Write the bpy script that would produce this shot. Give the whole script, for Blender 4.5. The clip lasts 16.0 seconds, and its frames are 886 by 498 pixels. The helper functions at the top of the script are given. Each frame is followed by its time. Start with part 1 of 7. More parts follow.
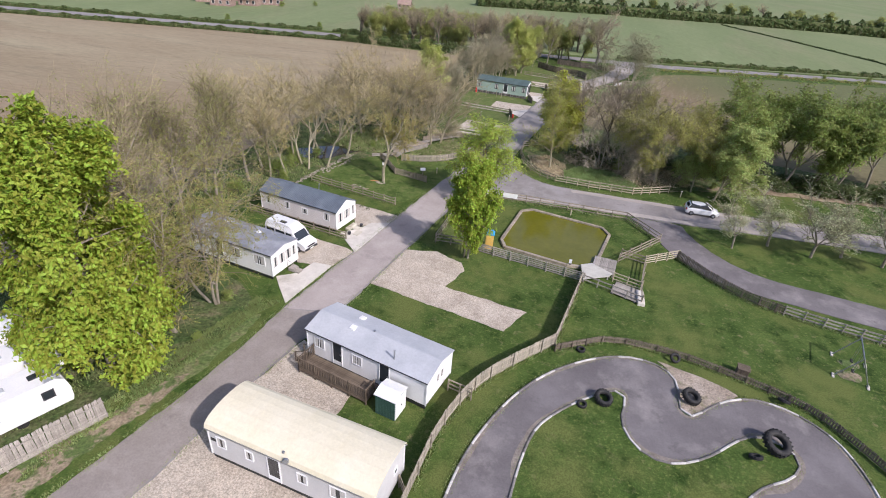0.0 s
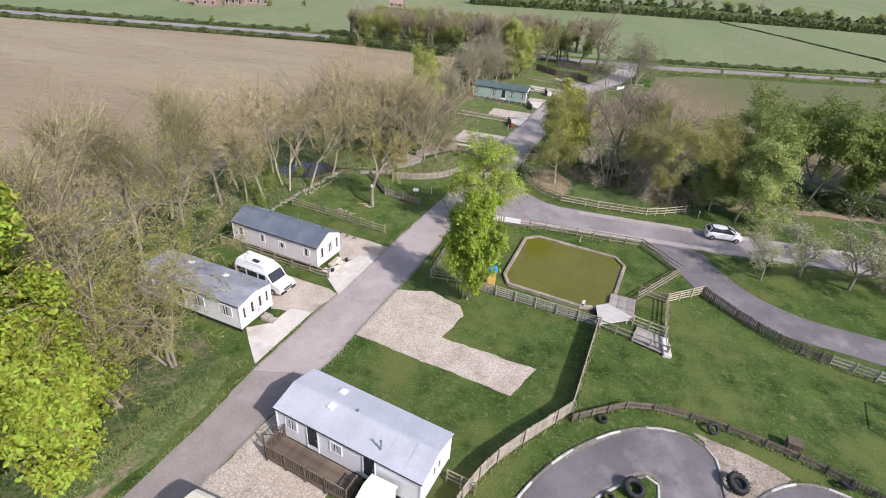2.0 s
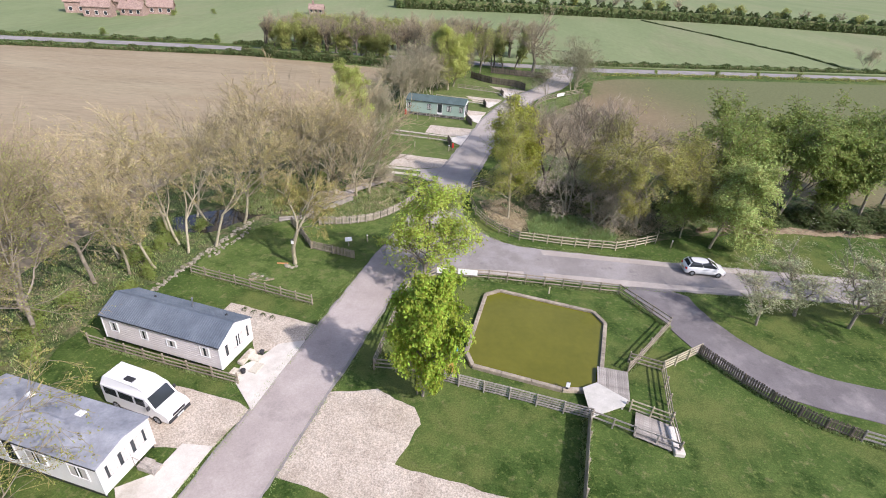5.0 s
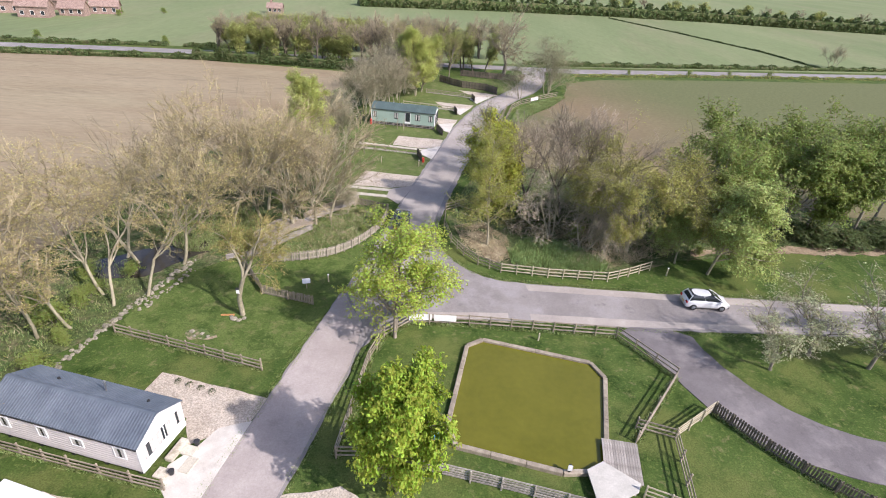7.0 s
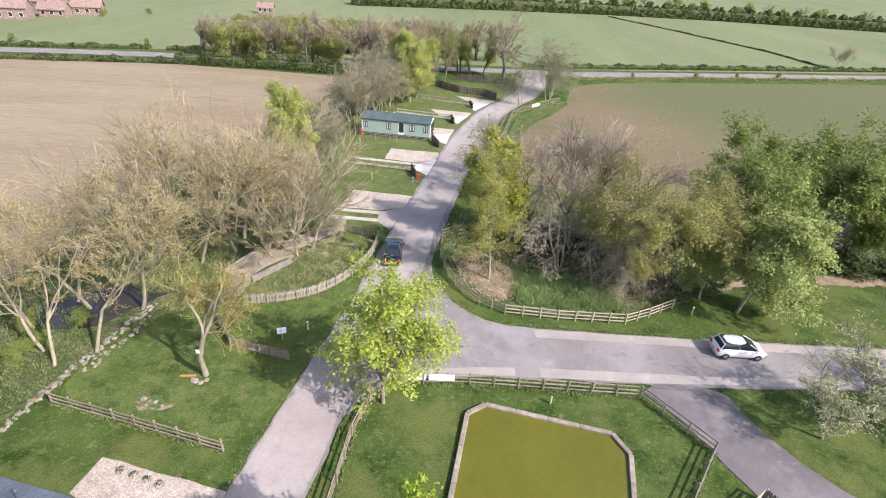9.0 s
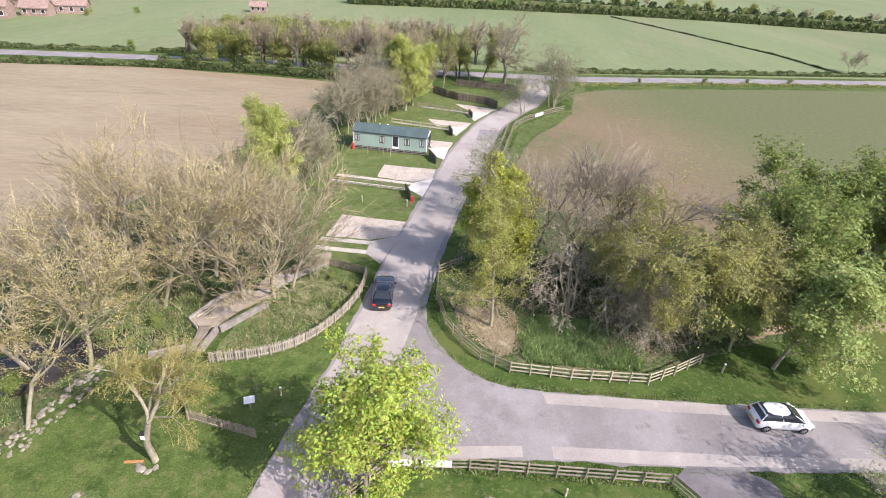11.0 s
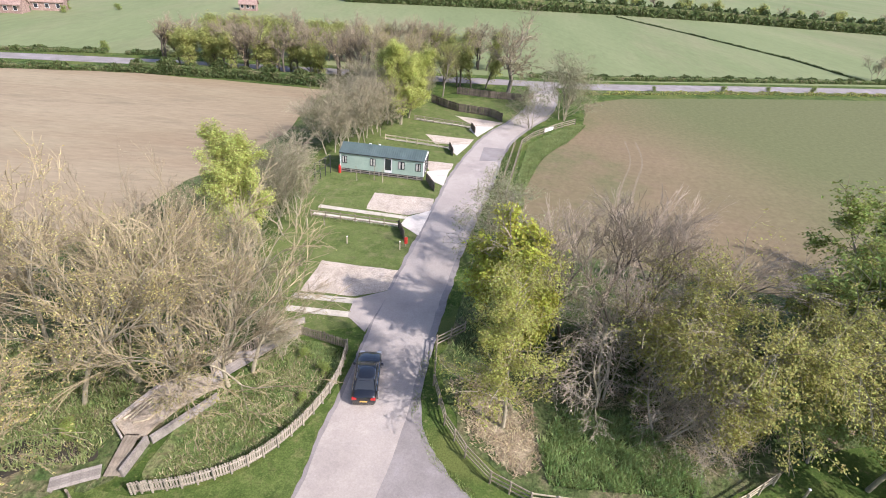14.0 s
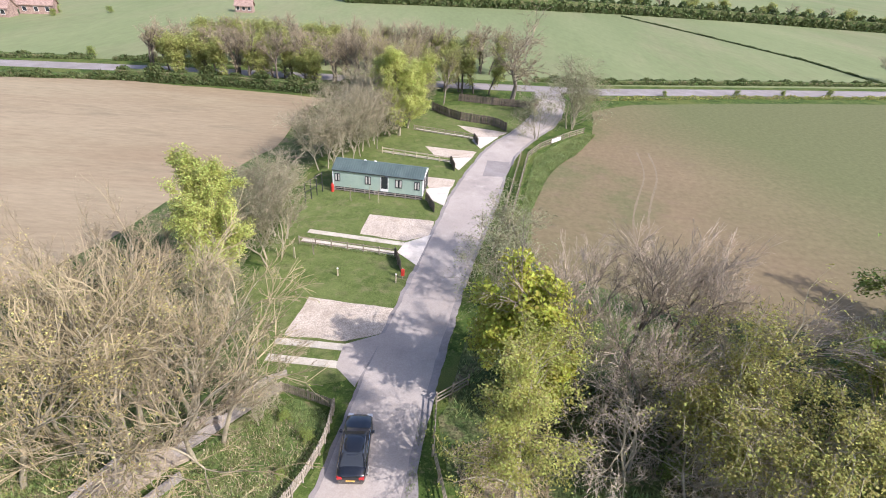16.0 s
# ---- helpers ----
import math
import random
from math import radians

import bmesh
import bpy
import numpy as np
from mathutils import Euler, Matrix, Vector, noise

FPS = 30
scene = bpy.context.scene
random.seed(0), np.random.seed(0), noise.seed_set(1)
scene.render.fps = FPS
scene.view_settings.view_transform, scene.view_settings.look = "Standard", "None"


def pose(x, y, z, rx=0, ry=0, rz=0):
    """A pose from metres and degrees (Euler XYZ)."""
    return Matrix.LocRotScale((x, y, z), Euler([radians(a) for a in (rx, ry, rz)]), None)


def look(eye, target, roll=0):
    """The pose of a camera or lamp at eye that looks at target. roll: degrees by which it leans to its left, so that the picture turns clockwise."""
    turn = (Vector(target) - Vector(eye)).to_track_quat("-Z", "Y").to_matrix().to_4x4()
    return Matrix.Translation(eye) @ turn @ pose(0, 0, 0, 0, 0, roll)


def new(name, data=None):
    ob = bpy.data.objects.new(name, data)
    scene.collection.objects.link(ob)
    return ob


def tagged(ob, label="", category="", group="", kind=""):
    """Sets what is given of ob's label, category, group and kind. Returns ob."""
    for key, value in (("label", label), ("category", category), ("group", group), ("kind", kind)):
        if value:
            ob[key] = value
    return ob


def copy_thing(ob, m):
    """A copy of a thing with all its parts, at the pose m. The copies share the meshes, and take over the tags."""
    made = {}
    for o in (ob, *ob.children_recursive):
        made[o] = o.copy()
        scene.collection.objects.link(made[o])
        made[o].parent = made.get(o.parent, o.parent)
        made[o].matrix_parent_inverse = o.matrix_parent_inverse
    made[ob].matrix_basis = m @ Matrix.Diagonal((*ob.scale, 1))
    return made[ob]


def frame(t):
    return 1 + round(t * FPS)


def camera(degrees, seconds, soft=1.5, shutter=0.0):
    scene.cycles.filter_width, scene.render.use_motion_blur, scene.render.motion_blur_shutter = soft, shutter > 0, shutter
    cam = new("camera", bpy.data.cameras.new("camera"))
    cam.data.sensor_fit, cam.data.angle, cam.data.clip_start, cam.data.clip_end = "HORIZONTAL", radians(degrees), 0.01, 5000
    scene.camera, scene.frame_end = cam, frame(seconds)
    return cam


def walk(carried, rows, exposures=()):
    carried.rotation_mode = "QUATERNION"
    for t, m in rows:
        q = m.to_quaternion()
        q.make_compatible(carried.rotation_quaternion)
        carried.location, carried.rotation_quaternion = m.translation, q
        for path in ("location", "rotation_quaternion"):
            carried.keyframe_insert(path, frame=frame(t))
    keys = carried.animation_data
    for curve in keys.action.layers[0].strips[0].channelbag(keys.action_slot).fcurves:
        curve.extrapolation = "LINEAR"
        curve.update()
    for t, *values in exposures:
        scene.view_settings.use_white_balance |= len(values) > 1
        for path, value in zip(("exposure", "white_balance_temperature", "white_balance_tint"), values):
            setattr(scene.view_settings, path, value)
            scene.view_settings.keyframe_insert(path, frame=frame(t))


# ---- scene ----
cam = camera(82.0, 16.0, 1.0)
PATH = [
    (0, (0.808, 0.12, 27.771), (-1.002, 8.535, 22.686), 4.6),
    (0.5, (0.31, 1.813, 27.878), (-1.485, 10.223, 22.773), 4.5),
    (1, (-0.134, 3.609, 27.889), (-1.909, 12.024, 22.779), 4.5),
    (1.5, (-0.534, 5.398, 27.812), (-2.289, 13.823, 22.722), 4.5),
    (2, (-1.085, 7.407, 27.839), (-2.8, 15.822, 22.719), 4.4),
    (2.5, (-1.662, 9.417, 27.926), (-3.237, 17.847, 22.781), 4.3),
    (3, (-2.13, 11.484, 28.014), (-3.33, 19.964, 22.854), 4.1),
    (3.5, (-2.546, 13.432, 27.872), (-3.561, 21.952, 22.737), 4.2),
    (4, (-2.841, 15.317, 27.748), (-3.821, 23.862, 22.643), 4.1),
    (4.2, (-3.019, 16.041, 27.701), (-3.959, 24.611, 22.631), 4.0),
    (6.3, (-4.177, 23.993, 27.449), (-4.277, 32.653, 22.444), 4.2),
    (6.5, (-4.238, 24.751, 27.524), (-4.323, 33.401, 22.504), 4.2),
    (7, (-4.366, 26.642, 27.598), (-4.426, 35.282, 22.558), 4.1),
    (7.5, (-4.538, 28.497, 27.562), (-4.563, 37.137, 22.527), 4.2),
    (8, (-4.558, 30.302, 27.57), (-4.573, 38.937, 22.525), 4.0),
    (8.2, (-4.557, 31.018, 27.568), (-4.572, 39.648, 22.518), 4.0),
    (10.5, (-4.427, 38.961, 28.039), (-4.432, 47.566, 22.934), 3.8),
    (11, (-4.654, 40.887, 28.071), (-4.624, 49.482, 22.961), 4.3),
    (11.5, (-4.731, 42.823, 27.944), (-4.691, 51.418, 22.829), 4.3),
    (12, (-4.848, 44.708, 27.876), (-4.798, 53.298, 22.756), 4.4),
    (12.5, (-4.976, 46.638, 27.958), (-4.926, 55.223, 22.828), 4.4),
    (13, (-5.12, 48.495, 27.911), (-5.05, 57.075, 22.766), 4.6),
    (13.5, (-5.169, 50.299, 27.873), (-5.094, 58.879, 22.738), 4.8),
    (14, (-5.174, 51.999, 27.934), (-5.099, 60.564, 22.779), 4.8),
    (14.5, (-5.339, 53.72, 27.973), (-5.239, 62.28, 22.808), 5.1),
    (15, (-5.427, 55.205, 28.005), (-5.332, 63.76, 22.83), 5.1),
    (15.5, (-5.463, 56.83, 28.064), (-5.378, 65.375, 22.879), 5.0),
    (16, (-5.239, 57.994, 28.099), (-5.204, 66.549, 22.919), 4.5),
]
EXPOSURES = [(0, 0.26, 6050, 20.5), (3.5, 0.57, 6060, 20.5), (7, 0.64, 6150, 21), (8, 0.74, 6150, 21.3), (11, 0.87, 6150, 22), (16, 0.85, 6140, 22)]
walk(cam, [(t, look(eye, target, roll)) for t, eye, target, roll in PATH], EXPOSURES)

# ---- world and sun ----
SUN_DIR = Vector((0.85 * math.cos(radians(40)), -0.53 * math.cos(radians(40)), math.sin(radians(40)))).normalized()
world = bpy.data.worlds.new("sky")
scene.world = world
world.use_nodes = True
wn = world.node_tree.nodes
sky = wn.new("ShaderNodeTexSky")
sky.sky_type = "NISHITA"
sky.sun_disc = False
sky.sun_elevation = radians(40)
sky.sun_rotation = math.atan2(0.85, -0.53)
sky.dust_density = 2.0
wn["Background"].inputs[1].default_value = 0.14
world.node_tree.links.new(sky.outputs[0], wn["Background"].inputs[0])
sun_data = bpy.data.lights.new("sun", "SUN")
sun_data.energy = 3.6
sun_data.angle = radians(0.6)
sun_data.color = (1.0, 0.95, 0.86)
sun = new("sun", sun_data)
sun.matrix_world = look((60, -40, 70), Vector((60, -40, 70)) - SUN_DIR)


# ---- materials ----
def links(m):
    return m.node_tree.nodes, m.node_tree.links


def surface(name, a, b, c=None, scale=1.0, fine=20.0, rough=0.85, bump=0.3, bump_dist=0.02, metal=0.0, spec=0.3,
            space="world", vary=0.0, island=0.0, stretch=(1, 1, 1), fine_amount=0.35, turn=0.0, leaf=0.0, patches=(), drift=None):
    """Two or three colours mixed by a coarse noise, broken up by a fine one, with relief from the fine one."""
    m = bpy.data.materials.new(name)
    m.use_nodes = True
    n, l = links(m)
    p = n["Principled BSDF"]
    if space == "world":
        co = n.new("ShaderNodeNewGeometry").outputs["Position"]
    else:
        co = n.new("ShaderNodeTexCoord").outputs["Object"]
    mp = n.new("ShaderNodeMapping")
    mp.inputs["Scale"].default_value = stretch
    mp.inputs["Rotation"].default_value = (0, 0, radians(turn))
    l.new(co, mp.inputs["Vector"])
    big = n.new("ShaderNodeTexNoise")
    big.inputs["Scale"].default_value = scale
    big.inputs["Detail"].default_value = 6
    big.inputs["Roughness"].default_value = 0.62
    l.new(mp.outputs[0], big.inputs["Vector"])
    small = n.new("ShaderNodeTexNoise")
    small.inputs["Scale"].default_value = fine
    small.inputs["Detail"].default_value = 4
    small.inputs["Roughness"].default_value = 0.7
    l.new(mp.outputs[0], small.inputs["Vector"])
    ramp = n.new("ShaderNodeValToRGB")
    e = ramp.color_ramp.elements
    e[0].position, e[0].color = 0.32, (*a, 1)
    e[1].position, e[1].color = 0.68, (*b, 1)
    if c:
        mid = e.new(0.5)
        mid.color = (*c, 1)
    l.new(big.outputs["Fac"], ramp.inputs[0])
    span = n.new("ShaderNodeMapRange")
    span.inputs["From Min"].default_value, span.inputs["From Max"].default_value = 0.3, 0.7
    span.inputs["To Min"].default_value, span.inputs["To Max"].default_value = 1 - fine_amount, 1 + fine_amount
    l.new(small.outputs["Fac"], span.inputs["Value"])
    col = ramp.outputs[0]
    for k, (tone, size, low, high) in enumerate(patches):
        blot = n.new("ShaderNodeTexNoise")
        blot.inputs["Scale"].default_value = size
        blot.inputs["Detail"].default_value = 5
        blot.inputs["Roughness"].default_value = 0.65
        shift = n.new("ShaderNodeVectorMath")
        shift.inputs[1].default_value = (17.3 * (k + 1), -9.1 * (k + 1), 4.7)
        l.new(mp.outputs[0], shift.inputs[0])
        l.new(shift.outputs[0], blot.inputs["Vector"])
        mask = n.new("ShaderNodeMapRange")
        mask.inputs["From Min"].default_value, mask.inputs["From Max"].default_value = low, high
        l.new(blot.outputs["Fac"], mask.inputs["Value"])
        mixer = n.new("ShaderNodeMix")
        mixer.data_type = "RGBA"
        l.new(mask.outputs[0], mixer.inputs["Factor"])
        l.new(col, mixer.inputs["A"])
        mixer.inputs["B"].default_value = (*tone, 1)
        col = mixer.outputs["Result"]
    if drift:
        tone, axis, low, high = drift
        dot = n.new("ShaderNodeVectorMath")
        dot.operation = "DOT_PRODUCT"
        dot.inputs[1].default_value = axis
        l.new(co, dot.inputs[0])
        sway = n.new("ShaderNodeMath")
        sway.operation = "MULTIPLY_ADD"
        sway.inputs[1].default_value = (high - low) * 1.3
        l.new(big.outputs["Fac"], sway.inputs[0])
        l.new(dot.outputs["Value"], sway.inputs[2])
        mask = n.new("ShaderNodeMapRange")
        mask.inputs["From Min"].default_value, mask.inputs["From Max"].default_value = low + (high - low) * 0.65, high + (high - low) * 0.65
        l.new(sway.outputs[0], mask.inputs["Value"])
        mixer = n.new("ShaderNodeMix")
        mixer.data_type = "RGBA"
        l.new(mask.outputs[0], mixer.inputs["Factor"])
        l.new(col, mixer.inputs["A"])
        mixer.inputs["B"].default_value = (*tone, 1)
        col = mixer.outputs["Result"]
    hsv = n.new("ShaderNodeHueSaturation")
    l.new(col, hsv.inputs["Color"])
    val = span.outputs[0]
    for amount, node, out in ((vary, "ShaderNodeObjectInfo", "Random"), (island, "ShaderNodeNewGeometry", "Random Per Island")):
        if amount:
            src = n.new(node)
            r = n.new("ShaderNodeMapRange")
            r.inputs["To Min"].default_value, r.inputs["To Max"].default_value = 1 - amount, 1 + amount
            l.new(src.outputs[out], r.inputs["Value"])
            mul = n.new("ShaderNodeMath")
            mul.operation = "MULTIPLY"
            l.new(val, mul.inputs[0])
            l.new(r.outputs[0], mul.inputs[1])
            val = mul.outputs[0]
            if leaf:
                h = n.new("ShaderNodeMapRange")
                h.inputs["To Min"].default_value, h.inputs["To Max"].default_value = 0.5 - 0.03, 0.5 + 0.03
                l.new(src.outputs[out], h.inputs["Value"])
                l.new(h.outputs[0], hsv.inputs["Hue"])
    l.new(val, hsv.inputs["Value"])
    l.new(hsv.outputs[0], p.inputs["Base Color"])
    p.inputs["Roughness"].default_value = rough
    p.inputs["Metallic"].default_value = metal
    p.inputs["Specular IOR Level"].default_value = spec
    if bump:
        bn = n.new("ShaderNodeBump")
        bn.inputs["Strength"].default_value = bump
        bn.inputs["Distance"].default_value = bump_dist
        l.new(small.outputs["Fac"], bn.inputs["Height"])
        l.new(bn.outputs[0], p.inputs["Normal"])
    if leaf:
        tr = n.new("ShaderNodeBsdfTranslucent")
        l.new(hsv.outputs[0], tr.inputs["Color"])
        mix = n.new("ShaderNodeMixShader")
        mix.inputs[0].default_value = leaf
        l.new(p.outputs[0], mix.inputs[1])
        l.new(tr.outputs[0], mix.inputs[2])
        l.new(mix.outputs[0], n["Material Output"].inputs["Surface"])
    return m


GRASS = surface("mown_grass", (0.044, 0.078, 0.017), (0.086, 0.125, 0.031), (0.060, 0.098, 0.022), scale=0.3, fine=9, bump=0.7, bump_dist=0.06, fine_amount=0.38, rough=0.95, spec=0.1, patches=[((0.19, 0.17, 0.08), 1.3, 0.57, 0.74), ((0.026, 0.052, 0.010), 0.5, 0.5, 0.66), ((0.13, 0.16, 0.043), 3.4, 0.53, 0.7), ((0.11, 0.132, 0.037), 0.14, 0.5, 0.62)])
DRY_LAWN = surface("drier_mown_grass", (0.078, 0.112, 0.030), (0.135, 0.165, 0.055), (0.104, 0.138, 0.040), scale=0.3, fine=9, bump=0.7, bump_dist=0.06, fine_amount=0.38, rough=0.95, spec=0.1, patches=[((0.19, 0.175, 0.09), 0.9, 0.5, 0.78), ((0.065, 0.095, 0.024), 0.7, 0.52, 0.75), ((0.165, 0.185, 0.065), 2.5, 0.52, 0.8)])
VERGE_SOIL = surface("scuffed_verge_soil", (0.21, 0.16, 0.105), (0.33, 0.265, 0.185), (0.27, 0.212, 0.145), scale=0.8, fine=5, bump=0.8, bump_dist=0.1, fine_amount=0.4, rough=0.95, patches=[((0.085, 0.125, 0.035), 0.6, 0.48, 0.56), ((0.11, 0.14, 0.045), 2.2, 0.54, 0.62)])
ROUGH_GRASS = surface("rough_grass", (0.085, 0.13, 0.042), (0.20, 0.20, 0.095), (0.125, 0.172, 0.055), scale=0.6, fine=4, bump=1.0, bump_dist=0.2, fine_amount=0.5, rough=0.95, spec=0.1, patches=[((0.22, 0.18, 0.1), 1.4, 0.55, 0.75)])
IVY = surface("ivy_and_leaf_litter", (0.06, 0.086, 0.03), (0.195, 0.168, 0.098), (0.10, 0.128, 0.047), scale=0.5, fine=3.5, bump=1.0, bump_dist=0.25, fine_amount=0.55, rough=0.9, spec=0.1, patches=[((0.22, 0.17, 0.11), 0.5, 0.55, 0.75), ((0.06, 0.11, 0.03), 0.9, 0.5, 0.7)])
CROP = surface("young_cereal_crop", (0.15, 0.185, 0.083), (0.205, 0.235, 0.115), (0.175, 0.21, 0.097), scale=0.02, fine=0.6, bump=0.3, fine_amount=0.1, rough=0.95, spec=0.1, stretch=(1, 0.25, 1), turn=35, patches=[((0.235, 0.225, 0.13), 0.03, 0.5, 0.8)])
TILLED = surface("tilled_soil", (0.247, 0.194, 0.12), (0.323, 0.264, 0.172), (0.284, 0.229, 0.146), scale=0.035, fine=1.4, bump=0.6, bump_dist=0.15, fine_amount=0.13, rough=0.97, spec=0.1, stretch=(0.25, 1, 1), turn=-8, patches=[((0.335, 0.287, 0.185), 0.05, 0.5, 0.75), ((0.25, 0.18, 0.115), 0.02, 0.5, 0.7), ((0.21, 0.178, 0.115), 0.3, 0.55, 0.8)])
SOWN = surface("sown_field", (0.215, 0.16, 0.098), (0.155, 0.138, 0.072), (0.186, 0.149, 0.086), scale=0.014, fine=1.2, bump=0.5, bump_dist=0.12, fine_amount=0.16, rough=0.97, spec=0.1, patches=[((0.235, 0.182, 0.108), 0.02, 0.52, 0.7), ((0.11, 0.13, 0.055), 0.03, 0.58, 0.74), ((0.19, 0.14, 0.095), 0.4, 0.55, 0.8)], drift=((0.128, 0.138, 0.062), (1.0, 0.35, 0.0), 68.0, 100.0))
ASPHALT = surface("worn_asphalt", (0.21, 0.190, 0.177), (0.29, 0.266, 0.248), (0.247, 0.225, 0.21), scale=0.22, fine=9, bump=0.35, bump_dist=0.01, fine_amount=0.13, rough=0.9, spec=0.25, patches=[((0.33, 0.305, 0.295), 0.35, 0.5, 0.75), ((0.15, 0.14, 0.14), 0.6, 0.6, 0.75)])
LANE_WARM = surface("warm_worn_tarmac", (0.235, 0.202, 0.178), (0.325, 0.284, 0.252), (0.278, 0.242, 0.214), scale=0.25, fine=9, bump=0.35, bump_dist=0.01, fine_amount=0.13, rough=0.92, spec=0.2, patches=[((0.36, 0.318, 0.282), 0.35, 0.5, 0.75), ((0.185, 0.16, 0.145), 0.5, 0.58, 0.75)])
LANE_PINK = surface("pinkish_worn_tarmac", (0.32, 0.276, 0.25), (0.40, 0.348, 0.318), (0.36, 0.312, 0.283), scale=0.25, fine=9, bump=0.35, bump_dist=0.01, fine_amount=0.12, rough=0.92, spec=0.2, patches=[((0.43, 0.38, 0.345), 0.35, 0.5, 0.75), ((0.27, 0.235, 0.215), 0.4, 0.58, 0.75)])
PALE_ROAD = surface("dusty_pale_asphalt", (0.33, 0.292, 0.256), (0.41, 0.368, 0.325), (0.37, 0.33, 0.29), scale=0.16, fine=9, bump=0.3, bump_dist=0.01, fine_amount=0.12, rough=0.92, spec=0.2, patches=[((0.28, 0.25, 0.225), 0.2, 0.52, 0.75), ((0.455, 0.41, 0.36), 0.5, 0.55, 0.8)])
KART = surface("kart_track_asphalt", (0.122, 0.109, 0.108), (0.192, 0.175, 0.173), (0.153, 0.138, 0.136), scale=0.2, fine=10, bump=0.35, bump_dist=0.01, fine_amount=0.12, rough=0.88, spec=0.3, patches=[((0.28, 0.255, 0.24), 0.3, 0.52, 0.75), ((0.11, 0.10, 0.098), 0.7, 0.6, 0.75)])
CONCRETE = surface("pale_concrete", (0.48, 0.44, 0.38), (0.63, 0.59, 0.52), (0.56, 0.52, 0.455), scale=0.8, fine=12, bump=0.2, bump_dist=0.01, fine_amount=0.1, rough=0.85, patches=[((0.38, 0.345, 0.29), 0.6, 0.55, 0.75)])
STRIP = surface("dirty_cream_concrete", (0.40, 0.365, 0.29), (0.55, 0.51, 0.42), (0.48, 0.44, 0.355), scale=0.9, fine=10, bump=0.3, fine_amount=0.18, rough=0.9, patches=[((0.28, 0.25, 0.18), 0.7, 0.54, 0.68)])
SAND_PATH = surface("trodden_sandy_path", (0.30, 0.25, 0.185), (0.42, 0.36, 0.28), (0.36, 0.305, 0.23), scale=0.8, fine=9, bump=0.6, bump_dist=0.04, fine_amount=0.3, rough=0.95, patches=[((0.22, 0.18, 0.125), 0.9, 0.55, 0.7)])
GRAVEL = surface("pale_gravel", (0.40, 0.338, 0.265), (0.52, 0.455, 0.37), (0.46, 0.395, 0.315), scale=0.5, fine=9.5, bump=0.9, bump_dist=0.06, fine_amount=0.48, rough=0.9, patches=[((0.29, 0.235, 0.18), 0.8, 0.55, 0.8), ((0.14, 0.15, 0.07), 1.5, 0.68, 0.75)])
TRACK = surface("wheel_track_soil", (0.18, 0.146, 0.088), (0.215, 0.17, 0.108), scale=0.3, fine=3, bump=0.4, fine_amount=0.2)
RUN_OFF = surface("brownish_run_off_gravel", (0.29, 0.235, 0.18), (0.41, 0.345, 0.275), (0.35, 0.288, 0.225), scale=0.5, fine=8, bump=1.0, bump_dist=0.07, fine_amount=0.5, rough=0.92, patches=[((0.16, 0.15, 0.08), 1.2, 0.56, 0.72)])
TRACK_DIRT = surface("swept_track_grit", (0.17, 0.145, 0.12), (0.27, 0.235, 0.195), (0.215, 0.185, 0.155), scale=1.2, fine=9, bump=0.5, fine_amount=0.3, rough=0.95)
EARTH = surface("bare_earth", (0.20, 0.145, 0.09), (0.34, 0.27, 0.18), (0.26, 0.2, 0.13), scale=0.8, fine=6, bump=0.7, bump_dist=0.08, fine_amount=0.35, rough=0.95)
STRAW = surface("dry_straw_grass", (0.30, 0.245, 0.15), (0.47, 0.395, 0.26), scale=1.2, fine=6, bump=1.0, bump_dist=0.15, fine_amount=0.4, rough=0.95, patches=[((0.09, 0.13, 0.04), 0.7, 0.5, 0.7)])
TIMBER = surface("weathered_timber", (0.21, 0.175, 0.13), (0.36, 0.31, 0.235), scale=2.0, fine=14, bump=0.4, vary=0.2, space="object", fine_amount=0.2)
PALE_TIMBER = surface("pale_new_timber", (0.36, 0.31, 0.215), (0.52, 0.46, 0.33), scale=2.0, fine=14, bump=0.3, vary=0.15, space="object", fine_amount=0.15)
DARK_TIMBER = surface("dark_stained_timber", (0.115, 0.094, 0.07), (0.205, 0.17, 0.13), scale=2.0, fine=14, bump=0.4, vary=0.25, space="object")
BROWN_TIMBER = surface("brown_stained_timber", (0.105, 0.08, 0.058), (0.185, 0.145, 0.105), scale=2.0, fine=14, bump=0.4, vary=0.2, space="object")
ORANGE_TIMBER = surface("orange_brown_timber", (0.40, 0.19, 0.07), (0.52, 0.27, 0.11), scale=2.0, fine=14, bump=0.3, space="object")
GREY_TIMBER = surface("silvered_timber", (0.24, 0.215, 0.185), (0.38, 0.345, 0.30), scale=2.0, fine=14, bump=0.4, vary=0.2, space="object")
SILVER_TIMBER = surface("pale_silvered_timber", (0.26, 0.232, 0.18), (0.385, 0.345, 0.275), scale=2.0, fine=14, bump=0.4, vary=0.2, space="object")
WHITE_WALL = surface("white_aluminium_cladding", (0.72, 0.71, 0.69), (0.80, 0.79, 0.77), scale=0.6, fine=8, bump=0.03, rough=0.5, spec=0.4, fine_amount=0.04, space="object")
GREY_WALL = surface("pale_grey_cladding", (0.50, 0.495, 0.48), (0.58, 0.57, 0.555), scale=0.6, fine=8, bump=0.03, rough=0.55, fine_amount=0.05, space="object")
BEIGE_WALL = surface("pale_pinkish_cladding", (0.60, 0.555, 0.53), (0.69, 0.645, 0.615), scale=0.6, fine=8, bump=0.03, rough=0.55, fine_amount=0.05, space="object")
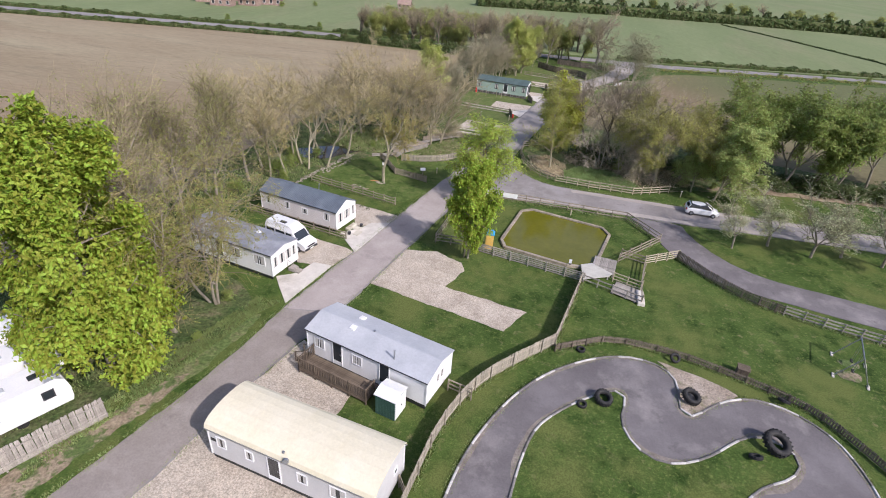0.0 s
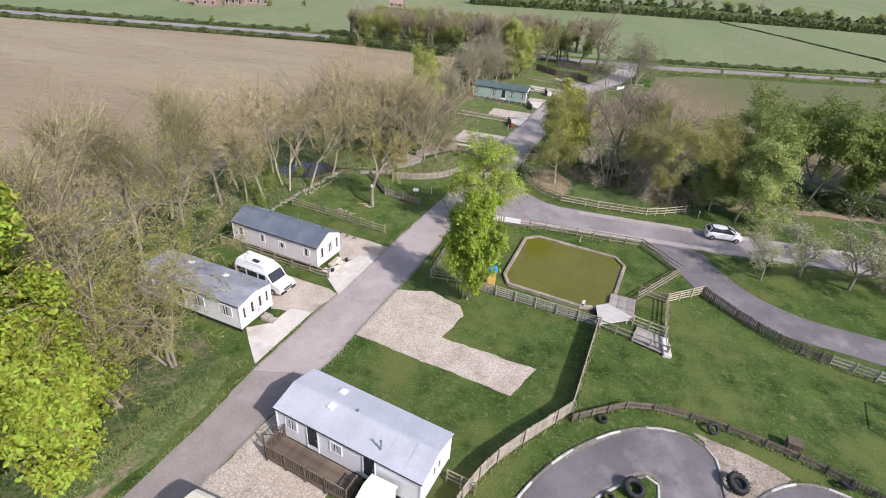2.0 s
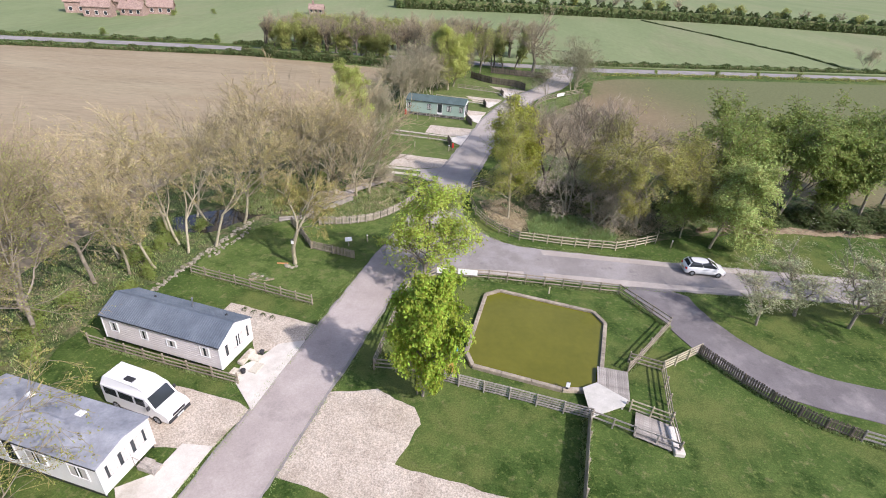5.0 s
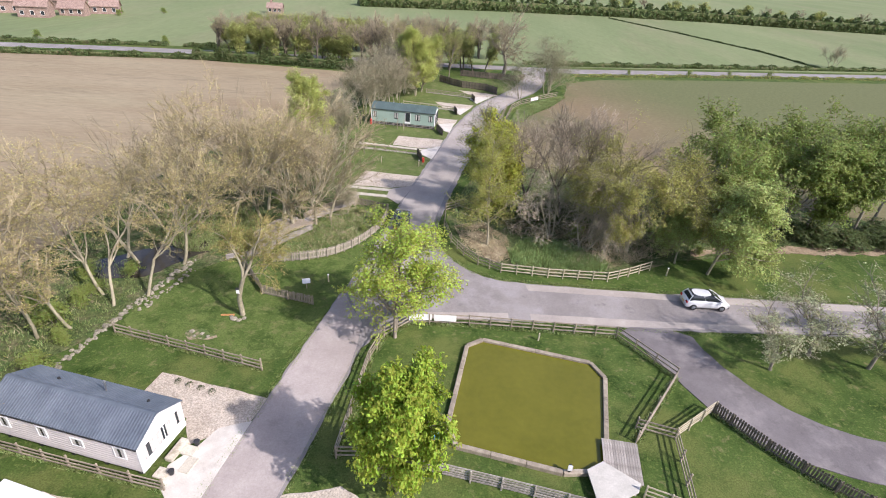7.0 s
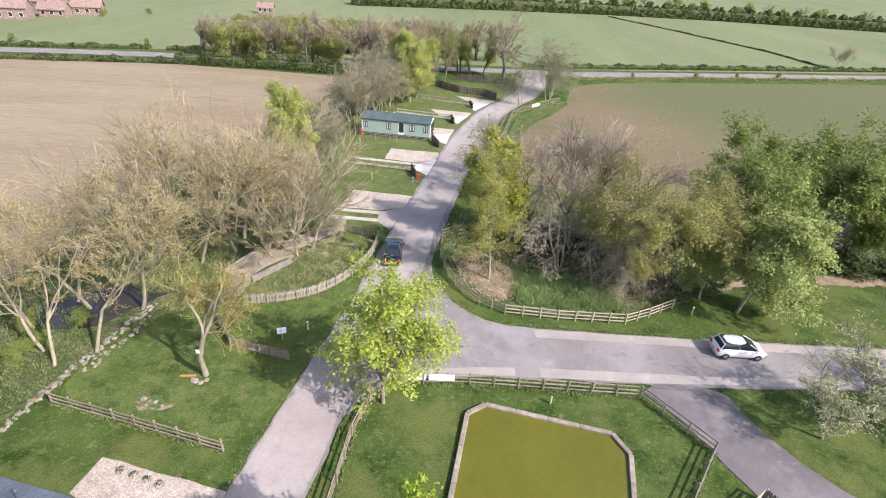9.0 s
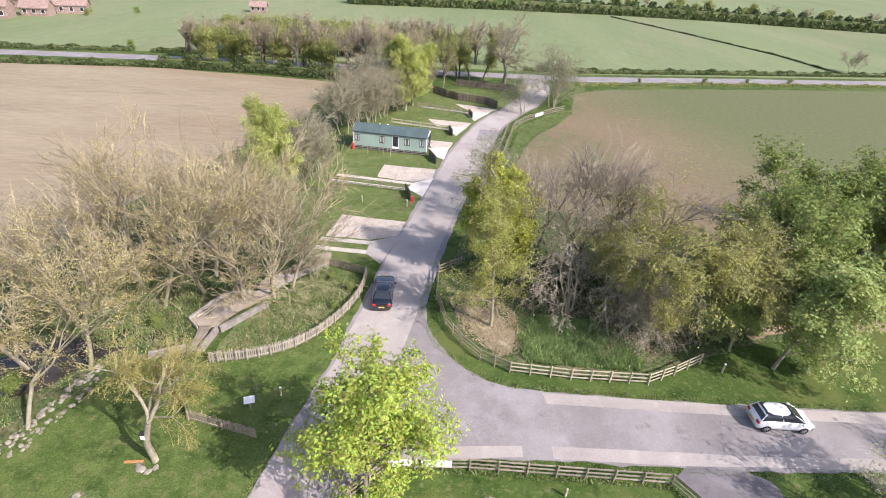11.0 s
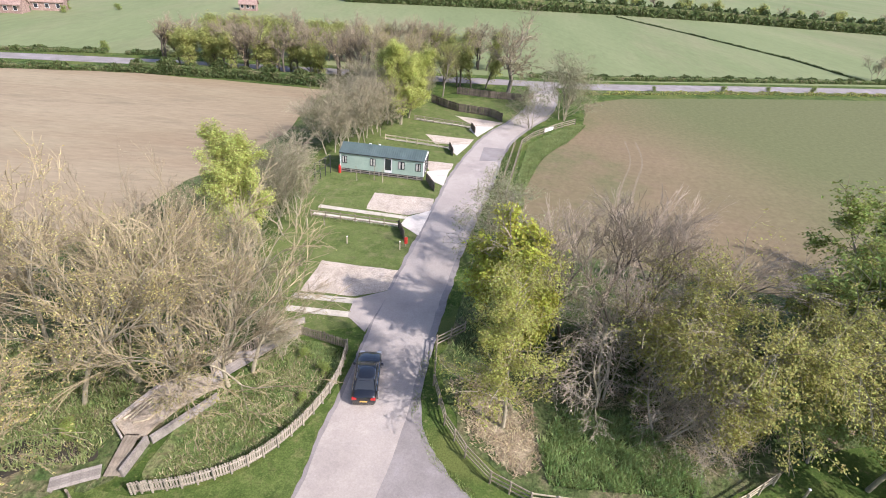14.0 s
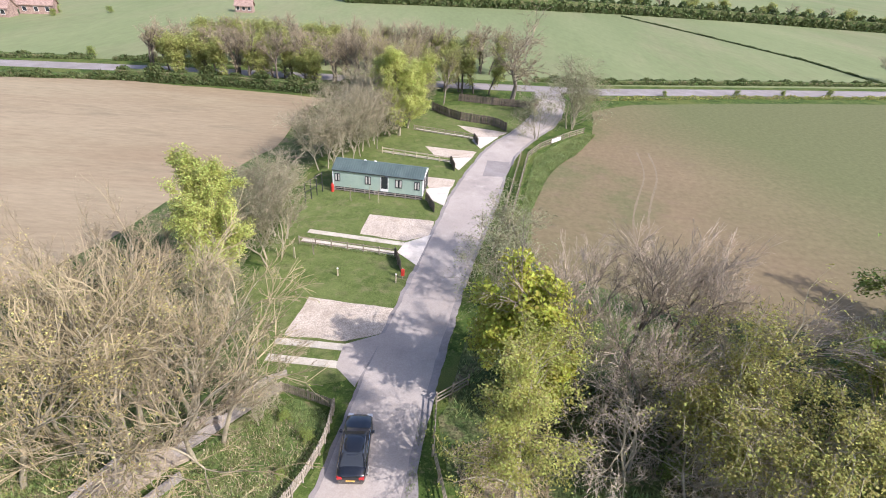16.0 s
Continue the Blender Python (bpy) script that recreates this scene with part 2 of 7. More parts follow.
SAGE_WALL = surface("sage_green_cladding", (0.30, 0.40, 0.335), (0.36, 0.46, 0.385), scale=0.6, fine=8, bump=0.03, rough=0.6, fine_amount=0.06, space="object")
CREAM_ROOF = surface("cream_roof_sheet", (0.665, 0.605, 0.435), (0.745, 0.69, 0.535), (0.71, 0.65, 0.485), scale=0.5, fine=6, bump=0.05, rough=0.55, fine_amount=0.06, space="object")
GREY_ROOF = surface("pale_grey_roof_sheet", (0.40, 0.412, 0.43), (0.49, 0.50, 0.515), (0.45, 0.462, 0.478), scale=0.45, fine=6, bump=0.05, rough=0.5, fine_amount=0.07, space="object")
# Stains plus the twigs' shadow, both mixed into the mottled, darkened colour.
STAIN_SHADE_ROOF = surface("stained_grey_roof_sheet", (0.19, 0.2, 0.222), (0.36, 0.37, 0.4), (0.275, 0.285, 0.31), scale=0.6, fine=6, bump=0.05, rough=0.5, fine_amount=0.12, space="object")
SLATE_ROOF = surface("slate_blue_tile_sheet", (0.085, 0.105, 0.13), (0.14, 0.165, 0.195), scale=0.6, fine=6, bump=0.1, rough=0.5, fine_amount=0.1, space="object")
GREEN_ROOF = surface("dark_green_tile_sheet", (0.068, 0.098, 0.094), (0.10, 0.14, 0.133), scale=0.6, fine=6, bump=0.1, rough=0.65, spec=0.2, fine_amount=0.1, space="object")
FRAME_WHITE = surface("white_window_frame", (0.74, 0.74, 0.73), (0.80, 0.80, 0.79), scale=3, fine=20, bump=0, rough=0.4, space="object", fine_amount=0.03)
CURTAIN = surface("net_curtain", (0.42, 0.40, 0.37), (0.56, 0.54, 0.50), scale=3, fine=12, bump=0.1, space="object", stretch=(5, 5, 0.4), fine_amount=0.2)
RUBBER = surface("tyre_rubber", (0.018, 0.018, 0.018), (0.04, 0.038, 0.036), scale=3, fine=20, bump=0.3, rough=0.8, space="object")
STEEL = surface("galvanised_steel", (0.30, 0.31, 0.32), (0.42, 0.43, 0.44), scale=4, fine=20, bump=0.05, rough=0.4, metal=0.8, space="object", fine_amount=0.1)
BLACK_STEEL = surface("dark_painted_steel", (0.02, 0.022, 0.022), (0.04, 0.042, 0.04), scale=4, fine=20, bump=0.05, rough=0.5, space="object")
WHITE_PAINT = surface("white_painted_board", (0.72, 0.72, 0.70), (0.80, 0.80, 0.78), scale=2, fine=12, bump=0.05, rough=0.5, space="object", fine_amount=0.06)
DIRTY_WHITE = surface("scuffed_white_paint", (0.36, 0.34, 0.31), (0.58, 0.56, 0.52), scale=2.5, fine=12, bump=0.1, rough=0.7, vary=0.15, fine_amount=0.2)
BLEACHED = surface("sun_bleached_boards", (0.43, 0.41, 0.355), (0.54, 0.515, 0.455), scale=1.5, fine=10, bump=0.15, rough=0.75, fine_amount=0.1)
BLACK_KERB = surface("scuffed_dark_kerb", (0.13, 0.12, 0.11), (0.22, 0.205, 0.185), scale=2.5, fine=12, bump=0.1, rough=0.8, vary=0.2)
YELLOW_PAINT = surface("yellow_ochre_paint", (0.60, 0.37, 0.085), (0.68, 0.44, 0.13), scale=2, fine=12, bump=0.05, rough=0.55, space="object", fine_amount=0.08)
BLUE_PAINT = surface("bright_blue_paint", (0.02, 0.24, 0.46), (0.04, 0.31, 0.55), scale=2, fine=12, bump=0.05, rough=0.5, space="object", fine_amount=0.08)
RED_PAINT = surface("red_paint", (0.45, 0.035, 0.025), (0.52, 0.06, 0.04), scale=2, fine=12, bump=0.05, rough=0.5, space="object")
GREEN_PAINT = surface("dark_green_paint", (0.045, 0.10, 0.08), (0.07, 0.14, 0.11), scale=2, fine=12, bump=0.05, rough=0.5, space="object")
BRICK = surface("red_brown_brick", (0.23, 0.155, 0.125), (0.34, 0.25, 0.205), scale=1, fine=4, bump=0.2)
STONE = surface("rough_grey_stone", (0.195, 0.178, 0.132), (0.30, 0.272, 0.208), scale=2, fine=8, bump=0.5, bump_dist=0.05, vary=0.25, fine_amount=0.3)
BARK = surface("grey_brown_bark", (0.20, 0.17, 0.13), (0.33, 0.29, 0.23), scale=1.5, fine=9, bump=0.7, bump_dist=0.05, fine_amount=0.3, space="object", stretch=(1, 1, 0.3))
DARK_BARK = surface("dark_brown_bark", (0.095, 0.08, 0.06), (0.17, 0.145, 0.11), scale=1.5, fine=9, bump=0.7, bump_dist=0.05, fine_amount=0.3, space="object", stretch=(1, 1, 0.3))
PALE_BARK = surface("pale_lichen_bark", (0.265, 0.235, 0.16), (0.395, 0.358, 0.25), scale=1.2, fine=9, bump=0.6, bump_dist=0.05, fine_amount=0.25, space="object", stretch=(1, 1, 0.3))
TWIG = surface("brown_bare_twigs", (0.25, 0.195, 0.13), (0.38, 0.305, 0.21), scale=0.5, fine=6, bump=0, fine_amount=0.2, island=0.25, space="object")
TWIG_DARK = surface("dark_brown_woodland_twigs", (0.26, 0.213, 0.14), (0.38, 0.318, 0.215), scale=0.5, fine=6, bump=0, fine_amount=0.2, island=0.25, space="object")
TWIG_OCHRE = surface("ochre_budding_twigs", (0.27, 0.225, 0.11), (0.41, 0.345, 0.17), scale=0.5, fine=6, bump=0, fine_amount=0.2, island=0.25, space="object")
TWIG_TAN = surface("tan_bare_twigs", (0.24, 0.195, 0.12), (0.35, 0.292, 0.182), scale=0.5, fine=6, bump=0, fine_amount=0.2, island=0.25, space="object")
TWIG_PINK = surface("pinkish_grey_twigs", (0.3, 0.245, 0.18), (0.43, 0.36, 0.27), scale=0.5, fine=6, bump=0, fine_amount=0.2, island=0.25, space="object")
TWIG_WILLOW = surface("yellowish_tan_willow_twigs", (0.25, 0.205, 0.12), (0.37, 0.31, 0.185), scale=0.5, fine=6, bump=0, fine_amount=0.2, island=0.25, space="object")
TWIG_ARCH = surface("pale_grey_arching_twigs", (0.33, 0.28, 0.21), (0.47, 0.405, 0.31), scale=0.5, fine=6, bump=0, fine_amount=0.2, island=0.25, space="object")
TWIG_GOLD = surface("golden_ochre_budding_twigs", (0.29, 0.235, 0.095), (0.42, 0.345, 0.15), scale=0.5, fine=6, bump=0, fine_amount=0.2, island=0.25, space="object")
TWIG_ASH = surface("dull_olive_brown_twigs", (0.2, 0.166, 0.1), (0.305, 0.256, 0.156), scale=0.5, fine=6, bump=0, fine_amount=0.2, island=0.25, space="object")
TWIG_GREY = surface("olive_grey_bare_twigs", (0.26, 0.225, 0.145), (0.38, 0.335, 0.225), scale=0.5, fine=6, bump=0, fine_amount=0.2, island=0.25, space="object")


def leaf_material(name, a, b):
    return surface(name, a, b, scale=0.6, fine=5, bump=0, fine_amount=0.2, rough=0.6, spec=0.25, island=0.35, space="object", leaf=0.4)


LEAF_MAPLE = leaf_material("fresh_maple_leaves", (0.238, 0.308, 0.03), (0.358, 0.425, 0.057))
LEAF_LIME = leaf_material("light_lime_leaves", (0.38, 0.42, 0.10), (0.50, 0.53, 0.17))
LEAF_OLIVE = leaf_material("olive_spring_leaves", (0.26, 0.28, 0.065), (0.38, 0.38, 0.115))
LEAF_GREEN = leaf_material("mid_green_leaves", (0.205, 0.265, 0.06), (0.305, 0.36, 0.10))
LEAF_OCHRE = leaf_material("ochre_buds", (0.42, 0.36, 0.12), (0.55, 0.48, 0.20))
LEAF_LANE = leaf_material("bright_sycamore_leaves", (0.25, 0.34, 0.03), (0.375, 0.465, 0.065))
LEAF_BIRCH = leaf_material("light_green_birch_leaves", (0.30, 0.365, 0.10), (0.43, 0.485, 0.17))
LEAF_WOOD = leaf_material("yellow_green_woodland_leaves", (0.29, 0.315, 0.09), (0.40, 0.42, 0.14))
LEAF_OAK = leaf_material("olive_brown_young_oak_leaves", (0.29, 0.288, 0.068), (0.40, 0.385, 0.115))
LEAF_VEIL = leaf_material("yellow_green_birch_leaves", (0.30, 0.315, 0.065), (0.42, 0.425, 0.12))
LEAF_BROWN = leaf_material("brown_spring_buds", (0.28, 0.238, 0.15), (0.39, 0.338, 0.225))
LEAF_FRESH = leaf_material("fresh_lime_leaves", (0.32, 0.41, 0.055), (0.45, 0.52, 0.10))
LEAF_BLOSSOM = leaf_material("pale_blossom_and_leaf", (0.30, 0.33, 0.15), (0.52, 0.52, 0.34))
LEAF_BRIGHT = leaf_material("bright_yellow_green_leaves", (0.34, 0.36, 0.045), (0.46, 0.47, 0.085))
LEAF_HAZE = leaf_material("grey_green_willow_leaves", (0.22, 0.235, 0.12), (0.34, 0.345, 0.2))
LEAF_DARK = leaf_material("hedge_leaves", (0.08, 0.112, 0.036), (0.15, 0.185, 0.068))
BLADE = leaf_material("long_grass_blades", (0.20, 0.26, 0.085), (0.33, 0.385, 0.15))
DAFFODIL = leaf_material("daffodil_leaf_blades", (0.20, 0.29, 0.095), (0.33, 0.42, 0.16))
DRY_BLADE = leaf_material("dry_reed_blades", (0.42, 0.34, 0.21), (0.56, 0.47, 0.32))


def gloss(name, color, rough, spec=0.5, coat=0.0, metal=0.0):
    m = bpy.data.materials.new(name)
    m.use_nodes = True
    p = m.node_tree.nodes["Principled BSDF"]
    p.inputs["Base Color"].default_value = (*color, 1)
    p.inputs["Roughness"].default_value = rough
    p.inputs["Specular IOR Level"].default_value = spec
    p.inputs["Coat Weight"].default_value = coat
    p.inputs["Metallic"].default_value = metal
    return m


GLASS = gloss("dark_window_glass", (0.03, 0.035, 0.04), 0.06, 0.6)
CAR_BLACK = gloss("black_car_paint", (0.008, 0.009, 0.011), 0.25, 0.5, 1.0)
CAR_WHITE = gloss("white_car_paint", (0.78, 0.78, 0.77), 0.3, 0.5, 1.0)
CHROME = gloss("bright_trim", (0.65, 0.65, 0.66), 0.15, 0.5, 0, 1.0)
LAMP_RED = gloss("red_lamp_lens", (0.45, 0.02, 0.015), 0.15, 0.5, 0.5)
LAMP_CLEAR = gloss("clear_lamp_lens", (0.62, 0.63, 0.64), 0.1, 0.6, 0.5)
PLASTIC = gloss("dark_plastic_trim", (0.03, 0.03, 0.032), 0.55, 0.4)


def water(name, a, b, rough, ripple):
    m = surface(name, a, b, scale=0.25, fine=ripple, bump=0.06, bump_dist=0.02, fine_amount=0.05, rough=rough, spec=0.5)
    return m


POND = water("olive_pond_water", (0.108, 0.106, 0.007), (0.134, 0.128, 0.011), 0.08, 2.0)
DITCH = water("dark_ditch_water", (0.035, 0.032, 0.024), (0.06, 0.052, 0.038), 0.06, 2.0)
LIGHT_LAWN = surface("light_mown_grass", (0.066, 0.104, 0.024), (0.118, 0.155, 0.044), (0.088, 0.127, 0.032), scale=0.35, fine=9, bump=0.7, bump_dist=0.06, fine_amount=0.38, rough=0.95, spec=0.1, patches=[((0.17, 0.165, 0.07), 1.1, 0.54, 0.74), ((0.042, 0.074, 0.016), 0.6, 0.5, 0.68), ((0.145, 0.175, 0.055), 3.0, 0.54, 0.74)])


# ---- mesh tools ----
class Shape:
    """Vertices and faces gathered for one mesh."""

    def __init__(self):
        self.v, self.f = [], []

    def add(self, verts, faces, m=None):
        k = len(self.v)
        self.v += [tuple(m @ Vector(p)) if m else tuple(p) for p in verts]
        self.f += [tuple(k + i for i in q) for q in faces]
        return self

    def box(self, x0, y0, z0, x1, y1, z1, m=None):
        return self.add([(x0, y0, z0), (x1, y0, z0), (x1, y1, z0), (x0, y1, z0), (x0, y0, z1), (x1, y0, z1), (x1, y1, z1), (x0, y1, z1)],
                        [(3, 2, 1, 0), (4, 5, 6, 7), (0, 1, 5, 4), (1, 2, 6, 5), (2, 3, 7, 6), (3, 0, 4, 7)], m)

    def soft_box(self, x0, y0, z0, x1, y1, z1, b=0.02, m=None):
        """A box with chamfered upright edges and a chamfered top."""
        ring = lambda i, z: [(x0 + i + b, y0 + i, z), (x1 - i - b, y0 + i, z), (x1 - i, y0 + i + b, z), (x1 - i, y1 - i - b, z), (x1 - i - b, y1 - i, z), (x0 + i + b, y1 - i, z), (x0 + i, y1 - i - b, z), (x0 + i, y0 + i + b, z)]
        return self.loft([ring(0, z0), ring(0, z1 - b), ring(b, z1)], m=m)

    def loft(self, rings, caps=True, m=None):
        n = len(rings[0])
        v = [p for r in rings for p in r]
        f = []
        for j in range(len(rings) - 1):
            for i in range(n):
                a, b = j * n + i, j * n + (i + 1) % n
                f.append((a, b, b + n, a + n))
        if caps:
            f.append(tuple(range(n - 1, -1, -1)))
            f.append(tuple((len(rings) - 1) * n + i for i in range(n)))
        return self.add(v, f, m)

    def rod(self, p, q, r, r2=None, n=8):
        p, q = Vector(p), Vector(q)
        d = (q - p).normalized()
        s = d.orthogonal().normalized()
        t = d.cross(s)
        ring = lambda c, rr: [tuple(c + s * rr * math.cos(2 * math.pi * i / n) + t * rr * math.sin(2 * math.pi * i / n)) for i in range(n)]
        return self.loft([ring(p, r), ring(q, r if r2 is None else r2)])

    def mesh(self, name, material, smooth=False):
        me = bpy.data.meshes.new(name)
        me.from_pydata(self.v, [], self.f)
        me.materials.append(material)
        if smooth:
            me.polygons.foreach_set("use_smooth", [True] * len(me.polygons))
        me.update()
        return me


def thing(name, at, turn, label, category, group="", kind=""):
    ob = new(name)
    ob.empty_display_size = 0.2
    ob.matrix_world = at if isinstance(at, Matrix) else pose(*at, 0, 0, turn)
    return tagged(ob, label, category, group, kind)


def part(name, shape, material, parent, label="", smooth=False, m=None):
    me = shape.mesh(name, material, smooth) if isinstance(shape, Shape) else shape
    ob = new(name, me)
    ob.parent = parent
    if m:
        ob.matrix_basis = m
    if label:
        ob["label"] = label
    return ob


def solid(name, shape, material, label, category, kind="", group="", smooth=False, m=None):
    ob = new(name, shape.mesh(name, material, smooth))
    if m:
        ob.matrix_world = m
    return tagged(ob, label, category, group, kind)


def wobbly(points, step, amount, seed, closed=True):
    """The outline with points every step metres, pushed sideways by a smooth noise."""
    out = []
    n = len(points)
    for i in range(n if closed else n - 1):
        a, b = Vector((*points[i], 0)), Vector((*points[(i + 1) % n], 0))
        k = max(1, int((b - a).length / step))
        side = Vector((-(b - a).y, (b - a).x, 0)).normalized()
        for j in range(k):
            p = a.lerp(b, j / k)
            w = noise.noise(Vector((p.x * 0.45, p.y * 0.45, seed))) + 0.6 * noise.noise(Vector((p.x * 1.7, p.y * 1.7, seed + 9)))
            out.append(tuple((p + side * amount * w)[:2]))
    if not closed:
        out.append(tuple(points[-1]))
    return out


def rounded(points, times=2, closed=True):
    """Chaikin's corner cutting."""
    for _ in range(times):
        out, n = [], len(points)
        for i in range(n if closed else n - 1):
            (ax, ay), (bx, by) = points[i], points[(i + 1) % n]
            out += [(ax * 0.75 + bx * 0.25, ay * 0.75 + by * 0.25), (ax * 0.25 + bx * 0.75, ay * 0.25 + by * 0.75)]
        if not closed:
            out = [points[0]] + out + [points[-1]]
        points = out
    return points


def sheet(name, points, z, material, label, category, wobble=0.0, step=0.8, depth=0.15, seed=1.0):
    """A thin slab of ground with its top at z."""
    if wobble:
        points = wobbly(points, step, wobble, seed)
    area = sum(points[i][0] * points[(i + 1) % len(points)][1] - points[(i + 1) % len(points)][0] * points[i][1] for i in range(len(points)))
    if area < 0:
        points = points[::-1]
    s = Shape().loft([[(x, y, z - depth) for x, y in points], [(x, y, z) for x, y in points]])
    bm = bmesh.new()
    me = s.mesh(name, material)
    bm.from_mesh(me)
    bmesh.ops.triangulate(bm, faces=[f for f in bm.faces if len(f.verts) > 4])
    bm.to_mesh(me)
    bm.free()
    return tagged(new(name, me), label, category, "", "structure")


# ---- ground, fields, roads ----
base = Shape()
base.add([(-2500, -600, 0), (2500, -600, 0), (2500, 4500, 0), (-2500, 4500, 0)], [(0, 1, 2, 3)])
solid("ground", base, GRASS, "mown green grass of the holiday park", "ground", "structure")

sheet("north_field_ground", [(-2400, 168), (-200, 158), (-98, 174), (-36, 181), (-5, 183), (30, 187), (110, 209), (260, 250), (2400, 800), (2400, 4400), (-2400, 4400)], 0.05, CROP, "wide field of young green cereal", "field")
sheet("west_field_ground", [(-900, -300), (-60, -300), (-46, 20), (-44, 60), (-43, 85), (-37, 110), (-31, 130), (-31, 152), (-29, 158), (-70, 159.5), (-93, 155), (-200, 136), (-900, 40)], 0.05, TILLED, "bare tilled brown field with faint drill lines", "field", 0.8, 4.0)
sheet("east_field_ground", rounded([(4.0, 103), (4.4, 108), (5.6, 115.5), (9.8, 128.5), (16.6, 139.2), (20.8, 148.5), (24.5, 168), (62, 180), (104, 191), (260, 232), (700, 350), (700, 90), (60, 89), (30, 94), (8, 99.5)], 1), 0.05, SOWN, "brown sown field with patches of green shoots", "field", 0.5, 3.0)
sheet("tree_belt_ground", [(-46, -20), (-30, -20), (-27.5, 12), (-24.6, 19.5), (-21.9, 27), (-22.2, 31), (-25, 33.5), (-34, 35), (-34, 52), (-30.5, 58), (-29, 66), (-25, 69), (-22, 71), (-21, 78), (-18, 85), (-21, 92), (-26, 101), (-25, 112), (-24, 125), (-21, 150), (-20, 160), (-30, 158), (-31, 130), (-38, 110), (-43, 85), (-44, 60), (-46, 20)], 0.03, IVY, "ivy, nettles and leaf litter under the trees", "undergrowth", 0.5, 1.5)
sheet("copse_ground", rounded([(-4.4, 83), (-4.2, 79), (-2.2, 73.4), (1.6, 70.6), (6, 70.3), (12, 70.5), (17, 73), (22, 75.5), (34, 79), (60, 84), (60, 90), (30, 94), (12, 99), (4, 104), (-0.5, 98)], 1), 0.03, IVY, "dark undergrowth and brambles below the copse", "undergrowth", 0.5, 1.2)

sheet("copse_bank", rounded([(22.5, 76.2), (28, 77.6), (36, 78.6), (50, 80.6), (58, 82.5), (58, 84), (44, 81.6), (33, 80.2), (24, 78.2)], 1), 0.05, EARTH, "bare brown earth and litter along the copse edge", "earth", 0.7, 0.5, seed=13)
sheet("straw_ground", rounded([(-2.6, 78.0), (-1.5, 74.2), (0.8, 72.2), (2.0, 73.6), (1.4, 76.6), (-0.8, 78.6)], 2), 0.045, STRAW, "trampled dry straw-coloured grass", "undergrowth", 0.9, 0.35)

sheet("north_lawn", rounded([(-21, 84.5), (-12.2, 83.6), (-9.8, 88), (-7.0, 104), (-3.4, 122), (1.0, 136), (6.4, 145), (11, 158), (11.5, 163), (-8, 160), (-19, 150), (-22.5, 125), (-23.5, 108)], 1), 0.02, DRY_LAWN, "slightly dry mown lawn between the pitches", "grass")
sheet("pen_lawn", rounded([(-30.2, 57.5), (-23.5, 56), (-17, 54.6), (-15.4, 58), (-13.6, 64), (-12.2, 71), (-11, 79), (-11.4, 80), (-12.6, 75), (-15, 71.2), (-18.4, 69.3), (-22.5, 68.8), (-24.2, 69.2), (-28.6, 67.6), (-30.4, 62)], 1), 0.02, LIGHT_LAWN, "light olive-green mown grass of the fenced lawn", "grass", 0.3, 0.8)
sheet("debris_earth", rounded([(-24.8, 57.6), (-24.0, 58.4), (-22.6, 57.9), (-21.8, 57.2), (-22.8, 56.7), (-24.2, 56.9)], 1), 0.035, VERGE_SOIL, "scuffed patch of bare earth and rubble on the lawn", "earth", 0.5, 0.25)
road_west = rounded([(-26, 0), (-22.9, 12.3), (-21.7, 16.9), (-20.2, 24.2), (-19.6, 31.4), (-18.0, 40), (-16.2, 50.5), (-14.1, 62.2), (-12.5, 70), (-11.1, 79.7), (-10.6, 85), (-9, 94.1), (-7.9, 100.3), (-6.3, 109.6), (-4.2, 120.7), (0.6, 137.3), (6.0, 146.5), (10.5, 158), (12, 166), (13.4, 178)], 1, False)
road_east = rounded([(19.5, 178), (19.0, 168), (15.1, 152.3), (8, 140.2), (4.2, 130.4), (1.7, 117.2), (-2.5, 99), (-4.2, 88.2), (-5.3, 81.9), (-5.8, 76.2), (-4.2, 72.3), (-1.4, 69.4), (1.5, 68.4), (11.4, 68.3), (24.4, 68.6), (39, 69.1), (90, 71), (90, 66), (36.9, 64.0), (18, 62.7), (10.7, 62.5), (1.8, 62.4), (-4, 61.9), (-7.2, 61.3), (-9.4, 59.3), (-10.6, 56.7), (-11.2, 52.7), (-12.8, 44.3), (-13.9, 37.3), (-14.8, 33), (-16.3, 27), (-17.6, 21), (-18.3, 15), (-21, 0)], 1, False)
sheet("road", road_west + road_east, 0.05, ASPHALT, "worn grey tarmac lane through the park", "road", 0.2, 0.5)
sheet("lane_south", rounded([(-26, 0), (-22.9, 12.3), (-21.7, 16.9), (-20.2, 24.2), (-19.5, 31.2)], 1, False) + rounded([(-15.1, 32.2), (-16.5, 27), (-17.7, 21), (-18.4, 15), (-21, 0)], 1, False), 0.055, LANE_WARM, "warm grey worn tarmac of the caravan lane", "road", 0.08, 0.8)
sheet("lane_north", rounded([(-19.5, 31.3), (-17.9, 40), (-16.1, 50.5), (-14.0, 62.2), (-13.5, 64.8)], 1, False) + rounded([(-11, 60.4), (-10.8, 56.7), (-11.4, 52.7), (-13.0, 44.3), (-14.1, 37.3), (-15.1, 32.3)], 1, False), 0.055, LANE_PINK, "pinkish pale tarmac of the caravan lane", "road", 0.08, 0.8)
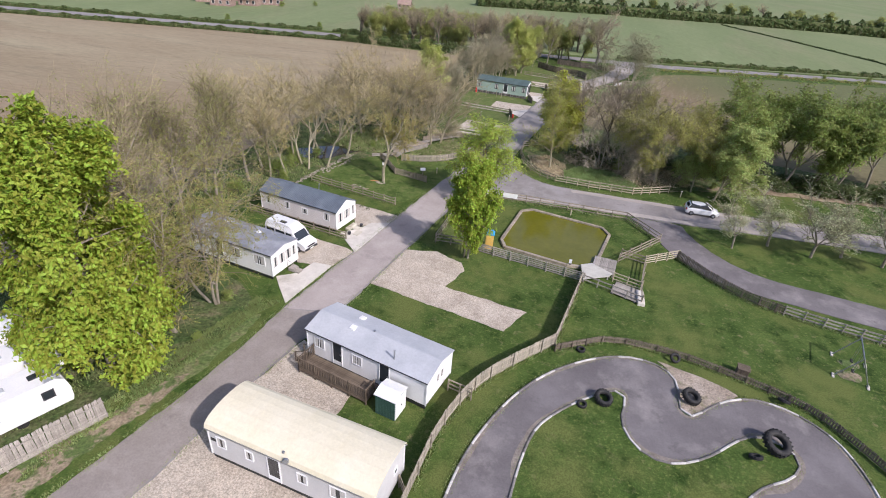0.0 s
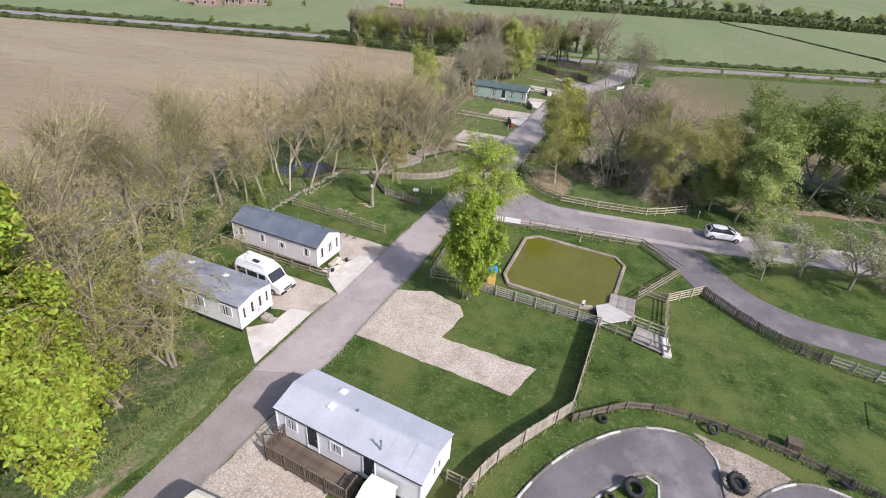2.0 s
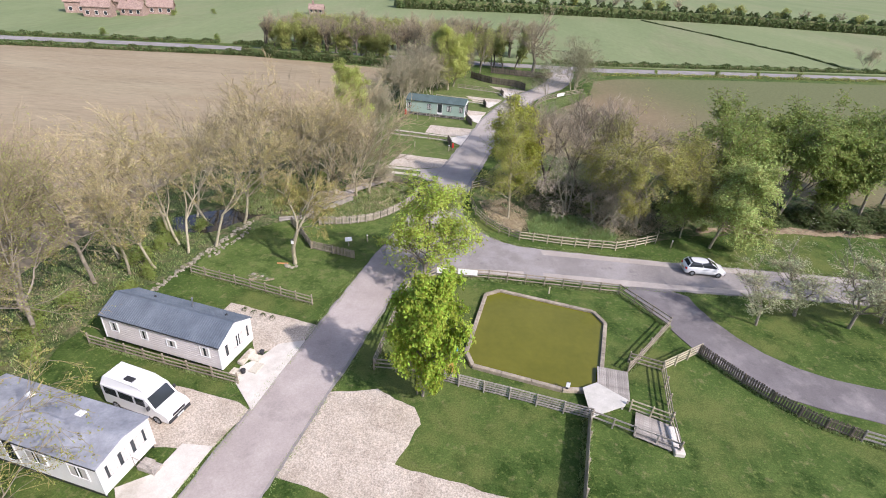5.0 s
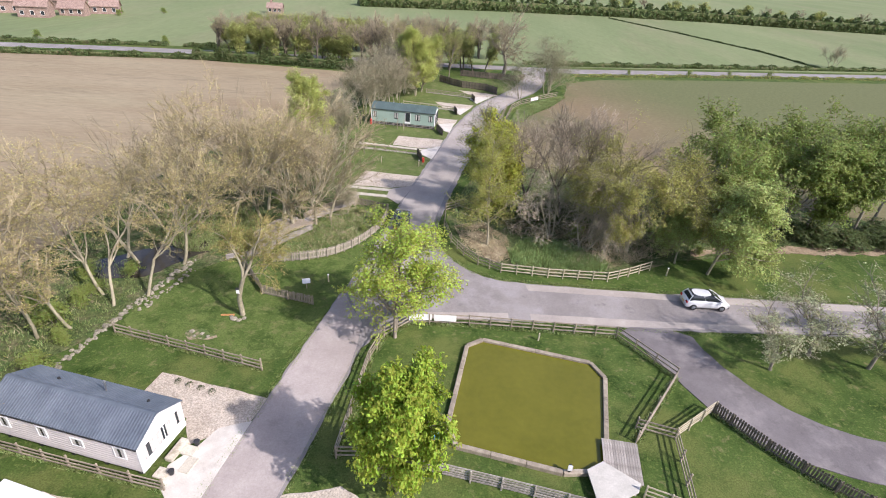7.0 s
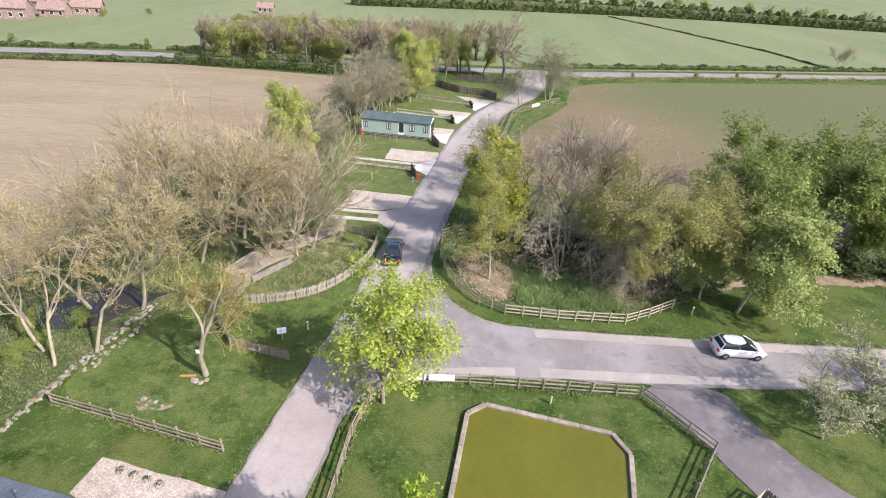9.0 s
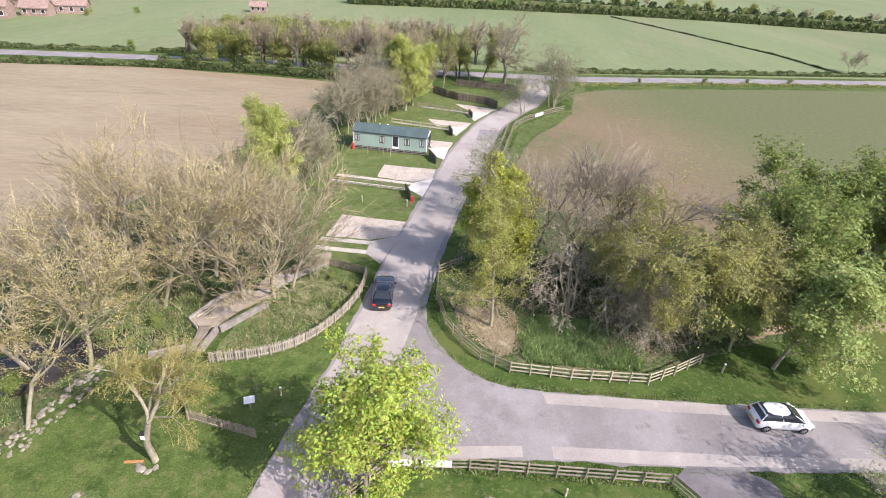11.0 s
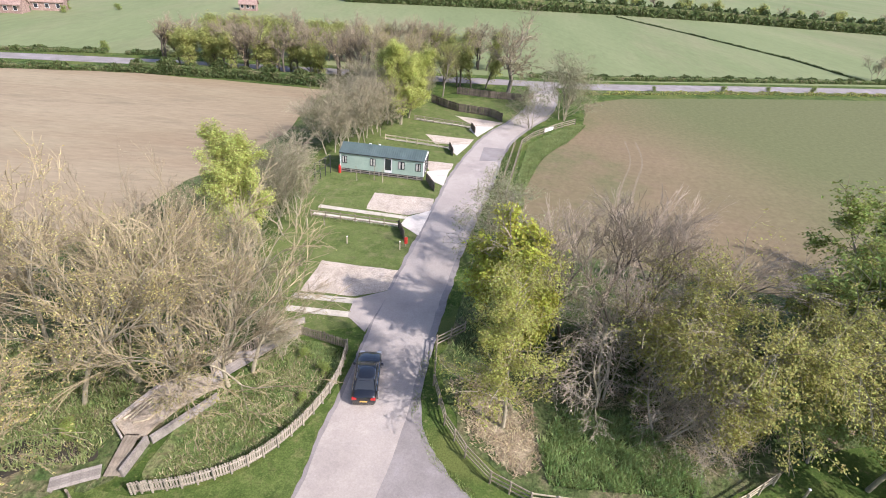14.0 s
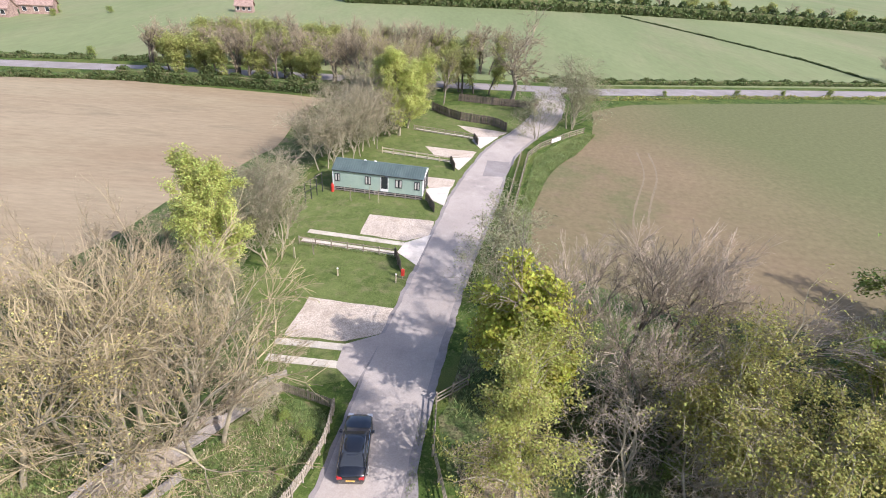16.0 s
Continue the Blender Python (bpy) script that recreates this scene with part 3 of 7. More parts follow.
sheet("road_patch", rounded([(-13.3, 65), (-12.0, 71.5), (-10.8, 80), (-10.2, 86), (-8.6, 94), (-7.5, 100), (-5.9, 109.5), (-3.8, 120.7), (1.0, 137), (6.4, 146), (10.9, 158), (12.6, 170), (18.6, 170), (14.7, 152.6), (7.6, 140.5), (3.8, 130.6), (1.3, 117.4), (-2.9, 99.2), (-4.9, 88), (-5.9, 82), (-6.4, 76.5), (-7.0, 72.5), (-8.2, 68), (-9.6, 63.8), (-11, 60.5)], 1), 0.056, PALE_ROAD, "dusty pale surface on the lane", "road", 0.15, 0.8)
sheet("road_repair", [(-0.2, 124.9), (0.7, 131.1), (4.1, 131.0), (3.0, 125.2)], 0.06, ASPHALT, "darker repaired patch of tarmac across the lane", "road", 0.05, 0.8)
for pts, seed in (([(-6.2, 61.7), (1.6, 62.5), (1.6, 63.4), (-6.0, 62.6)], 1), ([(3.6, 62.55), (11.5, 62.7), (36.9, 64.1), (70, 65.4), (70, 66.4), (36.9, 65.1), (18, 63.9), (3.6, 63.5)], 2), ([(3.6, 68.2), (24.4, 68.45), (39, 68.95), (70, 70.1), (70, 68.9), (39, 67.9), (24.4, 67.4), (3.8, 67.2)], 3)):
    sheet("road_edge_strip", pts, 0.058, PALE_ROAD, "pale concrete strip along the lane's edge", "road", 0.05, 0.6, seed=seed)
sheet("footpath_drive", rounded([(10.6, 62.7), (13.2, 59.2), (14.6, 55.6), (16.2, 52.7), (18.8, 50.2), (22.5, 48.7), (27.7, 47.7), (36, 46), (55, 43), (55, 47.5), (38, 50), (29.7, 51.4), (24.5, 52.3), (20.6, 55.0), (18.0, 59.5), (17.4, 62.8)], 1), 0.054, KART, "dark grey tarmac drive curving off the lane", "drive", 0.12, 0.8)
sheet("highway", [(-900, 30), (-200, 142), (-98.6, 163), (-69.5, 167.5), (-36, 172), (-5.6, 173.5), (12.7, 176), (28.7, 177.5), (65.5, 187.5), (110.4, 199.5), (260, 240), (900, 425), (900, 433), (260, 247), (110.4, 206), (65.5, 194), (28.7, 183.5), (12.7, 181.5), (-5.6, 179), (-36, 177.5), (-69.5, 173), (-98.6, 168.5), (-200, 148), (-900, 38)], 0.07, ASPHALT, "grey main road crossing beyond the fields", "road")

for off in (0.0, 1.9):
    line = rounded([(16 + off, 96), (16.2 + off, 104), (17.5 + off, 113), (20.5 + off, 121), (24.5 + off, 130), (26 + off, 140)], 2, False)
    sheet("wheel_track", [(x - 0.14, y) for x, y in line] + [(x + 0.14, y) for x, y in line[::-1]], 0.056, TRACK, "faint tractor wheel mark in the soil", "track", 0.1, 0.6)

# kart track
kart_out = rounded([(-2.4, 12), (-1.8, 18.9), (-1.2, 22.3), (0.6, 26.9), (2.9, 30.4), (5.8, 33), (8.6, 34.6), (11.2, 34.8), (12.9, 33.8), (13.1, 31.9), (12.8, 30.0), (13.7, 29.4), (15.3, 31.2), (17.2, 32.5), (18.9, 33), (21.1, 32.5), (22.9, 31.2), (23.9, 29.4), (24.4, 26), (24, 20), (18, 12), (8, 9)], 2)
kart_in = rounded([(1.6, 15), (1.9, 20), (2.3, 23), (2.9, 25.3), (4.8, 27.7), (7.4, 30.0), (8.8, 30.7), (9.1, 29.6), (8.5, 27.6), (9.3, 25.7), (10.7, 24.8), (12.3, 25.0), (14.4, 26.3), (16.6, 28.5), (18.1, 29.3), (20.0, 28.6), (20.2, 27.2), (18.9, 25.8), (16.8, 24.7), (14, 21), (8, 15), (4, 13)], 2)
sheet("kart_track", kart_out, 0.05, KART, "winding grey tarmac kart track", "kart track", seed=5)
sheet("track_island", kart_in, 0.075, GRASS, "grass island inside the kart track", "grass")
for line, side, seed in ((kart_in, 0.55, 1.0), (kart_out, -0.4, 2.0)):
    run = [Vector((*p, 0)) for p in line if p[1] > 20]
    outer = []
    for i, p in enumerate(run):
        d = (run[min(i + 1, len(run) - 1)] - run[max(i - 1, 0)]).normalized()
        w = side * max(0.12, 0.55 + 0.9 * noise.noise(Vector((p.x * 0.3, p.y * 0.3, seed))))
        outer.append((p.x - d.y * w, p.y + d.x * w))
    sheet("track_dirt", [tuple(p[:2]) for p in run] + outer[::-1], 0.058, TRACK_DIRT, "brown grit swept against the track's kerb", "earth", 0.08, 0.4)
sheet("track_gravel", rounded([(11.6, 35.3), (17.8, 33.2), (16.6, 32.1), (15.3, 31.2), (13.7, 29.7), (12.9, 30.2), (13.1, 32.2), (12.6, 34.1)], 1), 0.065, RUN_OFF, "gravel run-off with bits of grass beside the track", "gravel", 0.15, 0.5)
for k, (ex, ey) in enumerate(((27.2, 38.4), (27.8, 40.1))):
    sheet("swing_earth", rounded([(ex - 0.9, ey - 0.4), (ex, ey - 0.6), (ex + 0.9, ey - 0.3), (ex + 0.8, ey + 0.5), (ex - 0.7, ey + 0.6)], 2), 0.02, VERGE_SOIL, "worn bare earth beneath a swing", "earth", 0.3, 0.3, seed=k)
sheet("verge_earth", rounded([(-27.5, 9), (-24.3, 17.4), (-23.0, 21.5), (-21.7, 22.6), (-22.6, 16.8), (-24.6, 9.5)], 1), 0.035, VERGE_SOIL, "scuffed earth verge with tufts of grass beside the fence", "earth", 0.5, 0.4)
sheet("verge_green", rounded([(-24.4, 18), (-22.4, 25), (-21.5, 30), (-20.4, 30), (-21.2, 24), (-22.7, 17)], 1), 0.025, ROUGH_GRASS, "rough green verge", "grass", 0.4, 0.5)

# gravel pitches and concrete
sheet("gravel_pitch", [(-12.9, 44.4), (-13.9, 37.4), (-7, 35.9), (-0.8, 34.6), (0.8, 37.9), (-7.1, 39.3), (-6.0, 42.6), (-6.6, 44.0), (-9.5, 45.2)], 0.04, GRAVEL, "empty L-shaped pale gravel pitch", "gravel", 0.22, 0.5, seed=3)
sheet("gravel_yard", [(-16.0, 28.2), (-17.6, 21), (-18.6, 15), (-20.5, 5), (-4, 5), (-4.5, 15.6), (-10.4, 21.6), (-9.9, 25.6)], 0.04, GRAVEL, "pale gravel round the caravans", "gravel", 0.15, 0.5, seed=4)
sheet("gravel_parking", [(-22.4, 38.3), (-18.6, 38.7), (-17.6, 42.0), (-18.6, 42.6), (-26, 43.6), (-26.6, 40.2)], 0.04, GRAVEL, "gravel parking beside the caravan", "gravel", 0.12, 0.5, seed=6)
sheet("gravel_apron", [(-24.2, 53.2), (-15.9, 51.5), (-16.4, 49.6), (-19.6, 47.2), (-20.6, 49.4), (-24.6, 50.8)], 0.04, GRAVEL, "gravel beside the slate-roofed caravan", "gravel", 0.12, 0.5, seed=7)
sheet("concrete_drive", [(-21.4, 33.9), (-19.75, 32.0), (-18.55, 38.9), (-20.5, 38.8), (-21.0, 36.6), (-22.6, 35.4)], 0.07, CONCRETE, "pale concrete hardstanding at the lane", "concrete")
sheet("concrete_drive", [(-19.7, 44.3), (-17.45, 42.0), (-16.3, 49.5), (-18.2, 48.7), (-18.9, 47.2), (-20.0, 45.8)], 0.07, CONCRETE, "pale concrete hardstanding at the lane", "concrete")
PITCHES = (
    ("six", [(-16.7, 94.3), (-8.9, 93.6), (-9.5, 90.3), (-12.4, 88.9), (-17.3, 89.1)], [(-12.4, 88.5), (-9.3, 90.3), (-10.75, 84.2), (-12.5, 86.0)]),
    ("five", [(-13.9, 110.9), (-6.3, 110.4), (-6.6, 107.0), (-9.2, 105.4), (-14.2, 106.2)], [(-9.2, 105.0), (-6.5, 107.1), (-7.6, 100.8), (-9.8, 103.0)]),
    ("four", [(-8.2, 123.2), (-4.0, 122.9), (-4.6, 119.9), (-7.4, 119.3)], [(-7.8, 119.2), (-4.6, 120.5), (-5.3, 114.6), (-7.6, 116.6)]),
    ("three", [(-9.0, 135.3), (-0.9, 134.4), (-1.6, 131.8), (-7.2, 131.0)], [(-4.5, 131.1), (-1.6, 131.8), (-3.6, 126.4), (-5.0, 129.0)]),
    ("two", [(-4.2, 147.3), (4.9, 145.2), (2.6, 142.3), (-0.5, 141.8)], [(-0.7, 141.6), (3.0, 142.4), (-0.2, 136.0), (-1.6, 139.6)]),
)
for k, (word, gravel, apron) in enumerate(PITCHES):
    sheet("gravel_pitch", gravel, 0.04, GRAVEL, "empty pale gravel caravan pitch", "gravel", 0.15, 0.6, seed=10 + k)
    sheet("concrete_apron", apron, 0.066, PALE_ROAD if word == "six" else CONCRETE, "pale concrete apron joining pitch and lane", "concrete")


def path_strip(a, b, width, label):
    d = (Vector((*b, 0)) - Vector((*a, 0))).normalized()
    n = Vector((-d.y, d.x, 0)) * width / 2
    return sheet("path_strip", [(a[0] + n.x, a[1] + n.y), (a[0] - n.x, a[1] - n.y), (b[0] - n.x, b[1] - n.y), (b[0] + n.x, b[1] + n.y)], 0.06, STRIP, label, "path")


for a, b in (((-17.8, 88.4), (-12.2, 88.2)), ((-17.9, 86.5), (-12.4, 86.25)), ((-19.8, 106.0), (-9.3, 104.75)), ((-20.0, 104.0), (-9.8, 102.7)), ((-15.0, 131.6), (-4.6, 129.6)), ((-11.2, 143.3), (-0.8, 140.8))):
    path_strip(a, b, 0.75, "narrow pale concrete strip beside the pitch")

# ditch, pool under the trees and boardwalk island
sheet("ditch_water", rounded([(-38, 63.9), (-34.6, 64.1), (-31.9, 64.6), (-30.5, 66.6), (-29.4, 68.9), (-27.2, 70.4), (-24.6, 70.6), (-24.8, 71.8), (-27.6, 72.2), (-31.0, 71.2), (-34.4, 69.6), (-36.6, 67.4), (-38, 66.6)], 2), 0.05, DITCH, "dark still water of a narrow ditch", "water", 0.25, 0.5)
sheet("picket_garden_ground", rounded([(-21.3, 69.15), (-18.5, 69.8), (-15.35, 71.55), (-13.1, 75.05), (-11.9, 78.9), (-12.0, 82.0), (-15.7, 83), (-18.4, 80), (-20.2, 75.6), (-21.6, 72)], 2), 0.05, ROUGH_GRASS, "lush rough grass inside the picket fence", "grass", 0.2, 0.6)
sheet("stream_bed", rounded([(-24.4, 68.4), (-22.6, 70), (-21.7, 73), (-22.2, 74), (-23.4, 72), (-25, 70)], 1), 0.055, IVY, "muddy bank under the small bridge", "undergrowth", 0.15, 0.5)


# ---- trees ----
def grow(seed, height, radius, limbs, spread, droop, stems=1, lean=0.0, start=0.25, depth=3, split=(8, 6, 6), ratio=0.55, wander=0.22, level=0.0, egg=False):
    """Branches as (points, radii, depth) of one tree with its foot at the origin."""
    rng = np.random.default_rng(seed)
    out = []

    def branch(p, d, length, r, lvl):
        n = (8, 6, 4, 2, 1)[lvl]
        pts, rad = [p], [r]
        dirs = [d]
        for i in range(n):
            bend = rng.normal(0, wander, 3)
            pull = np.array([0, 0, (0.10, 0.10, 0.04, -0.02, -0.05)[lvl] - droop * lvl * 0.09])
            d = d + bend * (0.45 if lvl == 0 else 1.0) + pull
            d = d / np.linalg.norm(d)
            p = p + d * length / n
            pts.append(p)
            dirs.append(d)
            rad.append(max(0.008, r * (1 - 0.85 * (i + 1) / n) if lvl else r * (1 - 0.8 * (i + 1) / n)))
        out.append((np.array(pts), np.array(rad), lvl))
        if lvl >= depth:
            return
        count = limbs if lvl == 0 else split[min(lvl - 1, len(split) - 1)]
        for k in range(count):
            f = start + (1 - start) * (k + rng.random()) / count if lvl == 0 else 0.15 + 0.85 * (k + rng.random()) / count
            x = f * n
            i = min(int(x), n - 1)
            q = pts[i] + (pts[i + 1] - pts[i]) * (x - i)
            axis = dirs[i]
            s = np.cross(axis, rng.normal(0, 1, 3))
            s = s / np.linalg.norm(s)
            if lvl == 0 and level:
                s[2] *= 0.3
            open_ = spread * (0.8 + 0.5 * rng.random())
            nd = axis * math.cos(open_) + s * math.sin(open_)
            reach = 0.3 + 0.85 * math.sin(math.pi * (0.1 + 0.8 * f)) if egg and lvl == 0 else 1.15 - 0.55 * f
            span = length * ratio * reach * (0.75 + 0.5 * rng.random())
            branch(q, nd / np.linalg.norm(nd), span, max(0.011, rad[i] * 0.62), lvl + 1)

    for k in range(stems):
        a = rng.random() * 6.28
        tilt = lean if stems == 1 else max(0.04, lean + 0.12 + 0.2 * rng.random())
        d = np.array([math.sin(tilt) * math.cos(a), math.sin(tilt) * math.sin(a), math.cos(tilt)])
        foot = np.array([0.35 * math.cos(a) * (stems > 1), 0.35 * math.sin(a) * (stems > 1), -0.15])
        branch(foot, d, height * (0.8 + 0.2 * rng.random() if stems > 1 else 0.85), radius * (0.7 if stems > 1 else 1.0), 0)
    return out


def tubes(branches, levels, sides):
    """One mesh's vertices and faces for the branches of these depths."""
    verts, faces, k = [], [], 0
    for pts, rad, lvl in branches:
        if lvl not in levels:
            continue
        n = sides[lvl]
        d = np.gradient(pts, axis=0)
        d /= np.linalg.norm(d, axis=1)[:, None]
        ref = np.array([0.31, 0.87, 0.39])
        s = np.cross(d, ref)
        s /= np.linalg.norm(s, axis=1)[:, None]
        t = np.cross(d, s)
        ang = np.arange(n) * 2 * math.pi / n
        ring = pts[:, None, :] + rad[:, None, None] * (np.cos(ang)[None, :, None] * s[:, None, :] + np.sin(ang)[None, :, None] * t[:, None, :])
        verts.append(ring.reshape(-1, 3))
        m = len(pts)
        j = np.arange(m - 1)[:, None] * n
        i = np.arange(n if n > 2 else 1)[None, :]
        a = (k + j + i).ravel()
        b = (k + j + (i + 1) % n).ravel()
        faces.append(np.stack([a, b, b + n, a + n], 1))
        k += m * n
    return np.concatenate(verts), np.concatenate(faces)


def quads_mesh(name, verts, faces, material, smooth=True):
    me = bpy.data.meshes.new(name)
    me.vertices.add(len(verts))
    me.vertices.foreach_set("co", np.asarray(verts, dtype=np.float32).ravel())
    k = faces.shape[1]
    me.loops.add(faces.size)
    me.loops.foreach_set("vertex_index", faces.astype(np.int32).ravel())
    me.polygons.add(len(faces))
    me.polygons.foreach_set("loop_start", np.arange(0, faces.size, k, dtype=np.int32))
    if smooth:
        me.polygons.foreach_set("use_smooth", np.ones(len(faces), dtype=bool))
    me.materials.append(material)
    me.update(calc_edges=True)
    me.validate()
    return me


def fork(seed, height, radius, stems=1, lean=0.1, clear=0.9, opening=0.42, levels=6, up=(0.02, 0.05, 0.05, 0.04, 0.02, 0.0, 0.0), shrink=0.78, wander=0.1, shoots=(0, 1, 1, 2, 2, 2), flare=0.35):
    """Branches as (points, radii, depth) of a tree whose limbs part again and again, with its foot at the origin."""
    rng = np.random.default_rng(seed)
    out = []

    def turned(d, angle):
        s = np.cross(d, rng.normal(0, 1, 3))
        s /= np.linalg.norm(s)
        return d * math.cos(angle) + s * math.sin(angle)

    def branch(p, d, length, r, lvl):
        n = (6, 5, 4, 4, 3, 2, 2)[lvl]
        pts, rad, dirs = [p], [r], [d]
        end = r * (0.78 if lvl < levels else 0.4)
        for i in range(n):
            d = d + rng.normal(0, wander * (0.5 if lvl == 0 else 1.0), 3) + np.array([0, 0, up[lvl]])
            d /= np.linalg.norm(d)
            p = p + d * length / n
            pts.append(p)
            dirs.append(d)
            rad.append(r + (end - r) * (i + 1) / n)
        out.append((np.array(pts), np.array(rad), lvl))
        if lvl >= levels:
            return
        kids = 2 + (rng.random() < 0.4) + (lvl == 0)
        if lvl == 0:
            length = 1.0
        for k in range(kids):
            a = opening * (0.35 + 0.5 * rng.random() if k == 0 else 0.8 + 0.6 * rng.random())
            branch(p, turned(d, a), length * shrink * ((1.05 if k == 0 else 0.85) + 0.2 * rng.normal() * 0.5), end * (0.85 if k == 0 else 0.68), lvl + 1)
        for k in range(shoots[lvl]):
            i = min(n - 1, 1 + int(rng.random() * (n - 1)))
            low = min(levels, lvl + 1 + (rng.random() < 0.35))
            branch(pts[i], turned(dirs[i], opening * (1.3 + 0.7 * rng.random())), length * shrink * (0.55 + 0.3 * rng.random()), rad[i] * 0.5, low)

    for k in range(stems):
        a = 6.28 * (k + 0.6 * rng.random()) / stems
        tilt = lean if stems == 1 else lean * (0.6 + 0.8 * rng.random())
        d = np.array([math.sin(tilt) * math.cos(a), math.sin(tilt) * math.sin(a), math.cos(tilt)])
        off = flare * (stems > 1)
        branch(np.array([off * math.cos(a), off * math.sin(a), -0.02]), d, clear * (0.85 + 0.3 * rng.random()), 1.0, 0)
    scale = height / np.percentile([q[0][-1, 2] for q in out if q[2] == levels], 97)
    return [(pts * scale, np.maximum(rad * radius * (0.75 if stems > 1 else 1.0), 0.013 if lvl < levels else 0.011), lvl) for pts, rad, lvl in out]


def leaves(branches, lvl, count, size, spread, seed, low=0.0, per=1, hang=0.0):
    """Small folded leaves strewn along the twigs of one depth, in flat sprays of so many leaves each."""
    rng = np.random.default_rng(seed)
    tw = [b for b in branches if b[2] == lvl]
    sprays = max(1, count // per)
    count = sprays * per
    pick = rng.integers(0, len(tw), sprays)
    c = np.empty((sprays, 3))
    for i, k in enumerate(pick):
        pts = tw[k][0]
        x = (low + (1 - low) * rng.random()) * (len(pts) - 1)
        j = min(int(x), len(pts) - 2)
        c[i] = pts[j] + (pts[j + 1] - pts[j]) * (x - j)
    nrm = rng.normal(0, 1, (count, 3)) + np.array([0, 0, 0.8])
    if per == 1:
        c += rng.normal(0, spread, (count, 3))
    else:
        mid = c.mean(0)
        away = c - mid
        away /= np.linalg.norm(away, axis=1)[:, None] + 1e-6
        face = rng.normal(0, 0.35, (sprays, 3)) + np.array([0, 0, 1.0]) + away * 0.7
        face /= np.linalg.norm(face, axis=1)[:, None]
        side = np.cross(face, rng.normal(0, 1, (sprays, 3)))
        side /= np.linalg.norm(side, axis=1)[:, None]
        third = np.cross(face, side)
        ang = rng.random((sprays, per)) * 2 * math.pi
        rad = spread * np.sqrt(rng.random((sprays, per)))
        c = c[:, None, :] + side[:, None, :] * (rad * np.cos(ang))[:, :, None] + third[:, None, :] * (rad * np.sin(ang) * 0.75)[:, :, None] + rng.normal(0, spread * 0.16, (sprays, per, 3))
        c += rng.normal(0, spread, (sprays, 1, 3))
        c[:, :, 2] -= hang * rad
        c = c.reshape(-1, 3)
        nrm = np.repeat(face, per, 0) + rng.normal(0, 0.45, (count, 3))
    nrm /= np.linalg.norm(nrm, axis=1)[:, None]
    u = np.cross(nrm, rng.normal(0, 1, (count, 3)))
    u /= np.linalg.norm(u, axis=1)[:, None]
    w = np.cross(nrm, u)
    s = size * (0.6 + 0.8 * rng.random(count))[:, None]
    fold = nrm * s * 0.25
    v = np.stack([c - u * s, c - w * s * 0.55 + fold, c + u * s, c + w * s * 0.55 + fold], 1).reshape(-1, 3)
    k = np.arange(count)[:, None] * 4
    f = np.concatenate([k + np.array([[0, 1, 2]]), k + np.array([[0, 2, 3]])])
    return v, f


def tree(name, label, branches, bark, twig, foliage=(), category="tree", group="", sides=(8, 5, 3, 3, 2, 2, 2), twig_from=2):
    ob = thing(name, (0, 0, -500), 0, label, category, group)
    top = max(b[2] for b in branches)
    for stem in [b for b in branches if b[2] == 0]:
        part("trunk", quads_mesh("trunk", *tubes([stem], (0,), sides), bark), bark, ob)
    part("branchwork", quads_mesh("branchwork", *tubes(branches, range(1, twig_from), sides), bark), bark, ob)["kind"] = "stuff"
    part("crown", quads_mesh("crown", *tubes(branches, range(twig_from, top + 1), sides), twig, False), twig, ob)["kind"] = "stuff"
    for word, lf, m in foliage:
        part(word, quads_mesh(word, *lf, m, False), m, ob)["kind"] = "stuff"
    return ob


used = set()


def plant(kind, x, y, height_scale=1.0, turn=None, wide=1.0, label=""):
    """Stands a tree at x, y: the first time the tree itself, then copies."""
    turn = turn if turn is not None else (x * 37.7 + y * 91.3) % 360
    m = pose(x, y, 0, 0, 0, turn) @ Matrix.Diagonal((height_scale * wide, height_scale * wide, height_scale, 1))
    if kind.name in used:
        ob = copy_thing(kind, m)
    else:
        used.add(kind.name)
        ob = kind
        ob.matrix_world = m
    if label:
        ob["label"] = label
    return ob


def bare(name, seed, label, height=13, **kw):
    bark, twig = kw.pop("bark", PALE_BARK), kw.pop("twig", TWIG)
    buds, bud_mat, bud_size = kw.pop("buds", 1500), kw.pop("bud_mat", LEAF_OCHRE), kw.pop("bud_size", 0.07)
    br = fork(seed, height, kw.pop("radius", 0.24), **kw)
    top = max(b[2] for b in br)
    return tree(name, label, br, bark, twig, [("foliage", leaves(br, top, buds, bud_size, 0.08, seed), bud_mat)] if buds else [], group="trees of the park", twig_from=4, sides=(8, 6, 4, 3, 3, 2, 2))


def drooping(name, seed, label, height=13, **kw):
    bark, twig = kw.pop("bark", PALE_BARK), kw.pop("twig", TWIG)
    buds, bud_mat, bud_size = kw.pop("buds", 1500), kw.pop("bud_mat", LEAF_OCHRE), kw.pop("bud_size", 0.07)
    opts = dict(limbs=11, spread=0.62, droop=0.0, depth=4, split=(7, 6, 4), start=0.22)
    opts.update(kw)
    br = grow(seed, height, opts.pop("radius", 0.24), **opts)
    return tree(name, label, br, bark, twig, [("foliage", leaves(br, 4, buds, bud_size, 0.06, seed), bud_mat)], group="trees of the park", twig_from=3)


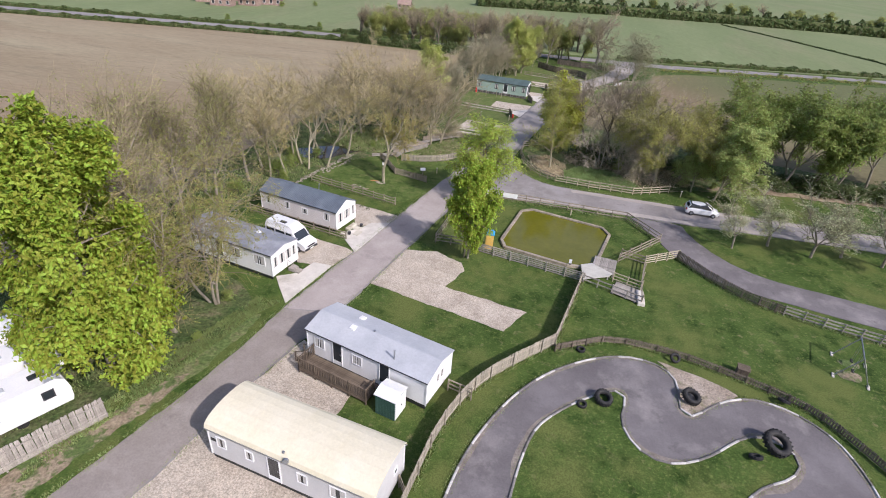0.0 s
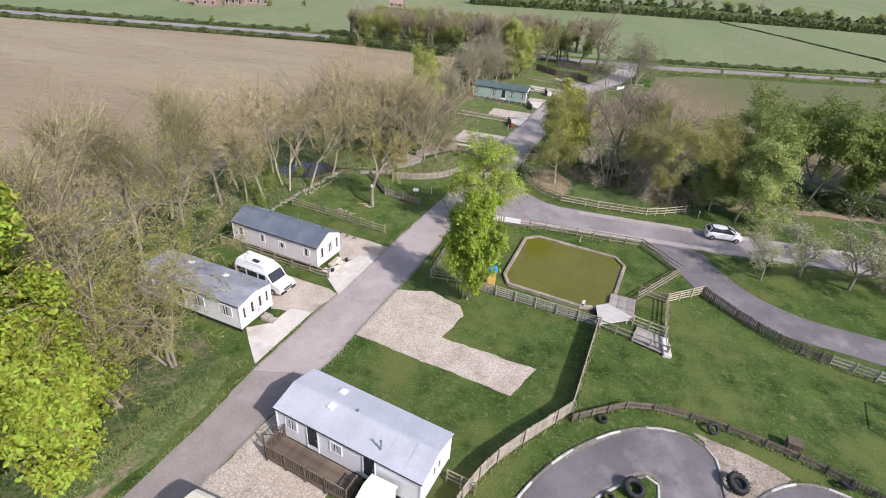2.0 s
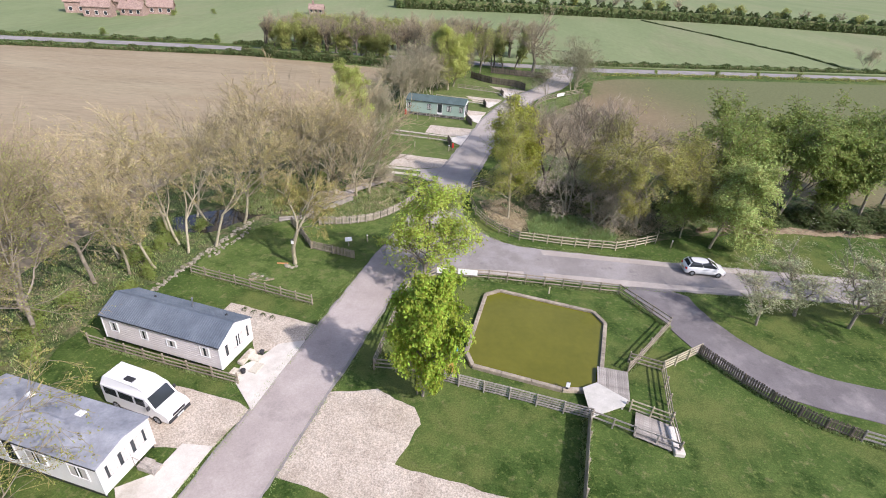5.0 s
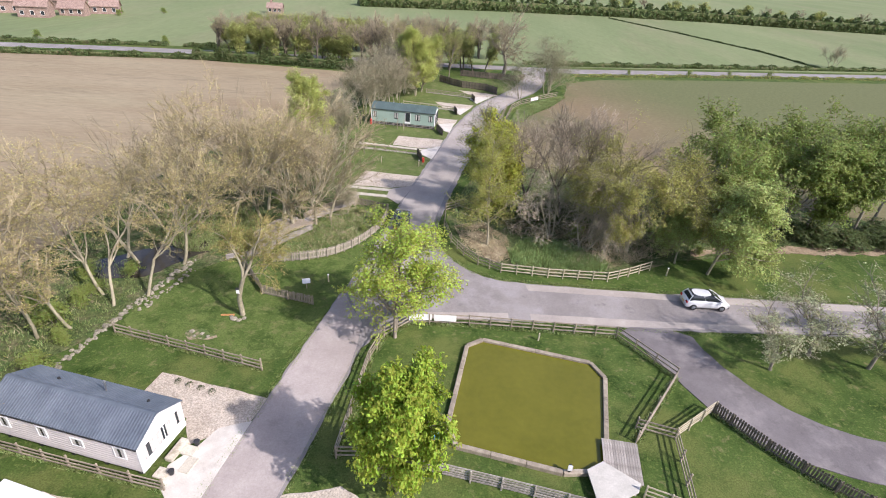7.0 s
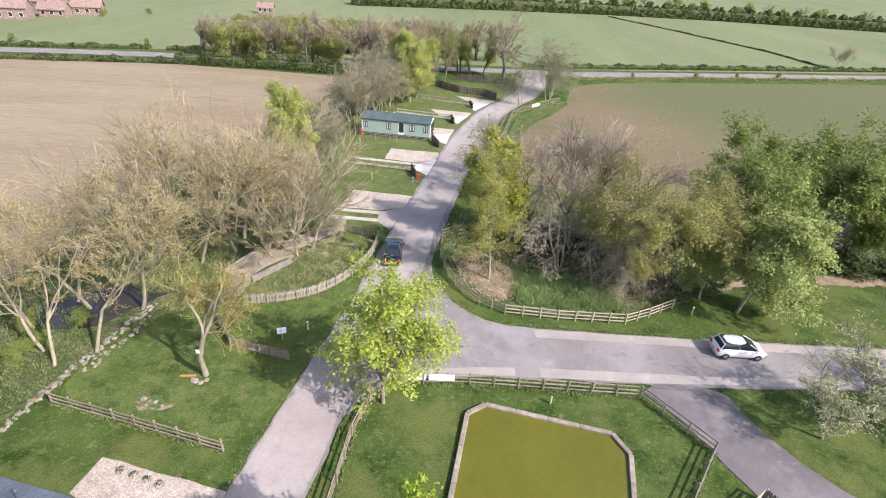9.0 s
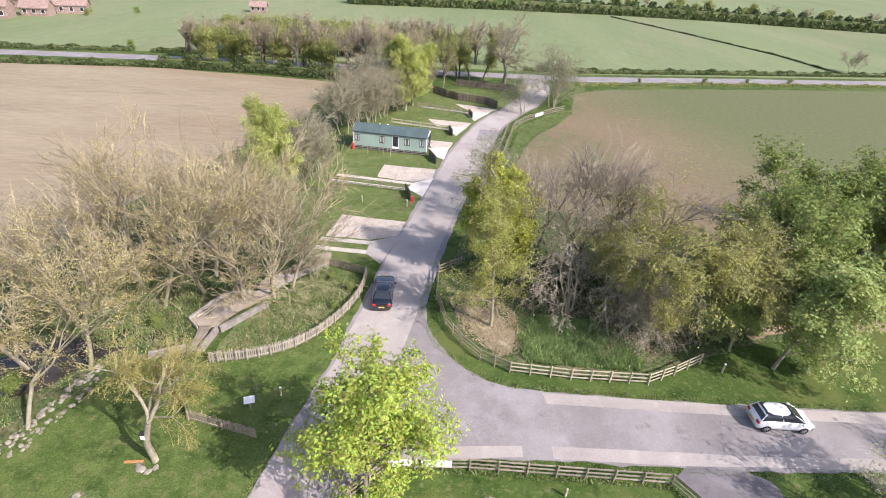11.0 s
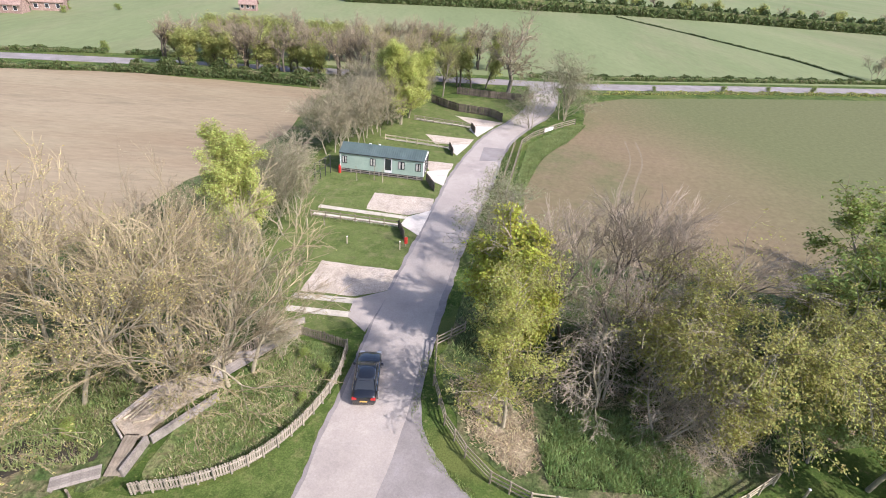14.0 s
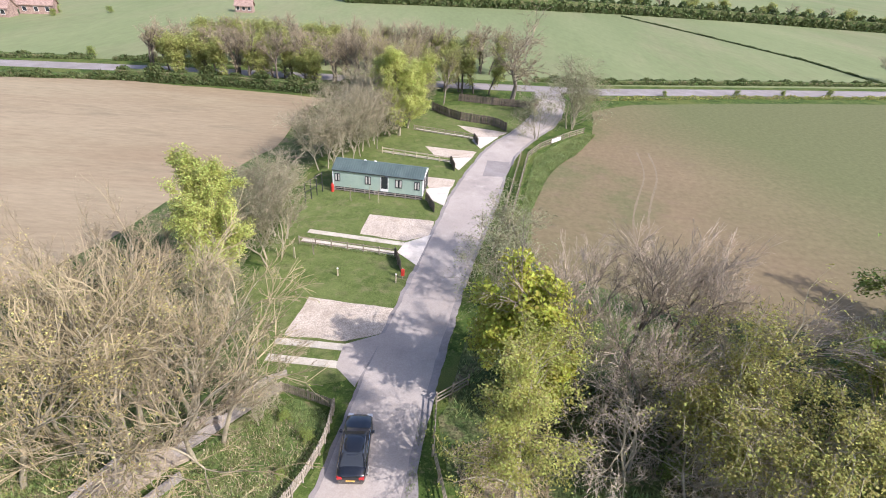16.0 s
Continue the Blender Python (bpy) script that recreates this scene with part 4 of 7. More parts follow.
BARE_A = bare("ash_tree", 11, "bare brown ash tree with a rounded crown of fine twigs", 14.0, clear=1.0, opening=0.48, bark=BARK, twig=TWIG_ASH, buds=6000, bud_mat=LEAF_OLIVE, bud_size=0.06, radius=0.2, shoots=(1, 1, 2, 2, 2, 2))
BARE_B = bare("alder_tree", 23, "bare multi-stemmed alder with pale bark", 11.5, stems=3, lean=0.22, clear=0.8, opening=0.36, twig=TWIG_TAN, buds=2500, bud_mat=LEAF_BROWN, radius=0.24)
BARE_C = bare("sycamore_tree", 37, "bare leaning sycamore with pale stems and tan twigs", 11.6, stems=2, lean=0.26, clear=0.9, opening=0.42, twig=TWIG_WILLOW, buds=9000, bud_size=0.04, radius=0.15, wander=0.09, shoots=(0, 1, 1, 1, 1, 2))
BARE_D = bare("hawthorn_tree", 41, "bare grey-brown twiggy hawthorn", 9.5, stems=3, lean=0.25, clear=0.6, opening=0.5, twig=TWIG_GREY, buds=8000, bud_mat=LEAF_HAZE, bud_size=0.065, radius=0.16)
CROOKED = bare("willow_tree", 53, "crooked bare willow with pale arching limbs", 11.2, stems=2, lean=0.2, clear=0.5, opening=0.42, wander=0.16, bark=PALE_BARK, twig=TWIG_WILLOW, buds=3000, bud_mat=LEAF_OLIVE, bud_size=0.045, radius=0.24, shoots=(1, 1, 1, 1, 1, 1))
WEEPING = drooping("osier_willow", 59, "budding willow with long yellowish drooping twigs", 11, stems=3, limbs=10, split=(6, 5, 3), droop=1.1, bark=BARK, twig=TWIG_GOLD, buds=9000, bud_mat=LEAF_OLIVE, bud_size=0.055, wander=0.2, lean=0.15, radius=0.18)
PEN_TREE = bare("field_maple", 61, "half-bare field maple with ochre buds on upswept limbs", 11.2, clear=1.5, opening=0.46, twig=TWIG_GOLD, buds=12000, bud_size=0.04, bud_mat=LEAF_OAK, radius=0.2, up=(0, 0.05, 0.04, 0.0, -0.04, -0.08, -0.1), lean=0.03, shoots=(0, 2, 2, 2, 2, 2))
COPSE_TREE = bare("copse_alder", 67, "dark-stemmed bare tree with pinkish twigs", 13.2, stems=2, lean=0.12, clear=1.5, opening=0.34, bark=DARK_BARK, twig=TWIG_PINK, buds=2500, bud_mat=LEAF_BROWN, bud_size=0.06, radius=0.22)
ARCH_TREE = drooping("goat_willow", 69, "grey bare willow with arching tangled twigs", 8.0, stems=3, limbs=8, split=(6, 5, 3), lean=0.3, spread=0.8, droop=1.0, bark=PALE_BARK, twig=TWIG_ARCH, buds=800, bud_mat=LEAF_OLIVE, bud_size=0.06, radius=0.16, start=0.12, ratio=0.6)
OAK_BARE = bare("bare_oak", 127, "large bare oak with a wide twiggy crown", 15, clear=0.8, opening=0.55, wander=0.16, bark=BARK, twig=TWIG_DARK, buds=9000, bud_size=0.09, bud_mat=LEAF_BROWN, radius=0.42, lean=0.02)
WOOD_A = bare("woodland_tree", 131, "slim bare woodland tree in brown bud", 9.6, levels=5, clear=1.8, opening=0.34, buds=1900, bud_size=0.075, bud_mat=LEAF_BROWN, radius=0.17, bark=DARK_BARK, twig=TWIG_DARK, lean=0.04, shoots=(1, 1, 2, 2, 2))


def leafy(name, seed, label, height, bark, twig, mat, count, size, spread_leaf=0.22, **kw):
    opts = dict(limbs=12, spread=0.75, droop=0.1, depth=3, split=(7, 7), start=0.2)
    per, hang = kw.pop("per", 10), kw.pop("hang", 0.3)
    opts.update(kw)
    br = grow(seed, height, opts.pop("radius", 0.26), **opts)
    return tree(name, label, br, bark, twig, [("foliage", leaves(br, opts["depth"], count, size, spread_leaf, seed, 0.2, per, hang), mat)], group="trees of the park", sides=(8, 4, 3, 2, 2))


def forked_leafy(name, seed, label, height, bark, twig, mat, count, size, spread_leaf, per=10, hang=0.3, **kw):
    br = fork(seed, height, kw.pop("radius", 0.26), **kw)
    top = max(b[2] for b in br)
    return tree(name, label, br, bark, twig, [("foliage", leaves(br, top, count, size, spread_leaf, seed, 0.1, per, hang), mat)], group="trees of the park", twig_from=4, sides=(8, 6, 4, 3, 2, 2, 2))


MAPLE = leafy("norway_maple", 71, "large maple in dense fresh yellow-green leaf", 16.5, BARK, TWIG, LEAF_MAPLE, 100000, 0.15, 0.3, limbs=34, split=(7, 7), spread=1.05, start=0.02, ratio=0.43, radius=0.28, wander=0.14, droop=0.45, per=6, hang=0.5)
LANE_TREE = leafy("young_sycamore", 73, "young sycamore with bright green leaves, by the pond", 10.6, BARK, TWIG, LEAF_LANE, 30000, 0.125, 0.22, limbs=28, split=(7, 6), spread=0.95, start=0.14, ratio=0.38, radius=0.15, wander=0.11, egg=True, per=4, hang=0.5)
LIME_TREE = leafy("young_lime_tree", 79, "young tree with drooping yellow-green leaves", 10.5, BARK, TWIG, LEAF_FRESH, 18000, 0.09, 0.17, limbs=30, split=(7, 6), spread=0.95, start=0.16, ratio=0.46, radius=0.14, wander=0.13, droop=0.5, per=2, hang=0.7)
BIRCH = leafy("birch_tree", 83, "slender birch with a hanging veil of yellow-green leaves", 14.0, PALE_BARK, TWIG_OCHRE, LEAF_VEIL, 17000, 0.06, 0.2, limbs=44, split=(7, 6), spread=0.8, start=0.2, ratio=0.3, droop=1.0, radius=0.13, wander=0.12, per=2, hang=1.0)
LIGHT_BIRCH = leafy("weeping_birch", 84, "small weeping birch in light green leaf", 11.5, PALE_BARK, TWIG_OCHRE, LEAF_BIRCH, 28000, 0.11, 0.26, limbs=30, split=(7, 6), spread=0.9, start=0.18, ratio=0.42, droop=0.9, radius=0.15, wander=0.14, per=3, hang=1.0)
GREEN_TREE = forked_leafy("broad_green_tree", 89, "broad tree in mid-green spring leaf", 14.0, BARK, TWIG, LEAF_GREEN, 42000, 0.14, 0.32, per=4, hang=0.4, levels=5, clear=0.7, opening=0.5, radius=0.26, stems=2, lean=0.25)
OLIVE_TREE = forked_leafy("spreading_oak", 97, "spreading oak in thin olive-yellow young leaf", 12.4, PALE_BARK, TWIG_GREY, LEAF_OAK, 40000, 0.08, 0.22, per=2, hang=1.0, clear=0.8, opening=0.5, radius=0.27, wander=0.15, up=(0.02, 0.03, 0.0, -0.03, -0.06, -0.1, -0.15), lean=0.05, levels=6, shrink=0.8)
POPLAR = leafy("white_willow", 101, "narrow willow in pale lime-green leaf", 12.5, PALE_BARK, TWIG_OCHRE, LEAF_LIME, 46000, 0.075, 0.2, limbs=36, split=(6, 5), spread=0.5, start=0.1, ratio=0.42, radius=0.18, wander=0.13, per=3, hang=-1.0)
LIME_BUSH = leafy("bright_green_tree", 103, "small tree in bright yellow-green leaf", 10, BARK, TWIG_OCHRE, LEAF_BRIGHT, 28000, 0.11, 0.22, limbs=26, split=(6, 6), spread=0.9, start=0.06, ratio=0.46, radius=0.14, wander=0.15, per=3, hang=0.2)
APPLE = forked_leafy("crab_apple_tree", 107, "small crab apple with pale blossom and leaf", 5.4, BARK, TWIG_GREY, LEAF_BLOSSOM, 3600, 0.055, 0.12, per=2, levels=5, clear=0.7, opening=0.5, radius=0.1, lean=0.05)
SHRUB = leafy("hedge_shrub", 109, "dense dark green shrub", 3, BARK, TWIG, LEAF_GREEN, 2400, 0.12, 0.3, stems=4, limbs=6, split=(4,), depth=2, spread=0.8, start=0.05, ratio=0.6, radius=0.05, per=8)
WILLOW_SHRUB = leafy("grey_willow_shrub", 113, "grey-green willow shrub with small leaves", 7, PALE_BARK, TWIG_GREY, LEAF_HAZE, 5000, 0.06, 0.2, stems=4, limbs=9, split=(5, 4), spread=0.65, start=0.08, ratio=0.5, radius=0.08, per=3)
WOOD_B = forked_leafy("woodland_maple", 137, "slim woodland tree in thin yellow-green leaf", 9.4, DARK_BARK, TWIG_OCHRE, LEAF_WOOD, 4600, 0.135, 0.34, per=2, levels=4, clear=1.5, opening=0.36, radius=0.16, lean=0.04, shoots=(1, 2, 2, 2))

plant(MAPLE, -27.3, 21.0, 1.16, 20, 0.8)
for x, y, s in ((-36, 15, 0.9), (-40, 26, 1.0)):
    plant(BARE_A, x, y, s * 1.1)
for x, y, s in ((-26, 26.2, 1.15), (-25.4, 30.3, 0.95)):
    plant(WEEPING, x, y, s)
for x, y, s in ((-30.5, 31.0, 1.12), (-33, 26, 1.1)):
    plant(BARE_A, x, y, s)
for x, y, s in ((-36.5, 34, 1.05), (-38.8, 42.9, 1.05), (-36.7, 46.5, 0.98), (-37.2, 53.8, 0.95), (-41, 38, 1.0), (-40, 49, 1.0), (-35.5, 39.5, 0.95)):
    plant(BARE_A, x, y, s)
for x, y, s in ((-36.3, 57, 1.0), (-32.6, 58.6, 0.92), (-31.9, 61.6, 0.98), (-31.6, 67.4, 1.1), (-36, 66, 1.0), (-29.7, 76.0, 1.15)):
    plant(BARE_C, x, y, s, wide=1.15)
plant(PEN_TREE, -21.1, 60.4, 0.84, 40, 1.3)
for x, y, s in ((-23.2, 77.7, 1.08), (-20.4, 77.9, 1.05), (-26.2, 78.6, 1.0)):
    plant(CROOKED, x, y, s)
for x, y, s in ((-34.5, 75.0, 0.9), (-19.2, 78.5, 1.0), (-33.3, 83, 0.95), (-28, 85, 0.95), (-30, 91, 0.85)):
    plant(BARE_B, x, y, s)
for x, y, s in ((-21.5, 88.2, 0.75), (-16.6, 80.5, 0.45)):
    plant(BARE_D, x, y, s)
plant(POPLAR, -22.9, 92.6, 1.0, 10, 1.15)
for x, y, s in ((-22.4, 103.5, 1.05), (-25, 107, 1.0), (-21.4, 99.5, 1.05), (-21.8, 122.5, 1.05), (-22.5, 128, 1.1), (-19.8, 126, 1.1), (-18.2, 130, 1.15), (-21.4, 133, 1.1), (-18.6, 136, 1.25), (-16.6, 133.5, 1.0), (-17.0, 140, 1.3), (-20, 142, 1.25), (-17.6, 146, 1.2), (-14.0, 149, 1.0), (-11.5, 154, 1.0)):
    plant(BARE_D, x, y, s)
plant(POPLAR, -13.6, 139.5, 1.08, 120, 1.15)
plant(POPLAR, -12.6, 143.5, 0.92, 220, 1.05)
for x, y, s in ((-17, 150, 0.9), (-12, 157, 0.85), (-18, 156, 0.9), (-7, 160, 0.8)):
    plant(BARE_A, x, y, s)
plant(OAK_BARE, 7.1, 166.0, 1.0, wide=1.3)
plant(LANE_TREE, -6.2, 45.2, 1.12, 0, 0.7)
plant(LIME_TREE, -8.0, 59.0, 1.05, 0, 1.12)
plant(BIRCH, 0.1, 75.6, 1.0, 0, 1.15)
plant(LIME_BUSH, 0.9, 85.0, 1.2, 0, 1.05)
plant(WILLOW_SHRUB, -1.0, 94.2, 1.1, 0, 1.25)
plant(WILLOW_SHRUB, 1.6, 99.5, 1.0, 50, 1.1)
for x, y, s in ((6.6, 83.9, 0.98), (10.2, 82.6, 0.95), (13.8, 86.0, 0.92), (4.4, 87.0, 0.8)):
    plant(COPSE_TREE, x, y, s)
for x, y, s in ((7.4, 78.4, 1.0), (10.6, 75.8, 0.85), (11.8, 78.6, 1.05), (9.6, 80.5, 1.0), (14.6, 80.0, 1.0)):
    plant(ARCH_TREE, x, y, s)
plant(OLIVE_TREE, 15.6, 76.4, 0.95, 0)
plant(OLIVE_TREE, 19.5, 79.5, 0.95, 130)
plant(LIGHT_BIRCH, 23.2, 72.8, 0.98, 90, 1.1)
plant(LIGHT_BIRCH, 20.4, 74.6, 0.7, 200)
for x, y, s in ((28.5, 83, 0.95), (32.5, 80.8, 1.0), (37.5, 84.5, 0.95), (43, 87, 1.0), (49, 88, 1.05)):
    plant(GREEN_TREE, x, y, s)
for x, y, s in ((22.5, 58.5, 1.0), (26.9, 60.7, 1.05), (31.2, 59.6, 1.1), (34.9, 61.0, 1.05), (38.8, 60.2, 1.1), (43, 61, 1.0)):
    plant(APPLE, x, y, s * 1.08, wide=1.15)
plant(WILLOW_SHRUB, 16.2, 149.6, 1.35, 0, 1.15)
plant(WILLOW_SHRUB, 18.2, 153.8, 1.3, 70, 1.2)
plant(WILLOW_SHRUB, 9.8, 143.0, 1.0, 140)
for x, y, s in ((10.5, 79, 0.5), (16, 80, 0.7), (-1.0, 84.5, 0.8), (0.5, 87, 0.9), (-27, 48, 0.4), (-33.5, 55.5, 0.8), (-36, 50, 1.0), (-25, 82, 0.7), (-27.5, 72.5, 0.6), (-24, 92, 0.8), (-35, 60, 0.9), (-37, 64, 0.8), (24, 77, 0.6), (-24.6, 31.0, 0.6), (-23.4, 25.5, 0.5), (-13.6, 76.6, 0.45), (-12.9, 79.2, 0.55), (-14.6, 80.8, 0.5)):
    plant(SHRUB, x, y, s)
rng = random.Random(12)
for k in range(30):
    y = 22 + k * 1.5 + rng.uniform(-0.6, 0.6)
    plant(SHRUB, rng.uniform(-39, -33.5) + (1.0 if y > 50 else -0.5), y, rng.uniform(0.55, 1.1), wide=rng.uniform(0.9, 1.4))
DARK_SHRUB = leafy("bramble_thicket", 151, "low dark bramble thicket at the copse edge", 2.2, DARK_BARK, TWIG_ASH, LEAF_DARK, 2600, 0.11, 0.28, stems=4, limbs=6, split=(4,), depth=2, spread=0.9, start=0.05, ratio=0.7, radius=0.04, per=6)
for k in range(26):
    x = 5 + k * 1.9 + rng.uniform(-0.7, 0.7)
    plant(DARK_SHRUB, x, 80.5 + 0.06 * x + rng.uniform(-1.6, 2.2) + (1.5 if x < 22 else 0), rng.uniform(0.6, 1.1), wide=1.4)
rng = random.Random(5)
for y0, slope, first, last, gap in ((164.2, 0.0, -68, -12, 2.3), (167.6, 0.05, -66, 3, 2.2), (182.5, 0.09, -66, 5, 2.3), (186.5, 0.10, -60, 8, 2.3)):
    x = first
    while x < last:
        y = y0 + (x + 66) * slope + rng.uniform(-1.5, 1.5)
        plant(WOOD_B if rng.random() < (0.65 if x < -30 else 0.42) else WOOD_A, x + rng.uniform(-1.2, 1.2), y, rng.uniform(0.9, 1.08), wide=1.15)
        x += gap


# ---- caravans ----
def window(parent, at, width, height, facing, frame_mat=FRAME_WHITE, curtain=True, mullions=0):
    """A framed pane on a wall. at: the middle of its sill on the wall's face; facing: degrees of the outward normal about z (0 is +x)."""
    m = pose(*at, 0, 0, facing)
    f = Shape()
    w, t = width / 2, 0.07
    for y0, y1, z0, z1 in ((-w - t, w + t, -t, 0), (-w - t, w + t, height, height + t), (-w - t, -w, 0, height), (w, w + t, 0, height)):
        f.box(-0.02, y0, z0, 0.05, y1, z1)
    for k in range(mullions):
        y = -w + width * (k + 1) / (mullions + 1)
        f.box(-0.02, y - 0.03, 0, 0.045, y + 0.03, height)
    win = part("window", f, frame_mat, parent, m=m)
    part("pane", Shape().box(-0.02, -w, 0, 0.02, w, height), GLASS, win)
    if curtain:
        for sgn in (-1, 1):
            part("curtain", Shape().box(0.021, min(sgn * w, sgn * w * 0.3), 0.02, 0.024, max(sgn * w, sgn * w * 0.3), height - 0.02), CURTAIN, win)
    return win


def door(parent, at, width, height, facing, mat=FRAME_WHITE, glazed=True):
    m = pose(*at, 0, 0, facing)
    w = width / 2
    f = Shape()
    for y0, y1, z0, z1 in ((-w - 0.07, -w, 0, height + 0.07), (w, w + 0.07, 0, height + 0.07), (-w, w, height, height + 0.07)):
        f.box(-0.02, y0, z0, 0.05, y1, z1)
    d = part("door", f, FRAME_WHITE, parent, m=m)
    part("leaf", Shape().box(-0.02, -w, 0, 0.025, w, height), GLASS if glazed else mat, d)
    if glazed:
        part("kick_panel", Shape().box(0.026, -w, 0, 0.03, w, height * 0.18), mat, d)
    part("handle", Shape().box(0.026, w - 0.12, height * 0.48, 0.06, w - 0.08, height * 0.56), STEEL, d)
    return d


def caravan(label, x, y, turn, length, width, eave, ridge, wall, roof, style, base=0.5, seam=0.0, ribs=0.0, skirt=True, boards=True):
    """A static caravan: x along its length, its door side towards -y."""
    ob = thing("static_caravan", (x, y, 0), turn, label, "caravan", "static caravans")
    hx, hy = length / 2, width / 2
    body = Shape()
    profile = [(-hy, base), (hy, base), (hy, eave)]
    n = 10
    if style == "barrel":
        tops = [(hy * math.cos(math.pi * k / n), eave + (ridge - eave) * math.sin(math.pi * k / n) ** 0.85) for k in range(1, n)]
    else:
        tops = [(0, ridge)]
    profile += tops + [(-hy, eave)]
    body.loft([[(-hx, py, pz) for py, pz in profile], [(hx, py, pz) for py, pz in profile]])
    part("body", body, wall, ob)
    if boards:
        lines = Shape()
        k = 0
        while base + 0.25 + k * 0.2 < eave - 0.05:
            z = base + 0.25 + k * 0.2
            lines.box(-hx - 0.006, -hy - 0.012, z, hx + 0.006, -hy, z + 0.018)
            lines.box(hx, -hy, z, hx + 0.012, hy, z + 0.018)
            k += 1
        part("cladding_lip", lines, wall, ob)
    for sx in (-1, 1):
        for sy in (-1, 1):
            part("corner_trim", Shape().box(sx * hx - 0.04, sy * hy - 0.04, base, sx * hx + 0.04, sy * hy + 0.04, eave), FRAME_WHITE, ob)
    # roof shell with an overhang
    o = 0.12
    if style == "barrel":
        arc = [((hy + o) * math.cos(math.pi * k / n), eave + 0.02 + (ridge - eave + 0.03) * math.sin(math.pi * k / n) ** 0.85) for k in range(0, n + 1)]
    else:
        drop = (ridge - eave) * o / hy
        arc = [(hy + o, eave - drop + 0.03), (0.12, ridge + 0.04), (0, ridge + 0.05), (-0.12, ridge + 0.04), (-hy - o, eave - drop + 0.03)]
    under = [(py, pz - 0.07) for py, pz in arc[::-1]]
    ring = arc + under
    sh = Shape().loft([[(hx + o, py, pz) for py, pz in ring], [(-hx - o, py, pz) for py, pz in ring]])
    shell = part("roof", sh, roof, ob)
    strip = Shape()
    if ribs:
        k = -hx
        while k < hx + 0.05:
            for a, b in ((arc[0], arc[1]), (arc[4], arc[3])):
                strip.add([(k - 0.045, a[0], a[1]), (k + 0.045, a[0], a[1]), (k + 0.045, b[0], b[1]), (k - 0.045, b[0], b[1]),
                           (k - 0.02, a[0], a[1] + 0.045), (k + 0.02, a[0], a[1] + 0.045), (k + 0.02, b[0], b[1] + 0.045), (k - 0.02, b[0], b[1] + 0.045)],
                          [(4, 5, 6, 7), (0, 1, 5, 4), (1, 2, 6, 5), (2, 3, 7, 6), (3, 0, 4, 7)])
            k += ribs
        part("roof_ribs", strip, roof, shell)
        part("ridge_cap", Shape().loft([[(sx, -0.2, ridge + 0.02), (sx, 0.2, ridge + 0.02), (sx, 0.03, ridge + 0.1), (sx, -0.03, ridge + 0.1)] for sx in (-hx - o, hx + o)]), roof, shell)
    elif seam:
        k = -hx + seam
        while k < hx - 0.3:
            strip = Shape()
            for (ay, az), (by, bz) in zip(arc[:-1], arc[1:]):
                strip.add([(k - 0.02, ay, az), (k + 0.02, ay, az), (k + 0.02, by, bz), (k - 0.02, by, bz), (k - 0.012, ay, az + 0.022), (k + 0.012, ay, az + 0.022), (k + 0.012, by, bz + 0.022), (k - 0.012, by, bz + 0.022)],
                          [(4, 5, 6, 7), (0, 1, 5, 4), (2, 3, 7, 6)])
            part("roof_seam", strip, roof, shell)
            k += seam
    gut = Shape()
    for sy in (-1, 1):
        gut.box(-hx - o, sy * (hy + o) - 0.03, arc[0][1] - 0.1, hx + o, sy * (hy + o) + 0.03, arc[0][1] - 0.02)
    part("gutter", gut, STEEL if style == "barrel" else PLASTIC, ob)
    # chassis, wheels and jacks below
    ch = Shape()
    for sy in (-0.7, 0.7):
        ch.box(-hx + 0.2, sy - 0.05, base - 0.2, hx - 0.2, sy + 0.05, base)
    for k in range(5):
        cx = -hx + 0.5 + k * (length - 1.0) / 4
        for sy in (-hy + 0.25, hy - 0.25):
            ch.box(cx - 0.1, sy - 0.1, 0.04, cx + 0.1, sy + 0.1, base)
    part("chassis", ch, BLACK_STEEL, ob)
    for sy in (-hy + 0.35, hy - 0.35):
        part("wheel", Shape().rod((0.3, sy - 0.1, 0.33), (0.3, sy + 0.1, 0.33), 0.3, n=14), RUBBER, ob)
    if skirt:
        sk = Shape()
        sk.box(-hx + 0.05, -hy + 0.06, 0.1, hx - 0.05, -hy + 0.09, base)
        sk.box(-hx + 0.05, hy - 0.09, 0.1, hx - 0.05, hy - 0.06, base)
        part("skirt", sk, BLACK_STEEL, ob)
    return ob


def flue(parent, x, y, z, h=0.5, lean=0.0):
    s = Shape().rod((x, y, z - 0.1), (x + lean, y, z + h), 0.055, n=10).rod((x + lean, y, z + h), (x + lean, y, z + h + 0.08), 0.09, 0.06, n=10)
    return part("flue", s, STEEL, parent, "thin grey flue pipe")


def roof_vent(parent, x, y, z, w=0.4, tilt=0.0):
    return part("roof_vent", Shape().soft_box(-w / 2, -w / 2, -0.08, w / 2, w / 2, 0.12, 0.03), WHITE_PAINT, parent, "white roof vent", m=pose(x, y, z, tilt, 0, 0))


